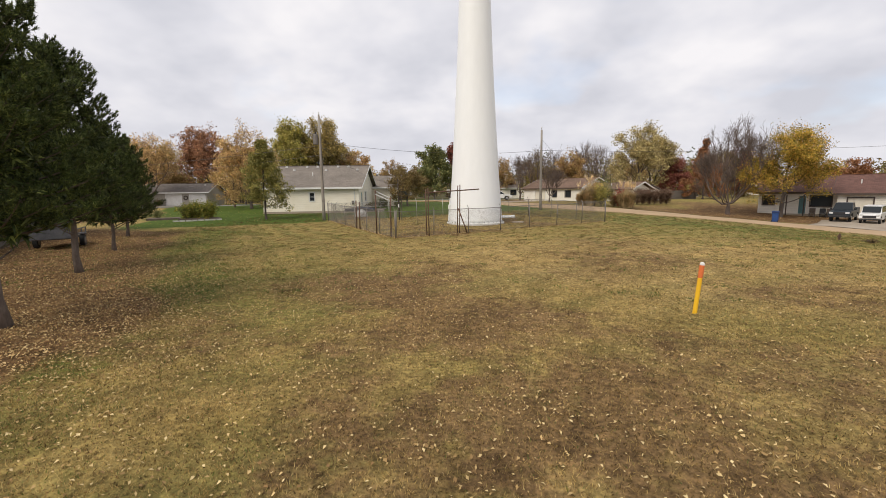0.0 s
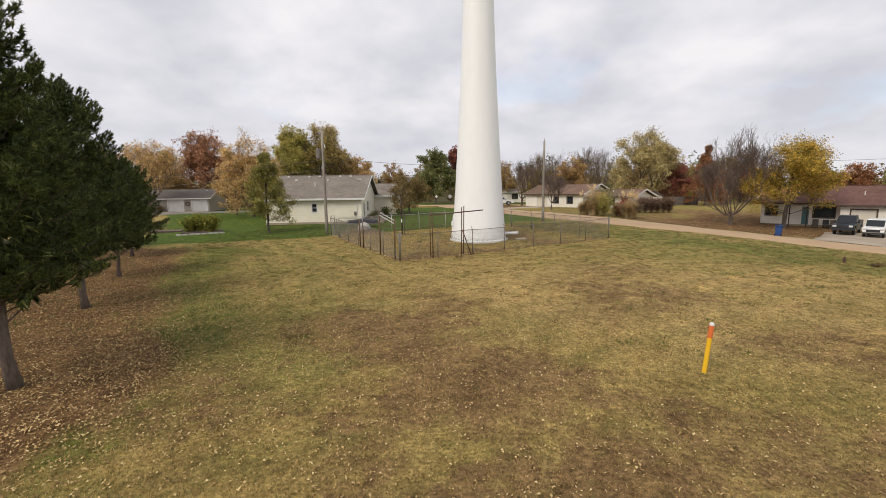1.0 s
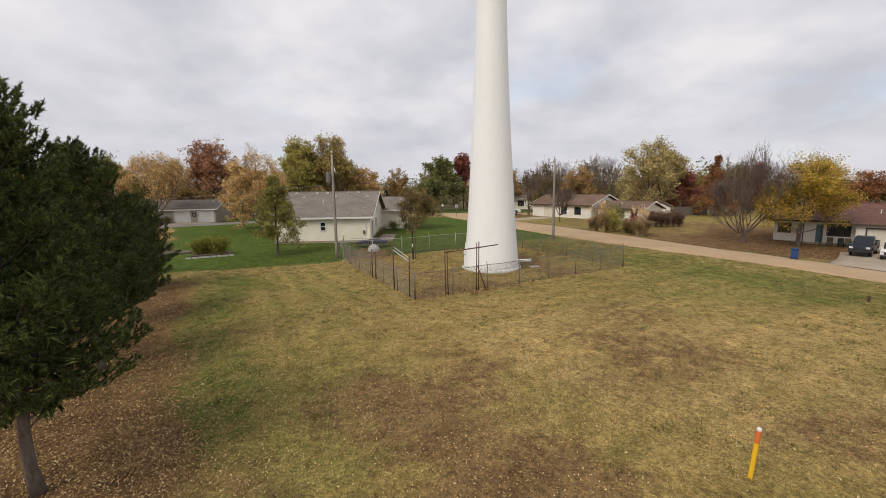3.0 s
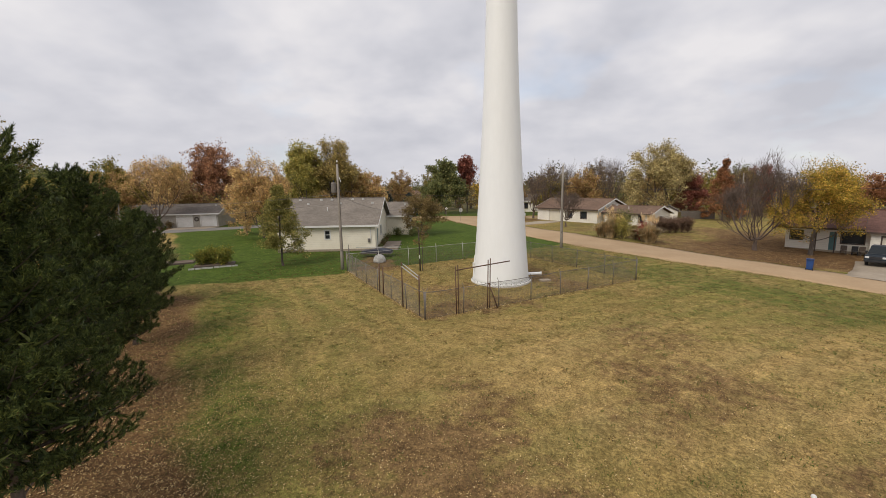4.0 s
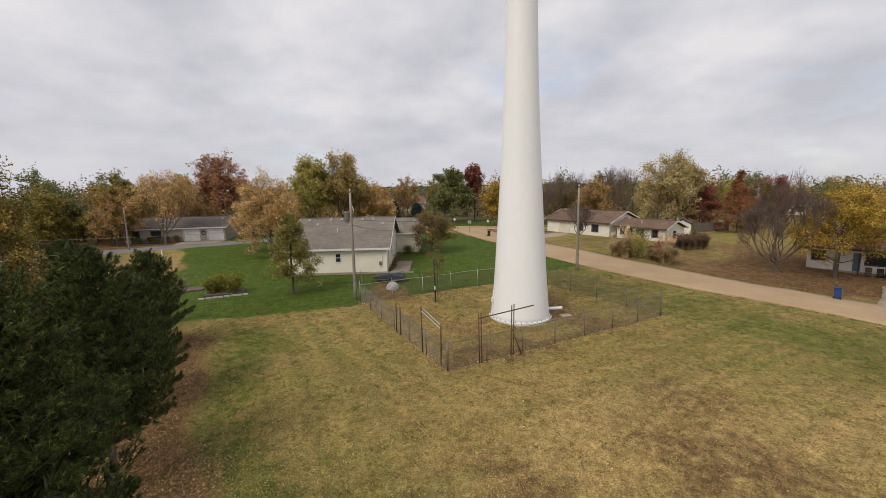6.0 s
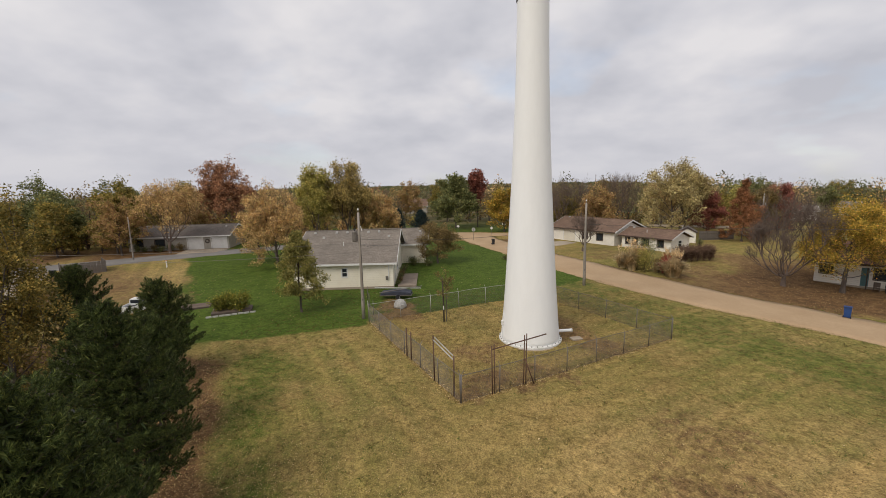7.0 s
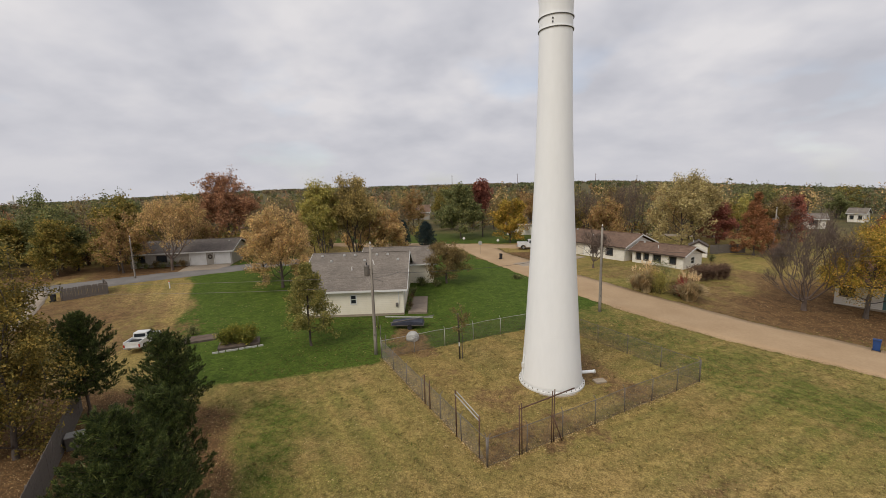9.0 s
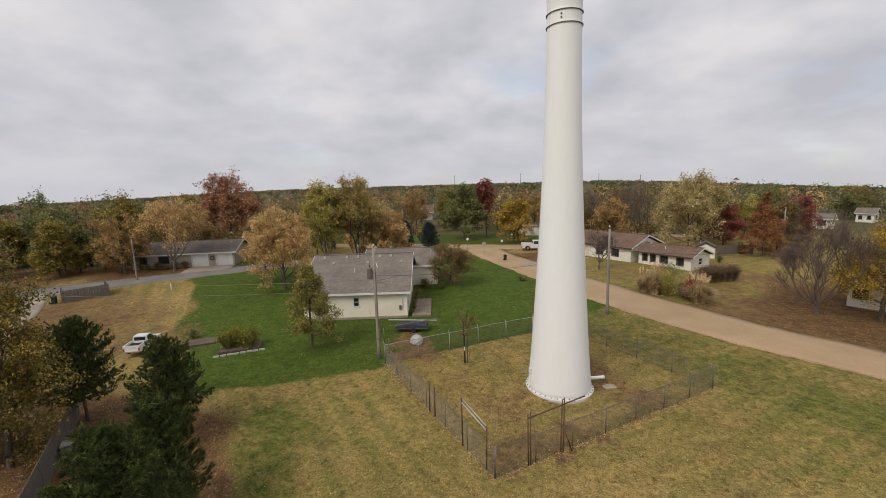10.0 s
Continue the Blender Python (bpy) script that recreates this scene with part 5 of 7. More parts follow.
# ---- utility poles and wires ----
def utility_pole(at, h, label, r=0.15, transformer=False, arm=0.0, arm_yaw=0.0, lean=0.0, mat=None):
    root = thing("utility_pole", on_ground(*at), arm_yaw, label, "utility pole", "street poles")
    k = 6
    part("shaft", Geo().tube([(lean * i / k, 0, -0.2 + (h + 0.2) * i / k) for i in range(k + 1)], [r * (1 - 0.38 * i / k) for i in range(k + 1)], 12), mat or M_POLE, root, smooth=True)
    part("top_pin", Geo().tube([(lean, 0, h), (lean, 0, h + 0.22)], 0.025, 8), M_GALV, root)
    part("insulator", Geo().lathe([(0.03, h + 0.15), (0.07, h + 0.2), (0.05, h + 0.26), (0.06, h + 0.3), (0.02, h + 0.33)], 12, c=(lean, 0)), M_WHITE, root, "white insulator")
    if arm:
        part("crossarm", Geo().box((0, 0.12, h - 0.6), (arm, 0.1, 0.13)), M_POLE, root, bevel=0.01)
        for s in (-0.45, -0.2, 0.2, 0.45):
            part("insulator", Geo().lathe([(0.03, h - 0.53), (0.06, h - 0.48), (0.05, h - 0.4), (0.02, h - 0.36)], 10, c=(arm * s, 0.12)), M_WHITE, root)
    if transformer:
        c = part("transformer", Geo().lathe([(0.02, h - 2.42), (0.2, h - 2.4), (0.22, h - 2.34), (0.22, h - 1.6), (0.18, h - 1.52), (0.03, h - 1.5)], 20, c=(-0.36, -0.05)), M_GALV, root, "grey transformer can", smooth=False)
        part("bushing", Geo().lathe([(0.04, h - 1.5), (0.06, h - 1.42), (0.03, h - 1.3)], 8, c=(-0.36, -0.05)), M_BLACKPL, c)
        part("bracket", Geo().box((-0.16, 0, h - 1.9), (0.2, 0.08, 0.08)), M_RUST, root)
        part("fuse_holder", Geo().tube([(0.16, -0.1, h - 1.1), (0.28, -0.2, h - 1.5)], 0.03, 6), M_WHITE, root)
        part("guard_loop", Geo().tube([(0.1, 0, h - 2.7), (0.5, -0.1, h - 2.75), (0.9, -0.1, h - 2.9)], 0.012, 4), M_CABLE, root)
    part("ground_wire", Geo().tube([(0.8 * r, -0.6 * r, 0), (0.55 * r, -0.55 * r, h * 0.8)], 0.01, 4), M_CABLE, root)
    part("pole_tag", Geo().box((0, -r - 0.004, 1.7), (0.1, 0.012, 0.16)), M_GALV, root)
    return root


P1, P2, P3, P4 = (-15.15, 36.4), (5.0, 48.4), (-61.5, 60.6), (39.5, 80.5)
H1, H2, H3, H4 = 9.0, 8.7, 6.4, 7.6
utility_pole(P1, H1, "tall weathered wooden power pole with a grey transformer beside the fence", transformer=True, arm_yaw=8)
utility_pole(P2, H2, "tall weathered wooden power pole on the road verge", r=0.16)
utility_pole(P3, H3, "pale slender wooden pole beside the side street", r=0.12)
utility_pole(P4, H4, "wooden power pole with a pale box behind the yards", r=0.14, transformer=True)


def wire(a, b, sag, label, mat=None):
    a, b = Vector(a), Vector(b)
    g = Geo()
    n = 20
    g.tube([a.lerp(b, i / n) - Vector((0, 0, sag * 4 * (i / n) * (1 - i / n))) for i in range(n + 1)], 0.013, 4)
    ob = part("overhead_wire", g, mat or M_CABLE, None)
    return tagged(ob, label, "wire", "overhead wires")


def pole_top(p, h, dz=0.0):
    return on_ground(*p, h + dz)


wire(pole_top(P1, H1, -2.5), pole_top((-92.0, 44.0), 4.6), 1.0, "thin grey overhead cable with a slack sag", M_GALV)
wire(pole_top(P1, H1, -3.3), pole_top((-92.0, 44.0), 3.9), 1.2, "thin grey overhead cable with a slack sag", M_GALV)
wire(pole_top(P1, H1, -2.6), (-15.6, 59.0, 4.2), 0.5, "black service drop to the house")
wire(pole_top(P1, H1, -2.2), pole_top(P2, H2, -2.2), 0.6, "black overhead cable between poles")
wire(pole_top(P2, H2, -2.2), pole_top((60.0, 46.0), 8.2), 0.8, "black overhead cable along the road")
wire(pole_top(P2, H2, -1.0), (14.9, 71.0, 4.0), 0.5, "black service drop to a house")


# ---- houses ----
def wall(parent, at, yaw, length, height, openings, material, gable=0.0, thick=0.16, name="wall"):
    """A wall with real openings (x, z, width, height); a gable rises over it where asked."""
    g = Geo()
    cx = sorted({0.0, length, *[o[0] for o in openings], *[o[0] + o[2] for o in openings]} | ({length / 2} if gable else set()))
    cz = sorted({0.0, height, *[o[1] for o in openings], *[o[1] + o[3] for o in openings]})
    m = len(cx)
    for y in (0.0, thick):
        g.v += [(x, y, z) for z in cz for x in cx]
    back = m * len(cz)

    def solid(i, k):
        if not (0 <= i < m - 1 and 0 <= k < len(cz) - 1):
            return False
        x, z = (cx[i] + cx[i + 1]) / 2, (cz[k] + cz[k + 1]) / 2
        return not any(ox < x < ox + ow and oz < z < oz + oh for ox, oz, ow, oh in openings)

    for i in range(m - 1):
        for k in range(len(cz) - 1):
            if not solid(i, k):
                continue
            p, q, r, s = k * m + i, k * m + i + 1, (k + 1) * m + i + 1, (k + 1) * m + i
            g.f += [(p, q, r, s), (back + s, back + r, back + q, back + p)]
            for a_, b_, di, dk in ((p, q, 0, -1), (q, r, 1, 0), (r, s, 0, 1), (s, p, -1, 0)):
                if not solid(i + di, k + dk) and not (gable and dk == 1 and k == len(cz) - 2):
                    g.f.append((b_, a_, back + a_, back + b_))
    if gable:
        row = (len(cz) - 1) * m
        t = len(g.v)
        g.v += [(length / 2, 0.0, height + gable), (length / 2, thick, height + gable)]
        g.f += [tuple([row + i for i in range(m)] + [t]), tuple([back + row + i for i in range(m - 1, -1, -1)] + [t + 1]), (row, t, t + 1, back + row), (t, row + m - 1, back + row + m - 1, t + 1)]
    ob = part(name, g, material, parent)
    ob.matrix_basis = pose(*at, 0, 0, yaw)
    return ob


def window(w, x, z, ww, hh, mat=None, mullion=True, deep=0.06):
    mat = mat or M_WHITE
    root = part("window", Geo().box((x + ww / 2, -0.015, z + hh + 0.05), (ww + 0.2, 0.06, 0.1)).box((x + ww / 2, -0.015, z - 0.05), (ww + 0.2, 0.09, 0.1)).box((x - 0.05, -0.013, z + hh / 2), (0.1, 0.06, hh - 0.004)).box((x + ww + 0.05, -0.013, z + hh / 2), (0.1, 0.06, hh - 0.004)), mat, w)
    part("pane", Geo().box((x + ww / 2, deep + 0.02, z + hh / 2), (ww - 0.004, 0.02, hh - 0.004)), M_GLASS, root)
    if mullion:
        part("sash_bar", Geo().box((x + ww / 2, deep, z + hh / 2), (ww - 0.006, 0.04, 0.06)), mat, root)
    return root


def garage_door(w, x, ww, hh, mat, trim=None):
    root = part("garage_door", Geo().box((x + ww / 2, 0.1, hh / 2), (ww - 0.01, 0.05, hh - 0.01)), mat, w)
    for i in range(4):
        for k in range(4):
            part("door_panel", Geo().box((x + ww * (k + 0.5) / 4, 0.07, hh * (i + 0.5) / 4), (ww / 4 - 0.12, 0.03, hh / 4 - 0.12), taper=1.0), mat, root)
    g = Geo().box((x - 0.06, -0.012, hh / 2), (0.12, 0.05, hh)).box((x + ww + 0.06, -0.012, hh / 2), (0.12, 0.05, hh)).box((x + ww / 2, -0.012, hh + 0.06), (ww + 0.24, 0.05, 0.12))
    part("door_trim", g, trim or M_WHITE, root)
    return root


def entry_door(w, x, ww, hh, mat):
    root = part("door", Geo().box((x + ww / 2, 0.08, hh / 2), (ww - 0.01, 0.05, hh - 0.01)), mat, w)
    part("door_handle", Geo().lathe([(0.02, 0), (0.035, 0.03), (0.02, 0.06)], 8), M_CHROME, root).location = (x + ww - 0.1, 0.03, 1.0)
    return root


def house(name, corner, yaw, L, W, eave, rise, wallmat, roofmat, front=(), right=(), label="", over=0.45, vents=2, base_z=None, trim=None, category="house", doors=None, gutter=None):
    """corner: the front wall's left foot; x runs along the front, y into the house; the ridge runs along x."""
    z = base_z if base_z is not None else float(ground_z(*corner))
    root = thing(name, (*corner, z - 0.25), yaw, label, category)
    e = eave + 0.25
    ow = [(x, zz + 0.25, w, h) for kind, x, zz, w, h in front if kind != "none"]
    fw = wall(root, (0, 0, 0), 0, L, e, ow, wallmat)
    rw = wall(root, (L, 0.162, 0), 90, W - 0.324, e, [(x, zz + 0.25, w, h) for kind, x, zz, w, h in right], wallmat, rise * (W - 0.324) / (W + 2 * over))
    wall(root, (L, W, 0), 180, L, e, [], wallmat)
    wall(root, (0, W - 0.162, 0), -90, W - 0.324, e, [], wallmat, rise * (W - 0.324) / (W + 2 * over))
    for w_ob, items in ((fw, front), (rw, right)):
        for kind, x, zz, w, h in items:
            if kind == "window":
                window(w_ob, x, zz + 0.25, w, h)
            elif kind == "dark_window":
                window(w_ob, x, zz + 0.25, w, h, M_TRIM, False)
            elif kind == "garage":
                garage_door(w_ob, x, w, h + 0.25, doors or M_CREAM_PLAIN, trim)
            elif kind == "door":
                entry_door(w_ob, x, w, h + 0.25, M_TEAL)
    t = 0.14
    for s in (0, 1):
        y0, y1 = (-over, W / 2) if s == 0 else (W + over, W / 2)
        z0, z1 = e - 0.02, e + rise
        g = Geo().prism([(y0, z0), (y1, z1), (y1, z1 + t), (y0, z0 + t)], -over, L + over, "x")
        roof = part("roof", g, roofmat, root)
        # gutter board
        part("fascia", Geo().box((L / 2, y0 + (-0.02 if s == 0 else 0.02), z0 + t / 2 - 0.03), (L + 2 * over, 0.03, 0.2)), gutter or (M_WHITE if trim is None else trim), roof)
        for ex in (-over - 0.02, L + over + 0.02):
            part("rake_board", Geo().prism([(y0, z0 - 0.06), (y1, z1 - 0.06), (y1, z1 + t + 0.01), (y0, z0 + t + 0.01)], ex - 0.018, ex + 0.018, "x"), M_WHITE if trim is None else trim, roof)
        if s == 0:
            for i in range(vents):
                vx, f = L * (0.08 + 0.84 * i / max(1, vents - 1)), 0.9 - 0.16 * (i % 3 == 1)
                vy = y0 + (y1 - y0) * f
                vz = z0 + (z1 - z0) * f + t
                part("roof_vent", Geo().box((0, 0, 0.1), (0.3, 0.3, 0.22), taper=0.75), M_GALV_PALE, roof).location = (vx, vy, vz)
            part("vent_pipe", Geo().tube([(L * 0.45, y0 + (y1 - y0) * 0.5, z0 + (z1 - z0) * 0.5), (L * 0.45, y0 + (y1 - y0) * 0.5, z0 + (z1 - z0) * 0.5 + 0.55)], 0.05, 8), M_WHITE, roof)
    part("ridge_cap", Geo().box((L / 2, W / 2, e + rise + t + 0.0), (L + 2 * over, 0.3, 0.05)), roofmat, root)
    part("foundation", Geo().box((L / 2, W / 2, 0.12), (L + 0.06, W + 0.06, 0.24)), M_CONC, root)
    return root


def polar(origin, yaw, dx, dy):
    c, s = math.cos(radians(yaw)), math.sin(radians(yaw))
    return (origin[0] + c * dx - s * dy, origin[1] + s * dx + c * dy)


# cream house by the tower
YA = 10.0
a_right = (-15.15, 46.2)
a_corner = polar(a_right, YA, -10.6, 0)
cream = house("house", a_corner, YA, 10.6, 14.2, 2.5, 2.8, M_CREAM, M_GREYROOF, front=[("window", 5.15, 1.15, 0.5, 0.85)], right=[("door", 1.6, 0.0, 0.95, 2.0), ("window", 4.4, 1.0, 1.4, 1.1)], label="single-storey cream house with a grey shingle roof on a green lawn", vents=8, base_z=0.68)
part("downspout", Geo().tube([(10.1, -0.06, 2.7), (10.1, -0.06, 1.2)], 0.045, 6), M_WHITE, cream)
part("meter_box", Geo().box((9.9, -0.08, 1.15), (0.24, 0.14, 0.4)), M_GALV, cream, bevel=0.01)
b_right = (-14.2, 59.6)
house("house_wing", polar(b_right, YA, -9.5, 0), YA, 9.5, 8.0, 2.6, 1.75, M_CREAM, M_GREYROOF, label="rear wing of the cream house with a grey roof", vents=2)
M_PATIO = surf("brown_patio_concrete", (0.2, 0.155, 0.12), (0.31, 0.25, 0.195), 0.8, 8.0, 0.9, 0.2)
patio = part("patio", Geo().box((0, 0, 0.0), (2.0, 6.2, 0.22)), M_PATIO, None, bevel=0.02)
patio.matrix_basis = pose(*on_ground(-14.3, 49.6, 0.03), 0, 0, YA)
for i, (x, y, s) in enumerate(((-14.9, 47.3, 0.45), (-15.0, 48.4, 0.55), (-15.3, 50.0, 0.6), (-15.5, 51.6, 0.6), (-15.75, 53.4, 0.9))):
    shrub((x, y), (s, s * 0.8, s * 1.3), 420, 0.1, L_BRONZE if i % 2 else L_GREEN, 350 + i, "small leafy plant against the cream house wall", "garden_plant", "plant")
tagged(patio, "brown concrete patio beside the cream house", "patio", kind="structure")

# house with two garage doors beyond the side street
h1 = house("house", polar((-53.5, 72.8), 16, -17, 0), 16, 17, 9, 2.4, 1.7, M_GREIGE, M_DARKROOF, doors=M_WHITE, front=[("garage", 14.0, 0.0, 2.6, 2.1), ("garage", 9.9, 0.0, 2.6, 2.1), ("dark_window", 4.4, 0.9, 1.6, 1.1), ("dark_window", 1.2, 0.9, 1.2, 1.1)], label="grey-beige ranch house with two white garage doors", vents=2)
wreath_g = Geo()
wreath_g.tube([(13.3 + 0.32 * math.cos(t * 0.5236), -0.08, 1.75 + 0.32 * math.sin(t * 0.5236)) for t in range(13)], 0.11, 6)
part("wreath", wreath_g, M_BARK, h1, "dark round wreath between the garage doors")

# brown-roofed house across the road
Y2 = -49.0
h2_right = (20.9, 68.5)
house("house", polar(h2_right, Y2, -8.0, 0), Y2, 8.0, 5.2, 1.85, 1.1, M_WHITESIDE, M_BROWNROOF, front=[("dark_window", 0.7, 0.6, 0.7, 1.0), ("dark_window", 2.0, 0.6, 0.7, 1.0), ("dark_window", 3.5, 0.6, 1.1, 1.0), ("dark_window", 6.0, 0.6, 0.9, 1.0)], right=[("window", 1.9, 0.6, 1.0, 0.9)], label="low cream house with a brown shingle roof", vents=1, gutter=M_TRIM)
house("house", polar(h2_right, Y2, -22.6, -0.6), Y2, 13.6, 8.5, 2.2, 1.75, M_WHITESIDE, M_BROWNROOF, front=[("dark_window", 10.2, 0.7, 1.2, 1.1), ("garage", 3.0, 0.0, 2.6, 2.0), ("dark_window", 7.2, 0.7, 1.1, 1.1)], label="cream ranch house with a brown roof and a garage", vents=1, gutter=M_TRIM)
house("garden_shed", (27.0, 81.6), -112, 2.6, 2.6, 1.75, 0.8, M_WHITESIDE, M_DARKROOF, over=0.15, label="small white shed with a dark roof", vents=0, trim=M_TRIM, category="shed")

# house with the driveway and parked cars
YR = -40.0
r_left = (31.3, 56.0)
house("house", polar(r_left, YR, 0.35, 0), YR, 6.95, 8.5, 2.35, 1.9, M_WHITESIDE, M_REDROOF, front=[("dark_window", 0.45, 1.0, 1.05, 1.0), ("door", 3.75, 0.0, 0.62, 2.0), ("dark_window", 4.75, 0.85, 1.75, 1.15)], label="white ranch house with a red-brown roof behind a tree", vents=1, trim=M_TRIM)
for dx in (3.05, 4.6):
    post_ = part("porch_post", Geo().box((0, 0, 1.1), (0.1, 0.1, 2.5)), M_TRIM, None, bevel=0.01)
    post_.matrix_basis = pose(*on_ground(*polar(r_left, YR, dx, -0.35)), 0, 0, YR)
    tagged(post_, "dark brown wooden porch post before the white house", "post", "porch posts")
house("attached_garage", polar(r_left, YR, 7.34, -1.1), YR, 3.6, 9.8, 2.4, 2.0, M_WHITESIDE, M_REDROOF, front=[("garage", 0.85, 0.0, 1.85, 2.0)], label="white garage wing with a red-brown roof and dark trim", vents=0, trim=M_TRIM, base_z=-0.62)
for i, (dx, c) in enumerate(((5.4, M_DARKWOOD), (6.3, M_BLACKPL), (6.9, M_DARKWOOD))):
    seat = thing("porch_chair", on_ground(*polar(r_left, YR, dx, -0.75)), YR + 10 * i, "dark chair on the porch of the white house", "chair", "porch chairs")
    part("seat", Geo().box((0, 0, 0.42), (0.52, 0.5, 0.06)), c, seat, bevel=0.015)
    part("backrest", Geo().box((0, 0.24, 0.72), (0.52, 0.05, 0.5)), c, seat, bevel=0.015)
    for lx in (-0.22, 0.22):
        for ly in (-0.2, 0.2):
            part("leg", Geo().box((lx, ly, 0.2), (0.05, 0.05, 0.42)), c, seat)

# far buildings
house("house", (88.0, 133.0), -50, 4.4, 5.0, 2.7, 1.7, M_WHITESIDE, M_GREYROOF, front=[("dark_window", 0.7, 1.0, 0.8, 1.1), ("dark_window", 2.8, 1.0, 0.8, 1.1)], right=[("dark_window", 1.8, 1.0, 0.9, 1.2)], label="far white house with a grey roof among trees", vents=0).scale = (0.8, 0.8, 0.85)
house("house", (64.5, 120.0), -25, 8, 6, 2.3, 1.2, M_WHITESIDE, M_GREYROOF, front=[("dark_window", 1.5, 0.9, 1.4, 1.1), ("dark_window", 5, 0.9, 1.4, 1.1)], label="far low white house among trees", vents=0)
house("house", (-42.0, 160.0), 8, 9, 8, 2.8, 2.6, M_GREIGE, M_BROWNROOF, front=[("dark_window", 1.5, 0.9, 1.4, 1.2), ("dark_window", 5.6, 0.9, 1.4, 1.2)], label="far tan house with a brown roof", vents=0)
house("house", (-4.0, 112.0), -10, 15, 8, 2.6, 1.8, M_WHITESIDE, M_GREYROOF, front=[("garage", 2.0, 0.0, 2.6, 2.0), ("dark_window", 8, 0.9, 1.4, 1.2)], label="pale house beyond the cross street", vents=0)
house("house", (-71.0, 34.0), 35, 10, 7, 2.6, 1.8, M_WHITESIDE, M_GREYROOF, front=[("dark_window", 3, 0.9, 1.4, 1.2), ("dark_window", 7, 0.9, 1.2, 1.2)], label="white house at the edge of the bare lot", vents=0)

silo_at = (-1309.0, 935.0)
for i, (dx, dy, r, hh) in enumerate(((0, 0, 6.4, 20), (8.5, 11, 6.4, 20), (16.5, 20.5, 6.4, 21), (4, 6, 1.8, 34))):
    s = part("grain_silo", Geo().lathe([(r, -2), (r, hh), (r * 0.5, hh + 1.6), (0.6, hh + 2.6)], 24), M_WHITE, None, smooth=False)
    s.location = (silo_at[0] + dx, silo_at[1] + dy, land_z(silo_at[0] + dx, silo_at[1] + dy))
    tagged(s, "distant white grain silo on the horizon", "silo", "distant silos")


# ---- vehicles ----
def wheels(root, xs_, half, r=0.37, w=0.24):
    for x in xs_:
        for s in (-1, 1):
            y = s * half
            tyre = part("wheel", Geo().tube([(x, y - w / 2, r), (x, y + w / 2, r)], r, 22), M_RUBBER, root, bevel=0.025)
            part("rim", Geo().tube([(x, y - s * 0.02, r), (x, y + s * (w / 2 + 0.012), r)], r * 0.6, 16), M_CHROME, tyre)


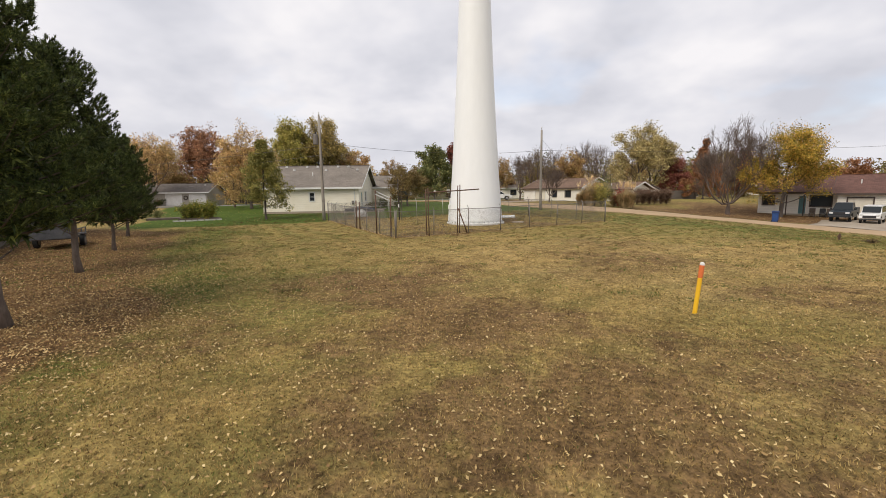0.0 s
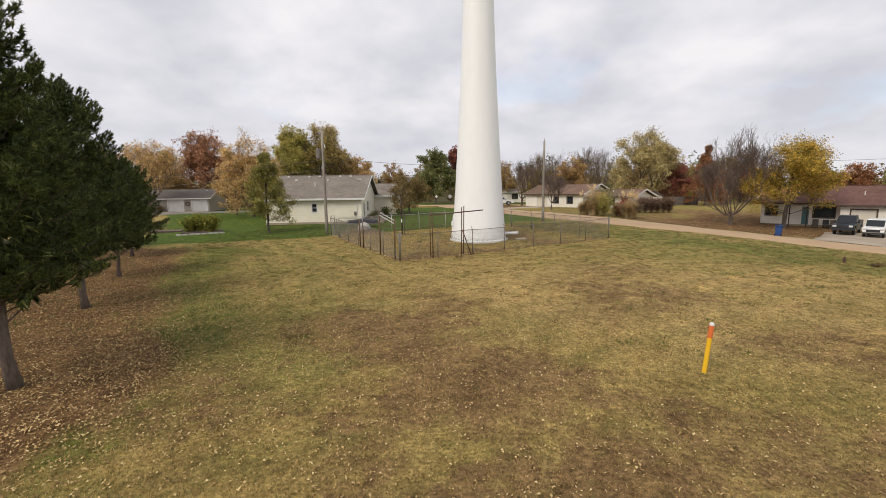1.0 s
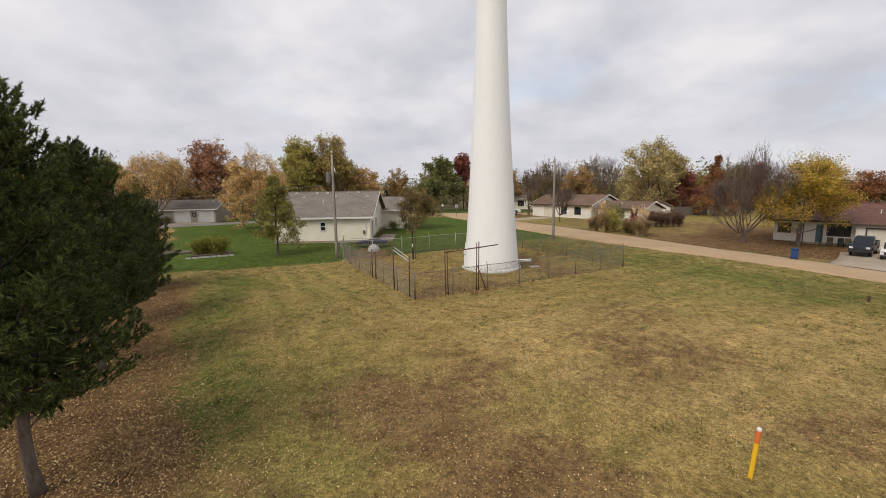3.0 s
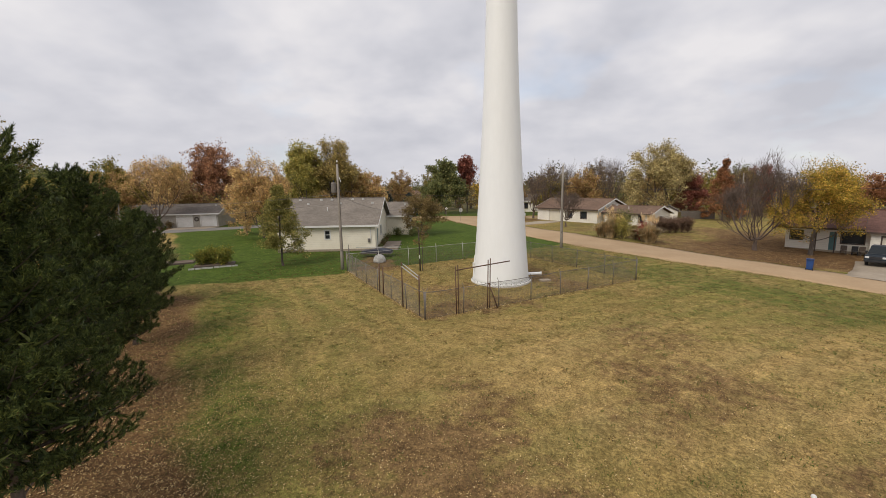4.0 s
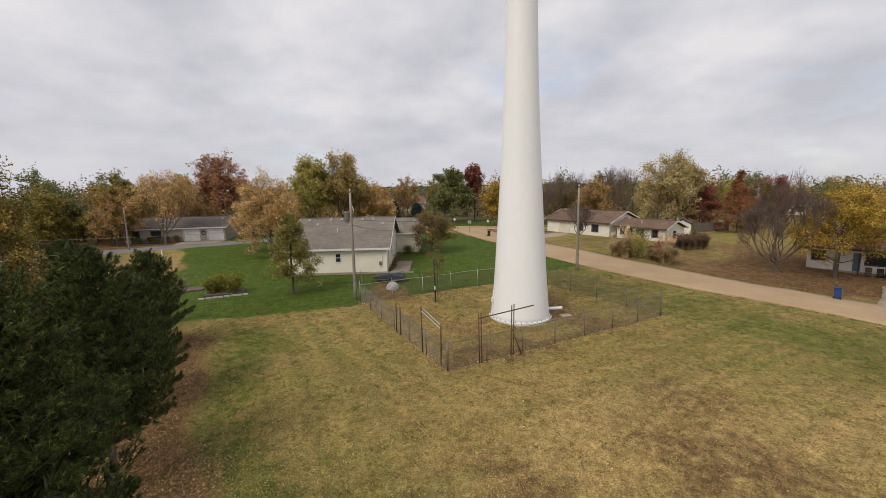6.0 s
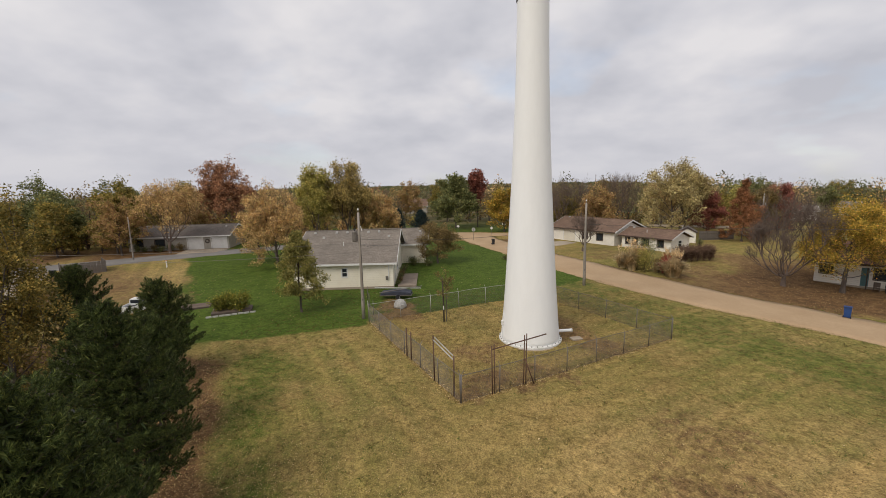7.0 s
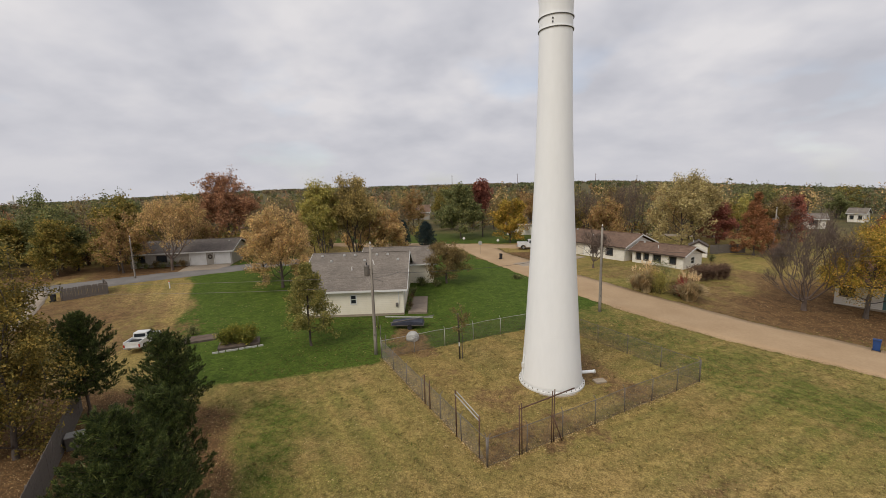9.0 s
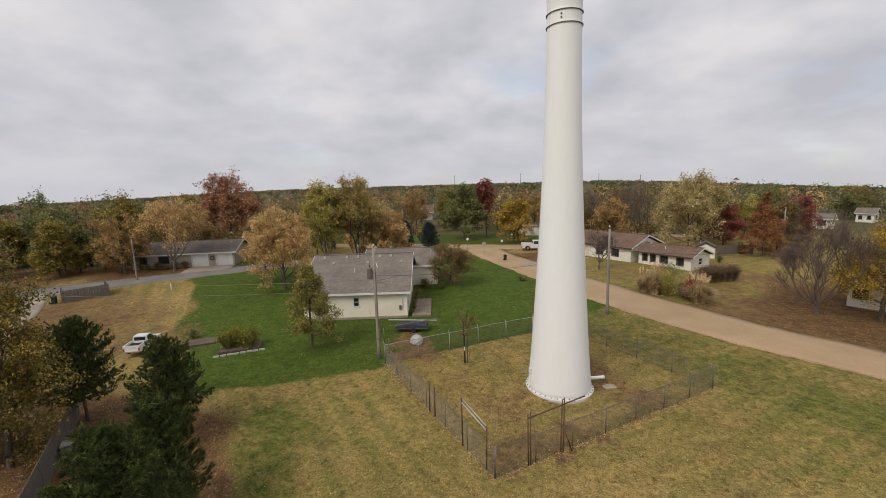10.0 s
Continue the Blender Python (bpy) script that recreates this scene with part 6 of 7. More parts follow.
def pickup(at, yaw, mat, label, trim=None):
    """Nose towards +x."""
    root = thing("pickup_truck", on_ground(*at, 0.08), yaw, label, "pickup truck")
    hw = 0.96
    low = [(-2.75, 0.55), (-2.72, 1.0), (-0.75, 1.03), (-0.7, 1.1), (0.95, 1.1), (2.45, 1.05), (2.7, 0.92), (2.75, 0.5), (2.2, 0.42), (2.15, 0.62), (1.95, 0.82), (1.65, 0.87), (1.35, 0.82), (1.15, 0.62), (1.1, 0.4), (-1.1, 0.4), (-1.15, 0.62), (-1.35, 0.82), (-1.65, 0.87), (-1.95, 0.82), (-2.15, 0.62), (-2.2, 0.45)]
    part("body", Geo().prism(low, -hw, hw), mat, root, bevel=0.03)
    cab = Geo()
    v = []
    for x, z, y in ((-0.72, 1.09, hw - 0.05), (1.3, 1.09, hw - 0.05), (0.55, 1.82, hw - 0.2), (-0.6, 1.84, hw - 0.2)):
        v += [(x, -y, z), (x, y, z)]
    cab.v = v
    cab.f = [(0, 2, 4, 6), (1, 7, 5, 3), (0, 1, 3, 2), (4, 5, 7, 6), (0, 6, 7, 1), (2, 3, 5, 4)]
    cabo = part("cab", cab, mat, root, bevel=0.05)
    part("windshield", Geo().quad((1.22, -0.8, 1.16), (1.22, 0.8, 1.16), (0.66, 0.7, 1.75), (0.66, -0.7, 1.75)).quad((1.24, -0.8, 1.17), (1.24, 0.8, 1.17), (0.68, 0.7, 1.76), (0.68, -0.7, 1.76)), M_GLASS, cabo)
    part("rear_window", Geo().box((-0.68, 0, 1.5), (0.05, 1.3, 0.4)), M_GLASS, cabo)
    for s in (-1, 1):
        g = Geo()
        g.quad((-0.55, s * (hw - 0.055), 1.18), (1.02, s * (hw - 0.055), 1.18), (0.52, s * (hw - 0.165), 1.72), (-0.5, s * (hw - 0.165), 1.72))
        part("side_window", g, M_GLASS, cabo)
        part("headlight", Geo().box((2.68, s * 0.72, 0.88), (0.16, 0.36, 0.18)), M_LAMPGLASS, root, bevel=0.02)
        part("tail_light", Geo().box((-2.74, s * 0.86, 0.85), (0.06, 0.14, 0.34)), M_REDLAMP, root, bevel=0.01)
        part("mirror", Geo().box((0.95, s * (hw + 0.1), 1.22), (0.12, 0.2, 0.2)), M_BLACKPL, root, bevel=0.02)
        part("bed_rail", Geo().box((-1.72, s * (hw - 0.06), 1.17), (1.95, 0.12, 0.3)), mat, root, bevel=0.015)
    part("tailgate", Geo().box((-2.7, 0, 1.16), (0.08, 1.8, 0.32)), mat, root, bevel=0.015)
    part("bed_floor", Geo().box((-1.72, 0, 1.045), (1.9, 1.66, 0.02)), M_RUBBER, root)
    part("grille", Geo().box((2.73, 0, 0.83), (0.08, 1.0, 0.26)), M_BLACKPL, root, bevel=0.01)
    part("front_bumper", Geo().box((2.78, 0, 0.55), (0.16, 1.86, 0.2)), trim or M_CHROME, root, bevel=0.03)
    part("rear_bumper", Geo().box((-2.8, 0, 0.58), (0.14, 1.8, 0.18)), M_CHROME, root, bevel=0.03)
    wheels(root, (1.65, -1.65), hw - 0.12, 0.39)
    return root


def hatchback(at, yaw, mat, label):
    root = thing("hatchback_car", on_ground(*at, 0.08), yaw, label, "car")
    hw = 0.88
    low = [(-2.0, 0.5), (-2.05, 0.95), (1.15, 0.98), (1.95, 0.88), (2.05, 0.5), (1.75, 0.35), (1.6, 0.6), (1.3, 0.72), (1.0, 0.6), (0.88, 0.3), (-0.9, 0.3), (-1.02, 0.6), (-1.3, 0.72), (-1.6, 0.6), (-1.72, 0.36)]
    part("body", Geo().prism(low, -hw, hw), mat, root, bevel=0.05)
    cab = Geo()
    v = []
    for x, z, y in ((-2.0, 0.94, hw - 0.03), (1.2, 0.94, hw - 0.03), (0.7, 1.62, hw - 0.14), (-1.8, 1.66, hw - 0.14)):
        v += [(x, -y, z), (x, y, z)]
    cab.v, cab.f = v, [(0, 2, 4, 6), (1, 7, 5, 3), (0, 1, 3, 2), (4, 5, 7, 6), (0, 6, 7, 1), (2, 3, 5, 4)]
    c = part("cabin", cab, mat, root, bevel=0.05)
    part("windshield", Geo().prism([(1.15, 1.0), (1.2, 1.0), (0.8, 1.56), (0.75, 1.56)], -0.74, 0.74), M_GLASS, c)
    part("rear_window", Geo().box((-1.9, 0, 1.3), (0.06, 1.3, 0.38), Matrix.Identity(4)), M_GLASS, c)
    for s in (-1, 1):
        part("side_window", Geo().quad((-1.7, s * (hw - 0.035), 1.02), (0.98, s * (hw - 0.035), 1.02), (0.62, s * (hw - 0.115), 1.54), (-1.62, s * (hw - 0.115), 1.57)), M_GLASS, c)
        part("headlight", Geo().box((1.95, s * 0.66, 0.78), (0.2, 0.3, 0.16)), M_LAMPGLASS, root, bevel=0.03)
        part("tail_light", Geo().box((-2.03, s * 0.78, 1.0), (0.08, 0.14, 0.4)), M_REDLAMP, root, bevel=0.02)
    part("grille", Geo().box((2.02, 0, 0.62), (0.08, 1.1, 0.24)), M_BLACKPL, root, bevel=0.02)
    part("lower_trim", Geo().box((0, 0, 0.36), (3.9, 1.72, 0.1)), M_BLACKPL, root)
    wheels(root, (1.3, -1.3), hw - 0.1, 0.33, 0.2)
    return root


pickup((34.1, 46.5), -136, M_CARDARK, "dark blue pickup truck parked on the concrete drive", M_BLACKPL).scale = (0.8, 0.8, 0.98)
hatchback((34.7, 44.1), -136, M_CARWHITE, "white compact car parked beside the pickup").scale = (0.8, 0.8, 0.98)
pickup((-36.8, 36.5), 108, M_CARWHITE, "white pickup truck with a dark bed parked on dry grass").scale = (0.67, 0.68, 0.72)
pickup((0.6, 88.2), 5, M_CARWHITE, "white pickup truck parked by the cross street")


# ---- bins, signs, small yard things ----
def wheelie_bin(at, yaw, mat, label):
    root = thing("wheeled_bin", on_ground(*at, 0.03), yaw, label, "bin", "household bins")
    g = Geo().box((0, 0, 0.52), (0.5, 0.56, 0.92))
    g.v = [(x * (0.86 + 0.16 * (z / 0.98)), y * (0.86 + 0.16 * (z / 0.98)), z) for x, y, z in g.v]
    root.scale = (0.86, 0.86, 0.94)
    part("body", g, mat, root, bevel=0.03)
    part("lid", Geo().prism([(-0.3, 0.98), (0.3, 0.98), (0.29, 1.03), (0.0, 1.09), (-0.32, 1.05)], -0.31, 0.31), mat, root, bevel=0.015)
    part("handle", Geo().tube([(-0.34, -0.22, 0.98), (-0.36, 0, 0.99), (-0.34, 0.22, 0.98)], 0.018, 6), M_BLACKPL, root)
    for s in (-1, 1):
        part("wheel", Geo().tube([(-0.26, s * 0.24, 0.11), (-0.26, s * 0.3, 0.11)], 0.12, 14), M_RUBBER, root)
    return root


wheelie_bin((25.3, 42.2), 50, M_BLUE, "blue wheeled bin at the edge of the street")
wheelie_bin((-5.3, 76.8), 20, M_BLACKPL, "black wheeled bin on bare ground by the corner")
wheelie_bin((-61.2, 48.4), 20, M_BLACKPL, "black wheeled bin beside the plank enclosure")


def road_sign(at, yaw, n, r, h, label, mat):
    root = thing("road_sign", on_ground(*at), yaw, label, "road sign")
    part("sign_post", Geo().tube([(0, 0, -0.1), (0, 0, h + r * 0.8)], 0.03, 6), M_GALV, root)
    pl = Geo()
    pl.tube([(0, -0.03, h), (0, -0.055, h)], r, n)
    part("plate", pl, mat, root)
    return root


road_sign((-9.2, 82.4), 160, 8, 0.4, 2.1, "eight-sided stop sign seen from its pale back", M_GALV_PALE)
road_sign((-13.0, 90.2), 10, 4, 0.32, 2.0, "small pale street sign on a post", M_WHITE)
road_sign((-6.0, 90.0), 10, 4, 0.32, 1.6, "small pale sign on a post", M_WHITE)
mk = thing("lot_marker", on_ground(-50.9, 55.4), 0, "short white marker post at the lot's edge", "marker post")
part("post", Geo().box((0, 0, 0.5), (0.12, 0.12, 1.1)), M_WHITE, mk, bevel=0.01)
part("top_band", Geo().box((0, 0, 0.98), (0.13, 0.13, 0.1)), M_ORANGE, mk)


def hydrant(at):
    root = thing("fire_hydrant", on_ground(*at), 0, "small rusty red hydrant in the roadside grass", "fire hydrant")
    part("barrel", Geo().lathe([(0.14, -0.05), (0.14, 0.05), (0.1, 0.07), (0.1, 0.5), (0.13, 0.52), (0.13, 0.57), (0.1, 0.62), (0.05, 0.7), (0.03, 0.76)], 16), M_RUST, root, smooth=False)
    for s in (-1, 1):
        part("outlet", Geo().tube([(0, s * 0.08, 0.42), (0, s * 0.19, 0.42)], 0.06, 10), M_RUST, root)
    part("front_outlet", Geo().tube([(-0.08, 0, 0.36), (-0.2, 0, 0.36)], 0.075, 10), M_RUST, root)
    return root


hydrant((19.4, 27.0)).scale = (0.52, 0.52, 0.52)
shrub((20.6, 26.4), (0.9, 0.5, 0.25), 260, 0.08, L_BRONZE, 301, "low brown weeds by the hydrant", "weeds", "weeds")


def raised_bed(at, yaw, sx, sy, label):
    root = thing("raised_bed", on_ground(*at), yaw, label, "garden bed")
    part("soil", Geo().box((0, 0, 0.1), (sx - 0.1, sy - 0.1, 0.12)), M_SOIL, root)
    for c, s in (((0, -sy / 2, 0.07), (sx, 0.14, 0.2)), ((0, sy / 2, 0.07), (sx, 0.14, 0.2)), ((-sx / 2, 0, 0.07), (0.14, sy - 0.15, 0.2)), ((sx / 2, 0, 0.07), (0.14, sy - 0.15, 0.2))):
        part("border_board", Geo().box(c, s), M_DARKWOOD, root, bevel=0.01)
    return root


raised_bed((-32.6, 38.3), 30, 2.6, 1.5, "raised bed of bare soil with grey timber edges")
raised_bed((-28.1, 37.5), 30, 3.2, 1.7, "raised bed with white edging full of leafy plants")
for i, (x, y, h) in enumerate(((-29.1, 36.9, 1.4), (-28.2, 37.4, 1.6), (-27.2, 37.9, 1.6), (-28.6, 37.9, 1.5), (-27.2, 37.2, 1.4), (-29.0, 37.6, 1.3))):
    shrub((x, y), (0.85, 0.8, h + 0.2), 1300, 0.13, L_BED, 310 + i, "leafy green-yellow garden plant in a raised bed", "garden_plant", "plant", 0.25)
shrub((-34.2, 39.3), (0.8, 0.7, 0.9), 700, 0.12, L_GREEN, 320, "small green shrub beside a garden bed")
for i in range(8):
    s = part("edging_block", Geo().box((0, 0, 0.05), (0.44, 0.16, 0.15)), M_PALE_EDGE, None, bevel=0.015)
    s.matrix_basis = pose(*on_ground(-29.0 + i * 0.44, 35.5 + i * 0.245 + 0.03 * (i % 3)), 0, 0, 27 + (i * 37) % 7)
    tagged(s, "pale concrete edging block on the grass", "block", "bed edging blocks")


def plank_fence(a, b, h, name, label, w=0.145, seed=0):
    rng = random.Random(seed)
    a3, b3 = Vector(on_ground(*a)), Vector(on_ground(*b))
    d = b3 - a3
    ln = math.hypot(d.x, d.y)
    yaw = math.degrees(math.atan2(d.y, d.x))
    root = thing(name, a3, yaw, label, "plank fence")
    n = int(ln / (w + 0.008))
    base = None
    for i in range(n):
        x = (i + 0.5) * ln / n
        z = float(ground_z(a3.x + d.x * x / ln, a3.y + d.y * x / ln)) - a3.z
        if base is None:
            base = part("board", Geo().prism([(-w / 2, 0), (w / 2, 0), (w / 2, h - 0.04), (w / 2 - 0.04, h), (-w / 2 + 0.04, h), (-w / 2, h - 0.04)], -0.011, 0.011), M_BOARD, root)
            ob = base
        else:
            ob = new("board", base.data)
            ob.parent = root
        ob.matrix_basis = pose(x, rng.uniform(-0.006, 0.006), z - 0.02 + rng.uniform(-0.02, 0.02), 0, rng.uniform(-0.8, 0.8), 0)
    for z in (0.35, h - 0.35):
        part("rail", Geo().box((ln / 2, 0.04, z), (ln, 0.05, 0.09)), M_BOARD, root)
    for i in range(int(ln / 2.4) + 1):
        part("fence_post", Geo().box((min(i * 2.4, ln), 0.11, h / 2), (0.1, 0.09, h + 0.05)), M_BOARD, root)
    return root


plank_fence((-17.4, 9.6), (-31.8, 26.6), 1.75, "plank_fence", "weathered grey plank privacy fence behind the pines", seed=5)
plank_fence((-60.4, 48.9), (-57.6, 52.4), 1.6, "plank_enclosure", "weathered grey plank enclosure on bare earth", seed=6)
plank_fence((-57.6, 52.5), (-60.6, 54.6), 1.6, "plank_enclosure", "weathered grey plank enclosure on bare earth", seed=7)
plank_fence((-60.5, 48.9), (-63.4, 51.2), 1.6, "plank_enclosure", "weathered grey plank enclosure on bare earth", seed=8)
plank_fence((36.5, 83.0), (30.5, 82.0), 1.6, "plank_fence", "pale grey plank fence behind the sheds", seed=9)


def utility_trailer(at, yaw, label):
    root = thing("utility_trailer", on_ground(*at), yaw, label, "trailer")
    part("deck", Geo().box((0, 0, 0.55), (3.0, 1.6, 0.1)), M_DARKWOOD, root)
    for s in (-1, 1):
        part("side_rail", Geo().tube([(-1.5, s * 0.82, 0.95), (1.5, s * 0.82, 0.95)], 0.03, 6), M_BAND, root)
        for x in (-1.5, -0.5, 0.5, 1.5):
            part("rail_post", Geo().tube([(x, s * 0.82, 0.5), (x, s * 0.82, 0.96)], 0.025, 6), M_BAND, root)
        t = part("wheel", Geo().tube([(-0.1, s * 0.95 - 0.1, 0.33), (-0.1, s * 0.95 + 0.1, 0.33)], 0.33, 18), M_RUBBER, root, bevel=0.02)
        part("rim", Geo().tube([(-0.1, s * 0.95 - 0.11, 0.33), (-0.1, s * 0.95 + 0.11, 0.33)], 0.18, 12), M_GALV, t)
        part("mudguard", Geo().box((-0.1, s * 0.96, 0.72), (0.8, 0.24, 0.04)), M_BAND, root)
    part("ramp_gate", Geo().box((-1.55, 0, 1.05), (0.05, 1.6, 1.0)), M_BAND, root)
    part("drawbar", Geo().tube([(1.5, 0, 0.5), (2.6, 0, 0.45)], 0.05, 6), M_BAND, root)
    return root


utility_trailer((-23.4, 20.6), 128, "dark utility trailer with a ramp gate parked by the plank fence")
box = thing("storage_box", on_ground(-28.2, 23.2), 40, "pale storage box beside the plank fence", "box")
part("body", Geo().box((0, 0, 0.4), (0.85, 0.6, 0.75)), M_GALV, box, bevel=0.03)
part("lid", Geo().box((0, 0, 0.8), (0.9, 0.65, 0.08)), M_GALV_PALE, box, bevel=0.02)

# covered boat trailer and dome behind the cream house
bt = thing("covered_trailer", on_ground(-13.9, 42.6), 6, "flat trailer under a dark blue tarp", "trailer")
bt.scale = (0.8, 0.75, 0.8)
part("frame", Geo().box((0, 0, 0.5), (3.9, 1.5, 0.12)), M_GALV, bt)
part("tarp", Geo().prism([(-1.9, 0.57), (1.9, 0.57), (1.85, 0.85), (0.3, 1.05), (-1.8, 0.8)], -0.8, 0.8), M_TARP, bt, "dark blue tarp", bevel=0.06)
for s in (-1, 1):
    part("wheel", Geo().tube([(0.3, s * 0.8 - 0.09, 0.3), (0.3, s * 0.8 + 0.09, 0.3)], 0.3, 16), M_RUBBER, bt, bevel=0.02)
plank = part("long_board", Geo().box((0, 0, 0), (4.2, 0.14, 0.05)), M_GALV, None)
plank.matrix_basis = pose(*on_ground(-13.4, 42.4, 0.93), 0, -7, 14)
tagged(plank, "long grey board lying across the covered trailer", "board")
plank = part("long_board", Geo().box((0, 0, 0), (4.7, 0.16, 0.05)), M_PALE_EDGE, None)
plank.matrix_basis = pose(*on_ground(-13.9, 43.1, 0.88), 0, 0, 2)
tagged(plank, "long pale board lying over the covered trailer", "board")
dome = thing("dog_igloo", on_ground(-12.8, 39.7), -60, "white plastic dome shelter on bare earth", "dog house")
part("shell", Geo().lathe([(0.55, -0.05), (0.56, 0.2), (0.5, 0.5), (0.36, 0.75), (0.18, 0.88), (0.03, 0.92)], 24), M_PALE_EDGE, dome, smooth=True)
part("doorway", Geo().tube([(0.3, 0, 0.25), (0.66, 0, 0.25)], 0.24, 14), M_PALE_EDGE, dome)
dome.scale = (1.05, 1.05, 0.8)
for x, y in ((-14.6, 37.4), (-15.7, 39.6), (-16.6, 41.8)):
    p = part("yard_post", Geo().tube([(0, 0, -0.1), (0, 0, 1.3)], 0.03, 8), M_GALV, None, smooth=True)
    p.location = on_ground(x, y)
    tagged(p, "short grey steel post in the green lawn", "post", "yard posts")
lamp = thing("yard_lamp", on_ground(-73.0, 66.0), 0, "thin black yard lamp with a white globe", "lamp")
part("post", Geo().tube([(0, 0, 0), (0, 0, 2.5)], 0.05, 8), M_BLACKPL, lamp)
part("globe", Geo().lathe([(0.05, 2.5), (0.2, 2.62), (0.24, 2.75), (0.18, 2.92), (0.03, 3.0)], 14), M_WHITE, lamp, smooth=True)

# ---- trees ----
for i, (x, y, h, r) in enumerate(PINES):
    pine((x, y), h, r, 20 + i, "dark green pine with a bare grey-brown trunk over leaf litter", crown_base=(2.05, 2.0, 1.5, 1.3, 1.6)[i])

tree((-21.4, 37.7), 8.0, (2.4, 2.3), 7500, 0.13, L_SAPLING, 1.1, 260, 9, "young tree with thinning olive and yellow leaves on the lawn", trunk_r=0.1, shape="cone", clump=0.36, trunk_top=0.95, lobes=28)
tree((-34.5, 56.4), 11.7, (5.2, 5.0), 11000, 0.17, L_TANORANGE, 1.3, 260, 2, "broad tree with tan and orange leaves and bare upper twigs", trunk_r=0.2, clump=0.42, bias=-0.2, depth=6, spread=50, mid=0.42, thin=0.012)
tree((-39.5, 60.0), 9.5, (3.8, 3.8), 4500, 0.19, L_TANORANGE, 2.2, 130, 3, "tree with tan-orange autumn leaves", trunk_r=0.16)
tree((-34.0, 69.0), 13.4, (4.1, 4.2), 10000, 0.22, L_YGREEN, 1.7, 170, 4, "tall tree with yellow-green leaves behind the house", trunk_r=0.22, clump=0.5, shape="vase")
tree((-29.8, 72.0), 14.6, (5.4, 5.0), 10500, 0.21, L_OLIVETAN, 1.9, 240, 5, "tall tree with thin olive leaves and bare upper twigs", trunk_r=0.22, clump=0.45, bias=-0.7, shape="vase", depth=7, thin=0.012)
tree((-26.0, 75.0), 9.8, (4.6, 4.4), 7500, 0.23, L_TANORANGE, 1.8, 160, 6, "tree with tan and orange-brown leaves", trunk_r=0.2, clump=0.5)
tree((-27.6, 79.0), 9.4, (4.2, 4.0), 6500, 0.22, L_TANYELLOW, 1.4, 160, 77, "tree with yellow-tan leaves behind the garage", trunk_r=0.18, clump=0.45)
tree((-65.0, 89.0), 17.0, (7.8, 7.2), 10500, 0.28, L_RUST, 2.6, 260, 777, "large tree with rust-red leaves and gaps in its crown", trunk_r=0.3, clump=0.55, depth=7, mid=0.5, thin=0.015)
tree((-12.4, 59.2), 5.8, (3.6, 3.4), 6000, 0.14, L_BRONZE, 1.7, 150, 8, "low spreading tree with bronze-green leaves on the lawn", trunk_r=0.13, clump=0.36, spread=55, mid=0.45)
tree((-15.2, 105.0), 13.2, (6.0, 5.5), 9500, 0.32, L_GREEN, 2.6, 150, 9, "broad green tree beyond the cross street", trunk_r=0.3, clump=0.6)
tree((-10.0, 108.0), 14.2, (2.6, 2.6), 3200, 0.32, L_RED, 5.0, 80, 10, "narrow tree with deep red leaves", trunk_r=0.2, clump=0.5, shape="vase")
for i, (x, y, h, r, lm, what) in enumerate(((-33.0, 132.0, 12.5, 4.4, L_TAN, "tan"), (-24.0, 140.0, 12.0, 5.0, L_OLIVE, "olive"), (-45.0, 126.0, 12.0, 4.8, L_TANORANGE, "tan-orange"), (-20.0, 124.0, 10.5, 4.6, L_GREEN, "green"), (-38.0, 112.0, 9.5, 4.0, L_TANYELLOW, "tan-yellow"), (-50.0, 106.0, 11.0, 4.6, L_TANORANGE, "tan-orange"))):
    tree((x, y), h, (r, r), 5200, 0.24, lm, h * 0.14, 130, 620 + i, "tree with %s leaves beyond the cross street" % what, trunk_r=0.2, clump=0.55)
tree((-3.4, 97.0), 9.9, (4.5, 4.2), 7500, 0.24, L_YELLOW, 1.6, 140, 11, "round tree with yellow-brown leaves by the cross street", trunk_r=0.2, clump=0.5)
for i, (x, y, h, r) in enumerate(((8.5, 96, 10.8, 4.4), (14.0, 101, 11.5, 4.4), (19.5, 97, 12.0, 4.6), (24.0, 104, 12.2, 4.4), (5.0, 88, 8.8, 3.8), (44.0, 88, 9.0, 4.0), (11.0, 108, 12.0, 4.5))):
    tree((x, y), h, (r, r), 300, 0.1, L_TAN, h * 0.2, 260, 30 + i, "nearly bare tree with grey-brown twigs", trunk_r=0.2, bark=M_TWIG, shape="vase", bias=-2.0, depth=6)
tree((27.3, 86.0), 14.6, (6.3, 6.0), 9500, 0.22, L_TANYELLOW, 1.9, 220, 12, "large vase-shaped tree with tan and yellow-green leaves", trunk_r=0.26, clump=0.6, depth=6, spread=48, mid=0.42, bias=0.4, thin=0.011)
tree((32.5, 93.0), 12.6, (4.6, 4.4), 5000, 0.26, L_TANYELLOW, 3.0, 120, 13, "tall tree with pale yellow leaves", trunk_r=0.24, clump=0.55, shape="vase", depth=6)
tree((36.6, 80.5), 11.2, (3.0, 2.9), 8000, 0.17, L_RUSTBROWN, 0.8, 260, 14, "cone-shaped tree with dense rust-brown leaves", trunk_r=0.22, shape="cone", clump=0.4, trunk_top=0.97, lobes=20)
tree((26.7, 52.8), 10.3, (5.0, 4.8), 0, 0.1, None, 1.4, 1300, 15, "leafless spreading tree on brown ground", trunk_r=0.21, bark=M_TWIG, shape="vase", depth=7, limbs=8, spread=66, mid=0.36)
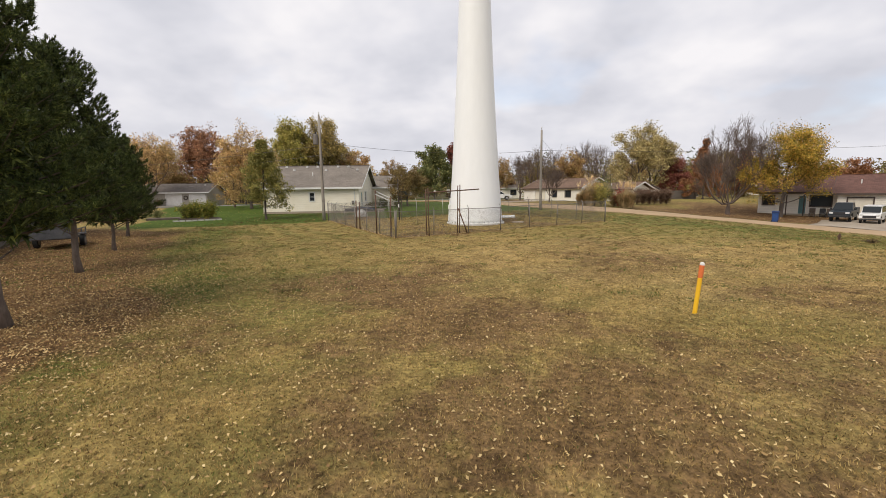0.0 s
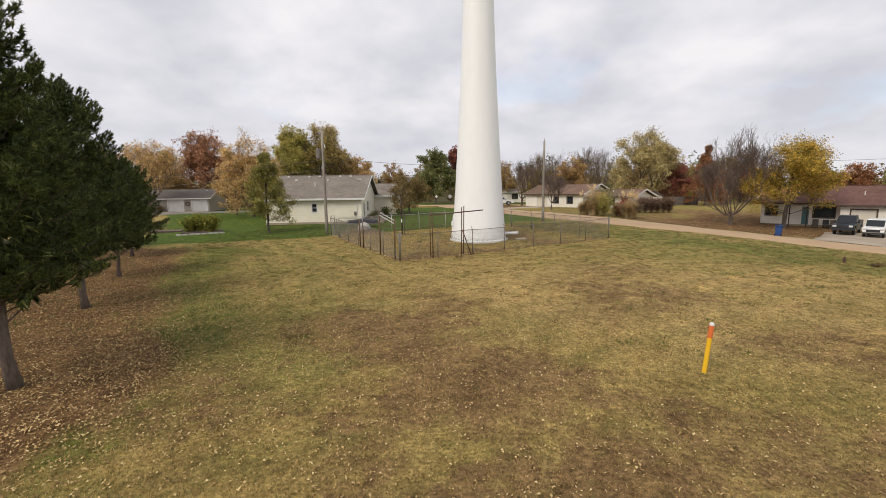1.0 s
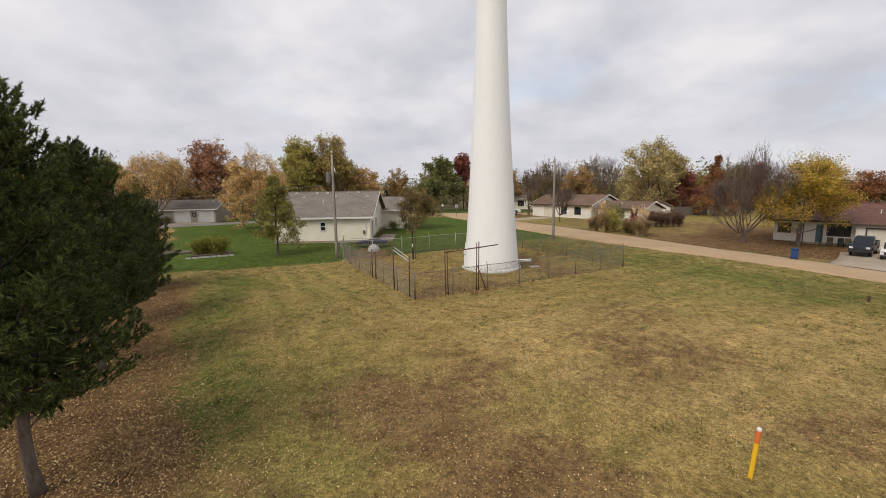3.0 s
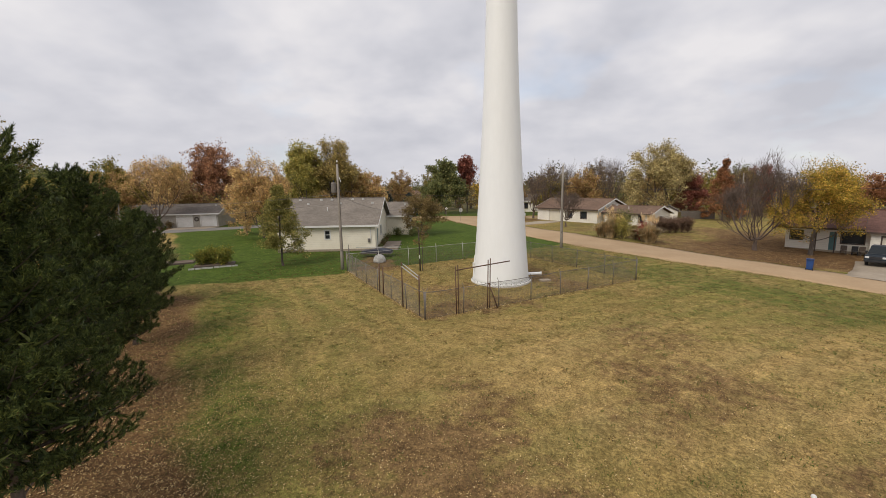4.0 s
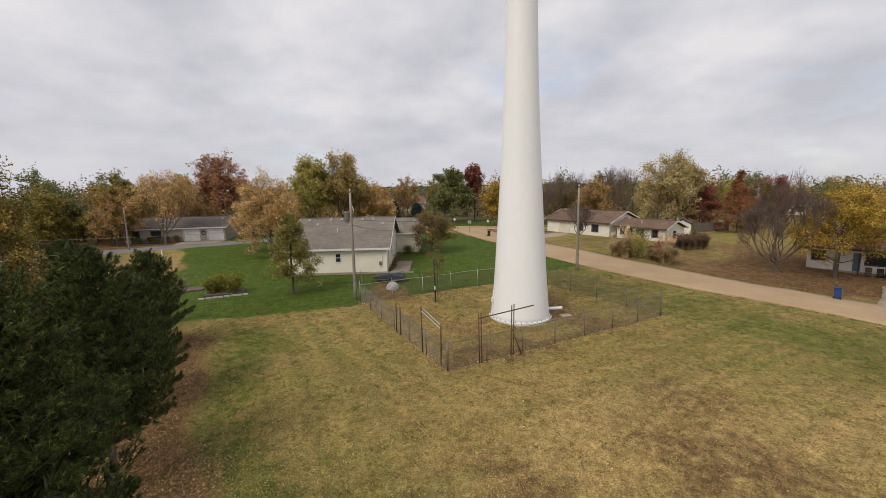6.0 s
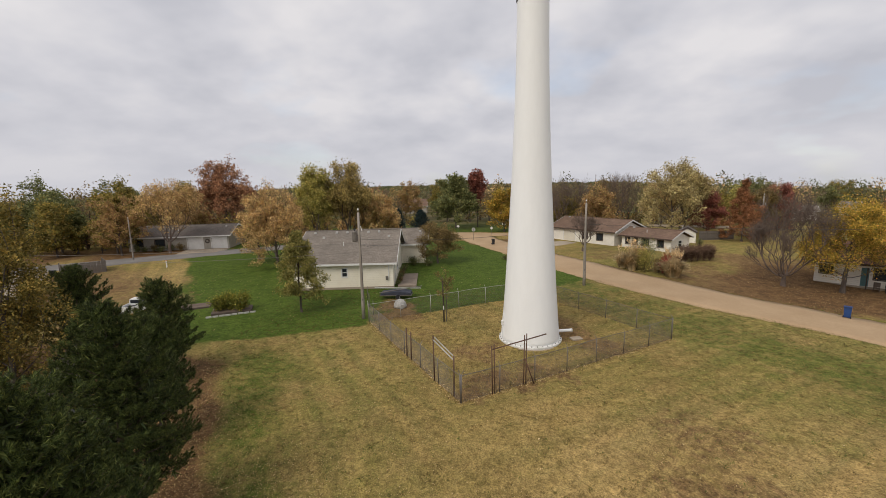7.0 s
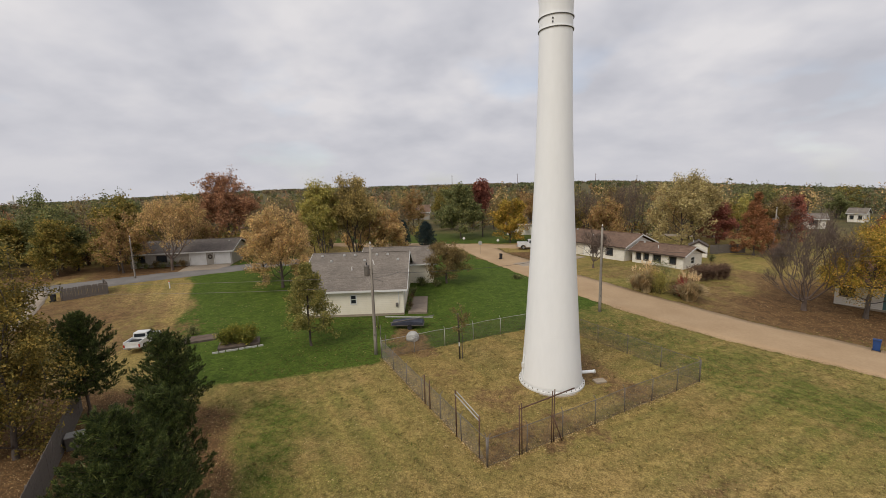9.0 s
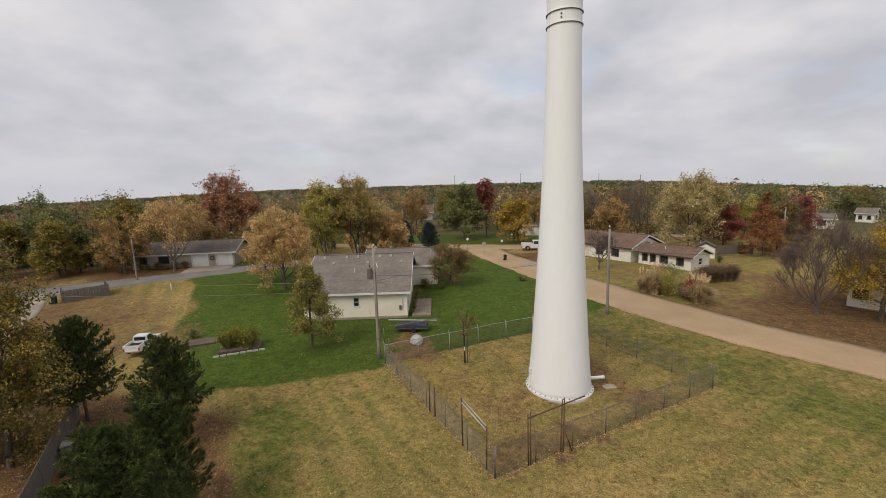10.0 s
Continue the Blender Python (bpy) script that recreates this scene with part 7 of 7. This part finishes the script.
tree((31.3, 51.2), 10.4, (4.6, 4.5), 15000, 0.13, L_YELLOW, 2.4, 260, 23, "broad tree with yellow and olive leaves before a white house", trunk_r=0.2, clump=0.48, depth=6, mid=0.48)
for i, (x, y, h, r, lm, what) in enumerate(((42.0, 86.0, 8.5, 3.6, L_BRONZE, "bronze"), (47.0, 89.0, 10.0, 3.3, L_RED, "deep red"), (64.0, 76.0, 4.6, 2.6, L_BRONZE, "bronze"), (36.6, 93.0, 8.6, 3.4, L_RED, "deep red"), (60.0, 86.0, 5.6, 2.4, L_RUSTBROWN, "rust-brown"), (70.0, 82.0, 4.8, 2.6, L_BRONZE, "bronze"), (22.0, 112.0, 11.5, 4.6, L_BRONZE, "bronze"), (2.0, 112.0, 10.5, 4.4, L_TAN, "tan"), (48.0, 108.0, 10.0, 4.4, L_YGREEN, "olive-yellow"), (92.0, 141.0, 8.0, 4.4, L_GREEN, "green"), (70.0, 136.0, 9.0, 4.0, L_YELLOW, "yellow"))):
    tree((x, y), h, (r, r), 4800, 0.2, lm, h * 0.14, 130, 340 + i, "tree with %s leaves beyond the yards" % what, trunk_r=0.18, clump=0.45)
for i, (x, y, h, r, lm, what) in enumerate(((52.0, 99.0, 7.0, 3.6, L_BRONZE, "bronze"), (76.0, 100.0, 8.0, 4.0, L_RUSTBROWN, "rust-brown"), (58.0, 118.0, 10.5, 4.8, L_GREEN, "green"), (100.0, 150.0, 10.0, 4.6, L_OLIVE, "olive"), (94.0, 112.0, 8.5, 4.4, L_BRONZE, "bronze"), (40.0, 102.0, 11.5, 4.8, L_OLIVE, "olive"), (34.0, 110.0, 12.0, 5.0, L_TAN, "tan"), (15.0, 92.0, 10.5, 4.4, L_TAN, "tan"), (9.5, 101.0, 10.0, 4.4, L_OLIVE, "olive"))):
    tree((x, y), h, (r, r), 5200, 0.22, lm, h * 0.1, 130, 380 + i, "tree with %s autumn leaves behind the far yards" % what, trunk_r=0.18, clump=0.5)
tree((-60.6, 67.0), 12.2, (6.2, 5.8), 5600, 0.19, L_TANORANGE, 2.4, 320, 18, "tree with thinning orange-tan leaves before the far house", trunk_r=0.22, bias=-0.7, depth=7, bark=M_TWIG, shape="vase", clump=0.42)
tree((-68.0, 80.5), 11.4, (4.6, 4.4), 6200, 0.24, L_TAN, 2.6, 180, 19, "tree with thin tan leaves", trunk_r=0.2, bias=-1.0, depth=6)
tree((8.6, 69.5), 5.6, (3.2, 3.0), 0, 0.1, None, 1.2, 200, 70, "small leafless tree before the brown-roofed house", trunk_r=0.13, bark=M_TWIG, shape="vase", depth=6)
tree((-67.5, 64.4), 10.4, (4.2, 4.0), 4200, 0.2, L_TAN, 2.4, 200, 72, "tree with tan leaves before the far house", trunk_r=0.18, bias=-0.8, depth=5)
tree((-70.5, 66.5), 10.2, (4.4, 4.2), 7000, 0.22, L_OLIVE, 1.8, 200, 73, "olive tree beside the far house", trunk_r=0.2)
tree((-48.5, 77.0), 9.4, (4.0, 4.0), 4200, 0.2, L_TANORANGE, 1.8, 200, 74, "tree with orange-brown leaves beyond the side street", trunk_r=0.18)
tree((-43.0, 84.0), 11.0, (4.4, 4.2), 6000, 0.24, L_TAN, 2.0, 200, 75, "tree with tan leaves beyond the side street", trunk_r=0.2)
tree((-33.5, 84.0), 8.2, (3.8, 3.6), 5000, 0.22, L_TANORANGE, 1.6, 200, 76, "tree with yellow-tan leaves behind the cream house", trunk_r=0.17)
for i, (x, y, h, r, lm) in enumerate(((-93, 74, 14.2, 5.6, L_GREEN), (-82.5, 67, 11.6, 4.6, L_GREEN), (-77, 74, 13.4, 5.4, L_OLIVE), (-100, 60, 12.5, 5.5, L_GREEN), (-74, 84, 13.0, 4.8, L_OLIVE), (-108, 78, 9.0, 5.0, L_OLIVE), (-86, 84, 13.0, 5.2, L_GREEN), (-78, 62.5, 9.5, 3.8, L_OLIVE), (-89, 60, 9.0, 4.0, L_GREEN), (-98, 70, 8.8, 4.6, L_OLIVE))):
    tree((x, y), h, (r, r), 6500, 0.27, lm, h * 0.14, 130, 50 + i, "dense green tree beyond the side street" if lm is L_GREEN else "dense olive tree beyond the side street", trunk_r=0.25, clump=0.6)
tree((-36.4, 23.4), 7.8, (2.7, 2.7), 7500, 0.14, L_DARKOLIVE, 1.9, 170, 60, "tree with yellow-green leaves behind the plank fence", trunk_r=0.18, clump=0.4)
tree((-30.6, 22.0), 12.4, (3.3, 3.2), 10500, 0.13, L_DARKOLIVE, 0.9, 150, 61, "tall tree with thinning olive leaves behind the plank fence", trunk_r=0.14, clump=0.42, mid=0.35)
tree((-32.6, 22.6), 6.6, (2.4, 2.3), 7000, 0.13, L_DARKOLIVE, 0.5, 150, 62, "low bushy tree with olive-yellow leaves behind the plank fence", trunk_r=0.1, clump=0.42, mid=0.3)
pine((-26.2, 91.5), 5.6, 1.9, 40, "blue-green spruce beside the far street", 0.4, "spruce_tree", L_SPRUCE, 10, 0.22, 0.06, 9.0, cone=1.0)
pine((-21.5, 93.0), 5.2, 2.4, 41, "broad blue-green spruce beside the far street", 0.3, "spruce_tree", L_SPRUCE, 10, 0.22, 0.06, 9.0, cone=1.1)

for i, (x, y) in enumerate(((-61.0, 69.8), (-62.6, 69.3), (-65.2, 68.6), (-68.0, 67.8))):
    shrub((x, y), (1.0, 0.9, 1.3), 800, 0.14, L_GREEN if i % 2 else L_BRONZE, 360 + i, "dark shrub along the front of the far house")
# shrubs and reeds across the road
reeds((15.6, 53.4), 2.7, 1.5, 80, "clump of dry ornamental grass with pale plumes", 46, 1900)
reeds((11.9, 56.0), 3.2, 1.1, 83, "tall narrow clump of dry reeds", 10, 1500)
reeds((11.2, 57.2), 2.4, 1.0, 82, "clump of dry reeds", 6, 900)
shrub((12.7, 56.6), (1.5, 1.3, 3.4), 3000, 0.12, L_TANORANGE, 89, "tall tan-leaved shrub among the reeds")
shrub((13.2, 55.4), (1.6, 1.3, 2.9), 3000, 0.12, L_YGREEN, 83, "tall shrub with yellow-green leaves among the reeds")
shrub((14.0, 57.6), (1.9, 1.7, 3.6), 2800, 0.13, L_GREEN, 84, "tall green shrub before the brown-roofed house")
shrub((14.6, 54.9), (1.2, 1.0, 1.8), 1600, 0.12, L_BRONZE, 87, "bronze shrub beside the ornamental grass")
shrub((15.2, 54.4), (0.9, 0.8, 2.1), 2000, 0.12, L_CRIMSON, 85, "tall shrub with bright red leaves")
shrub((16.6, 57.6), (1.2, 1.1, 2.1), 1700, 0.12, L_RUSTBROWN, 88, "rounded shrub with rust-brown leaves")
for i, (x, y) in enumerate(((19.6, 62.0), (20.5, 62.3), (21.4, 62.6), (22.3, 62.9), (23.2, 63.2), (24.1, 63.5))):
    shrub((x, y), (1.15, 1.1, 2.0), 2600, 0.13, L_MAROON, 86 + i, "rounded maroon-brown hedge shrub beside a house", up=0.05)
shrub((-15.5, 57.8), (1.4, 0.9, 1.1), 1300, 0.12, L_GREEN, 90, "low green shrub against the cream house")
shrub((-13.6, 57.4), (1.0, 0.9, 1.0), 900, 0.12, L_GREEN, 91, "low green shrub against the cream house")
shrub((-3.0, 62.0), (1.3, 0.9, 0.6), 800, 0.11, L_GREEN, 92, "low grey-green shrub at the lawn's edge")
shrub((0.2, 57.5), (0.8, 0.7, 0.7), 600, 0.11, L_GREEN, 93, "small green shrub at the lawn's edge")
shrub((27.5, 74.8), (0.9, 0.9, 1.3), 700, 0.12, L_GREEN, 94, "small dark green shrub by the shed")
shrub((-64.0, 68.6), (1.2, 0.8, 1.0), 700, 0.12, L_GREEN, 95, "dark shrub before the garage house")
shrub((-66.6, 67.9), (1.2, 0.8, 1.0), 700, 0.12, L_GREEN, 96, "dark shrub before the garage house")


# ---- far woods ----
def far_woods(name, material, seed, count, near, far, label, quad=0.75, per=120, lo=-1.15, hi=1.1, hmin=7.5, hmax=12.5, wide=1.0):
    rng = np.random.default_rng(seed)
    pts, wood = [], Geo()
    for _ in range(count):
        for _try in range(30):
            d = near + (far - near) * rng.uniform(0, 1) ** 1.3
            az = rng.uniform(lo, hi)
            x, y = d * math.sin(az) - 4, d * math.cos(az)
            if not (abs(x + 13 + (y - 90) * 0.25) < 7 and y < 150) and not (y < 120 and -12 < x < 12) and not (0.50 < math.atan2(x + 4, y) < 0.69 and d < 172):
                break
        h = rng.uniform(hmin, hmax) * (0.85 if az > 0.6 and d < 240 else 1.0)
        r = h * rng.uniform(0.28, 0.42) * wide
        u = rng.normal(size=(per, 3))
        u *= (rng.uniform(0.3, 1, per) ** 0.4 / np.linalg.norm(u, axis=1))[:, None]
        lump = 1 + 0.25 * np.sin(u[:, :1] * 5 + x) + 0.2 * np.sin(u[:, 1:2] * 6 + y)
        c = u * np.array([r, r, h * 0.44]) * lump
        z0 = land_z(x, y)
        pts.append(c + np.array([x, y, z0 + h * 0.54]))
        wood.tube([(x, y, z0 - 0.2), (x + rng.normal() * 0.3, y, z0 + h * 0.55)], [0.22, 0.1], 5, caps=False)
    root = thing(name, (0, 0, 0), 0, label, "woods", kind="stuff")
    ob = new("crowns", leaf_mesh("crowns", np.concatenate(pts), quad * 1.25, material, rng, three=True))
    ob.parent = root
    ob["kind"] = "stuff"
    t = part("trunks", wood, M_BARK, root)
    t["kind"] = "stuff"
    return root


for i, (lm, cnt, what) in enumerate(((L_FAROLIVE, 95, "olive"), (L_FARGREEN, 80, "haze-dulled green"), (L_FARBROWN, 95, "grey-brown"), (L_RUST, 22, "rust-brown"), (L_TANORANGE, 24, "tan-orange"), (L_BRONZE, 55, "bronze"))):
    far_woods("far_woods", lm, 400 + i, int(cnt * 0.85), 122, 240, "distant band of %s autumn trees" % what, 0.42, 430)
for i, (lm, cnt, what) in enumerate(((L_FAROLIVE, 220, "olive"), (L_FARGREEN, 240, "haze-dulled green"), (L_FARBROWN, 220, "grey-brown"), (L_TAN, 40, "tan"))):
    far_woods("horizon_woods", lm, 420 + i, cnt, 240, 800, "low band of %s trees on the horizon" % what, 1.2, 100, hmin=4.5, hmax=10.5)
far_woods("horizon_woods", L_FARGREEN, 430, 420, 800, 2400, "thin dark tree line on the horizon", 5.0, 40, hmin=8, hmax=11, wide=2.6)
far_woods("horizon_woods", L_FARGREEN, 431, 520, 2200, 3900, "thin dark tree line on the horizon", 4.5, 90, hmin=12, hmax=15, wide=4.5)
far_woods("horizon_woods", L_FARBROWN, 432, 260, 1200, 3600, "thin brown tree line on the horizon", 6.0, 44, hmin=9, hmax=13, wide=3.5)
for x, y, top in ((-189, 1494, 45), (42, 1505, 44), (300, 1474, 36), (422, 1443, 27)):
    mast = thing("radio_mast", (x, y, 0.7), 0, "thin distant steel mast on the horizon", "mast", "distant masts")
    part("shaft", Geo().tube([(0, 0, -1), (0, 0, top)], [1.0, 0.6], 6), M_RUST, mast)
    part("crossarm", Geo().box((0, 0, top - 3), (5, 0.5, 0.5)), M_RUST, mast)


for i, (lm, cnt, what) in enumerate(((L_OLIVE, 60, "olive"), (L_BRONZE, 60, "bronze"), (L_TAN, 60, "tan"), (L_MAROON, 30, "maroon"), (L_GREEN, 30, "green"))):
    far_woods("brushwood", lm, 440 + i, cnt, 104, 170, "low %s brush between the far trees" % what, 0.36, 120, hmin=1.8, hmax=4.5)
    far_woods("brushwood", lm, 450 + i, cnt // 2, 98, 118, "low %s brush beyond the streets" % what, 0.36, 120, lo=-0.85, hi=-0.38, hmin=2.0, hmax=7.0)


# ---- grass and fallen leaves ----
def scatter(rng, n, x0, x1, y0, y1, dens):
    x, y = rng.uniform(x0, x1, n), rng.uniform(y0, y1, n)
    k = rng.uniform(0, 1, n) < dens(x, y)
    x, y = x[k], y[k]
    return np.stack([x, y, ground_z(x, y)], 1)


def blades(name, pts, h, w, material, rng, label):
    n = len(pts)
    az = rng.uniform(0, 6.283, n)
    s = np.stack([np.cos(az), np.sin(az), np.zeros(n)], 1) * (w * rng.uniform(0.6, 1.4, n))[:, None]
    tip = np.stack([rng.normal(size=n) * 0.55, rng.normal(size=n) * 0.55, rng.uniform(0.5, 1.2, n)], 1) * h
    v = np.stack([pts - s, pts + s, pts + tip], 1).reshape(-1, 3)
    ob = new(name, mesh_array(name, v, np.arange(n * 3).reshape(-1, 3), material))
    return tagged(ob, label, "grass", kind="stuff")


rng = np.random.default_rng(900)


def view_wedge(x, y):
    return step(-2.0, 2.5, 6 + 1.15 * y - np.abs(x + 1)) * step(0.5, 3.0, y)


def patchy(x, y):
    """Thicker and thinner grass."""
    k = np.sin(0.9 * x + 0.5 * np.sin(1.3 * y)) * np.sin(1.1 * y + 0.7 * np.sin(0.8 * x)) + 0.5 * np.sin(2.9 * x + 1.7 * y) * np.sin(2.3 * y - 1.1 * x)
    return 0.55 + 0.45 * step(-0.7, 0.6, k)


def open_grass(x, y):
    return view_wedge(x, y) * patchy(x, y) * (1 - 0.8 * litter(x, y)) * (1 - 0.72 * bare(x, y))


blades("dry_grass", scatter(rng, 500000, -13, 13, 0, 10, lambda x, y: open_grass(x, y) * np.clip(1.5 - y / 9, 0.35, 1)), 0.042, 0.0034, L_DRYGRASS, rng, "short dry tan grass blades")
blades("dry_grass", scatter(rng, 360000, -24, 28, 8, 31, lambda x, y: open_grass(x, y) * np.clip(1.35 - y / 28, 0.2, 1) * step(7.5, 10, y)), 0.042, 0.0082, L_DRYGRASS, rng, "short dry tan grass blades farther off")
blades("green_grass", scatter(rng, 380000, -26, 26, 0, 30, lambda x, y: open_grass(x, y) * (0.08 + 0.62 * lawn_green(x, y) + 0.4 * field_olive(x, y)) * np.clip(1.3 - y / 26, 0.2, 1)), 0.042, 0.005, L_GREENGRASS, rng, "short green grass blades among dry grass")
blades("dark_thatch", scatter(rng, 600000, -22, 24, 0, 22, lambda x, y: view_wedge(x, y) * np.clip(1.3 - y / 20, 0.1, 1) * (0.34 + 0.66 * bare(x, y))), 0.032, 0.008, L_THATCH, rng, "dark dead thatch between the grass blades")
blades("dry_tufts", scatter(rng, 34000, -16, 10, 22, 46, lambda x, y: step(-0.2, 0.2, side(x, y, FENCE_A, FENCE_B)) * step(-0.2, 0.2, -side(x, y, FENCE_A, FENCE_C)) * step(-0.2, 0.2, -side(x, y, FENCE_C, FENCE_D)) * 0.8), 0.1, 0.012, L_DRYGRASS, rng, "longer dry grass inside the fence")


def clumps(centres, per, spread):
    n = len(centres)
    p = np.repeat(centres, per, 0) + rng.normal(size=(n * per, 3)) * np.array([spread, spread, 0])
    p[:, 2] = ground_z(p[:, 0], p[:, 1])
    return p


blades("weed_tufts", clumps(scatter(rng, 9000, -24, 26, 9, 46, lambda x, y: 0.15 + 0.85 * step(14, 26, y) * (1 - litter(x, y))), 9, 0.07), 0.05, 0.016, L_THATCH, rng, "small dark tufts dotted over the mown field")
blades("weed_tufts", clumps(scatter(rng, 5200, -24, 26, 12, 46, lambda x, y: 0.1 + 0.6 * field_olive(x, y) + 0.5 * lawn_green(x, y)), 12, 0.11), 0.055, 0.016, L_GREENGRASS, rng, "small green tufts dotted over the mown field")
edge = []
line = smooth_line([(*q, w) for q, w in zip(ROAD, ROAD_WIDE)], 40)
for i in range(1, len(line)):
    p, d = line[i], ((line[i] - line[i - 1]) * Vector((1, 1, 0))).normalized()
    if p.y > 100 or p.x > 45:
        continue
    for s in (-1, 1):
        for _ in range(16):
            q = p + d * rng.uniform(-0.25, 0.25) + Vector((-d.y, d.x, 0)) * s * (p.z / 2 + rng.normal() * 0.22 + 0.1 * math.sin(i * 0.37) + 0.08 * math.sin(i * 0.11))
            edge.append((q.x, q.y, float(ground_z(q.x, q.y))))
edge = np.array(edge)
blades("verge_grass", edge[::2], 0.07, 0.02, L_GREENGRASS, rng, "ragged green grass along the road's edge")
blades("verge_grass", edge[1::2], 0.06, 0.02, L_THATCH, rng, "dark dead grass along the road's edge")


def fallen(name, pts, size, label, material=L_PALELEAF):
    """Curled dead leaves: two bent halves about a midrib, lying at odd angles."""
    n = len(pts)
    pts = pts + np.array([0, 0, 0.03])
    az = rng.uniform(0, 6.283, n)
    tilt = rng.normal(size=n) * 0.35
    s = size * rng.uniform(0.55, 1.35, n)
    a = np.stack([np.cos(az) * np.cos(tilt), np.sin(az) * np.cos(tilt), np.sin(tilt)], 1) * (s * 0.5)[:, None]
    b = np.stack([-np.sin(az), np.cos(az), rng.normal(size=n) * 0.3], 1) * (s * rng.uniform(0.2, 0.4, n))[:, None]
    c = np.stack([np.zeros(n), np.zeros(n), s * rng.uniform(0.05, 0.35, n)], 1)
    v = np.stack([pts - a, pts + a * 0.15 + b + c, pts + a, pts - a * 0.2 - b * 0.8 + c * 0.6], 1).reshape(-1, 3)
    k = np.arange(n)[:, None] * 4
    f = np.concatenate([k + np.array([[0, 2, 1]]), k + np.array([[0, 3, 2]])], 0)
    ob = new(name, mesh_array(name, v, f, material))
    return tagged(ob, label, "fallen leaves", kind="stuff")


fallen("fallen_leaves", scatter(rng, 200000, -34, 8, -3, 34, lambda x, y: litter(x, y) * 0.75), 0.054, "dense brown fallen leaves below the pines", L_FALLEN)
fallen("fallen_leaves", scatter(rng, 90000, -34, 8, -3, 34, lambda x, y: litter(x, y) * 0.6), 0.06, "pale fallen leaves on the brown litter")


def drifts(x, y):
    """Leaves gather in loose groups."""
    k = np.sin(1.7 * x + 0.6 * np.sin(2.3 * y)) * np.sin(2.1 * y + 0.8 * np.sin(1.3 * x)) + 0.6 * np.sin(4.7 * x + 1.1) * np.sin(5.3 * y - 0.7 * x)
    return step(0.1, 1.1, k)


fallen("fallen_leaves", scatter(rng, 260000, -20, 24, 1, 26, lambda x, y: view_wedge(x, y) * (0.035 + 0.2 * drifts(x, y) + 0.22 * np.exp(-np.maximum(x + 7, 0) / 5.0) + 0.6 * np.exp(-seg_dist(x, y, (-9.0, 8.0), (-12.0, 15.5)) ** 2 / 9.0) + 0.2 * bare(x, y)) * np.clip(1.6 - y / 16, 0.3, 1)), 0.05, "scattered pale fallen leaves on the lawn")
fallen("fallen_leaves", scatter(rng, 14000, -40, 12, 20, 52, lambda x, y: 0.16 + 0 * x), 0.08, "scattered pale leaves on the lawns round the fence")
fallen("fallen_leaves", scatter(rng, 30000, 14, 42, 40, 62, lambda x, y: litter(x, y) * 0.5 + 0.05), 0.08, "brown fallen leaves over the yard across the road", L_FALLEN)
line_pts = []
for (ax, ay), (bx, by) in ((FENCE_A, FENCE_C), (FENCE_A, FENCE_B)):
    t = rng.uniform(0, 1, 1500)
    x = ax + (bx - ax) * t + rng.normal(size=1500) * 0.16
    y = ay + (by - ay) * t + rng.normal(size=1500) * 0.16
    line_pts.append(np.stack([x, y, ground_z(x, y)], 1))
fallen("fallen_leaves", np.concatenate(line_pts), 0.08, "pale leaves blown against the fence")
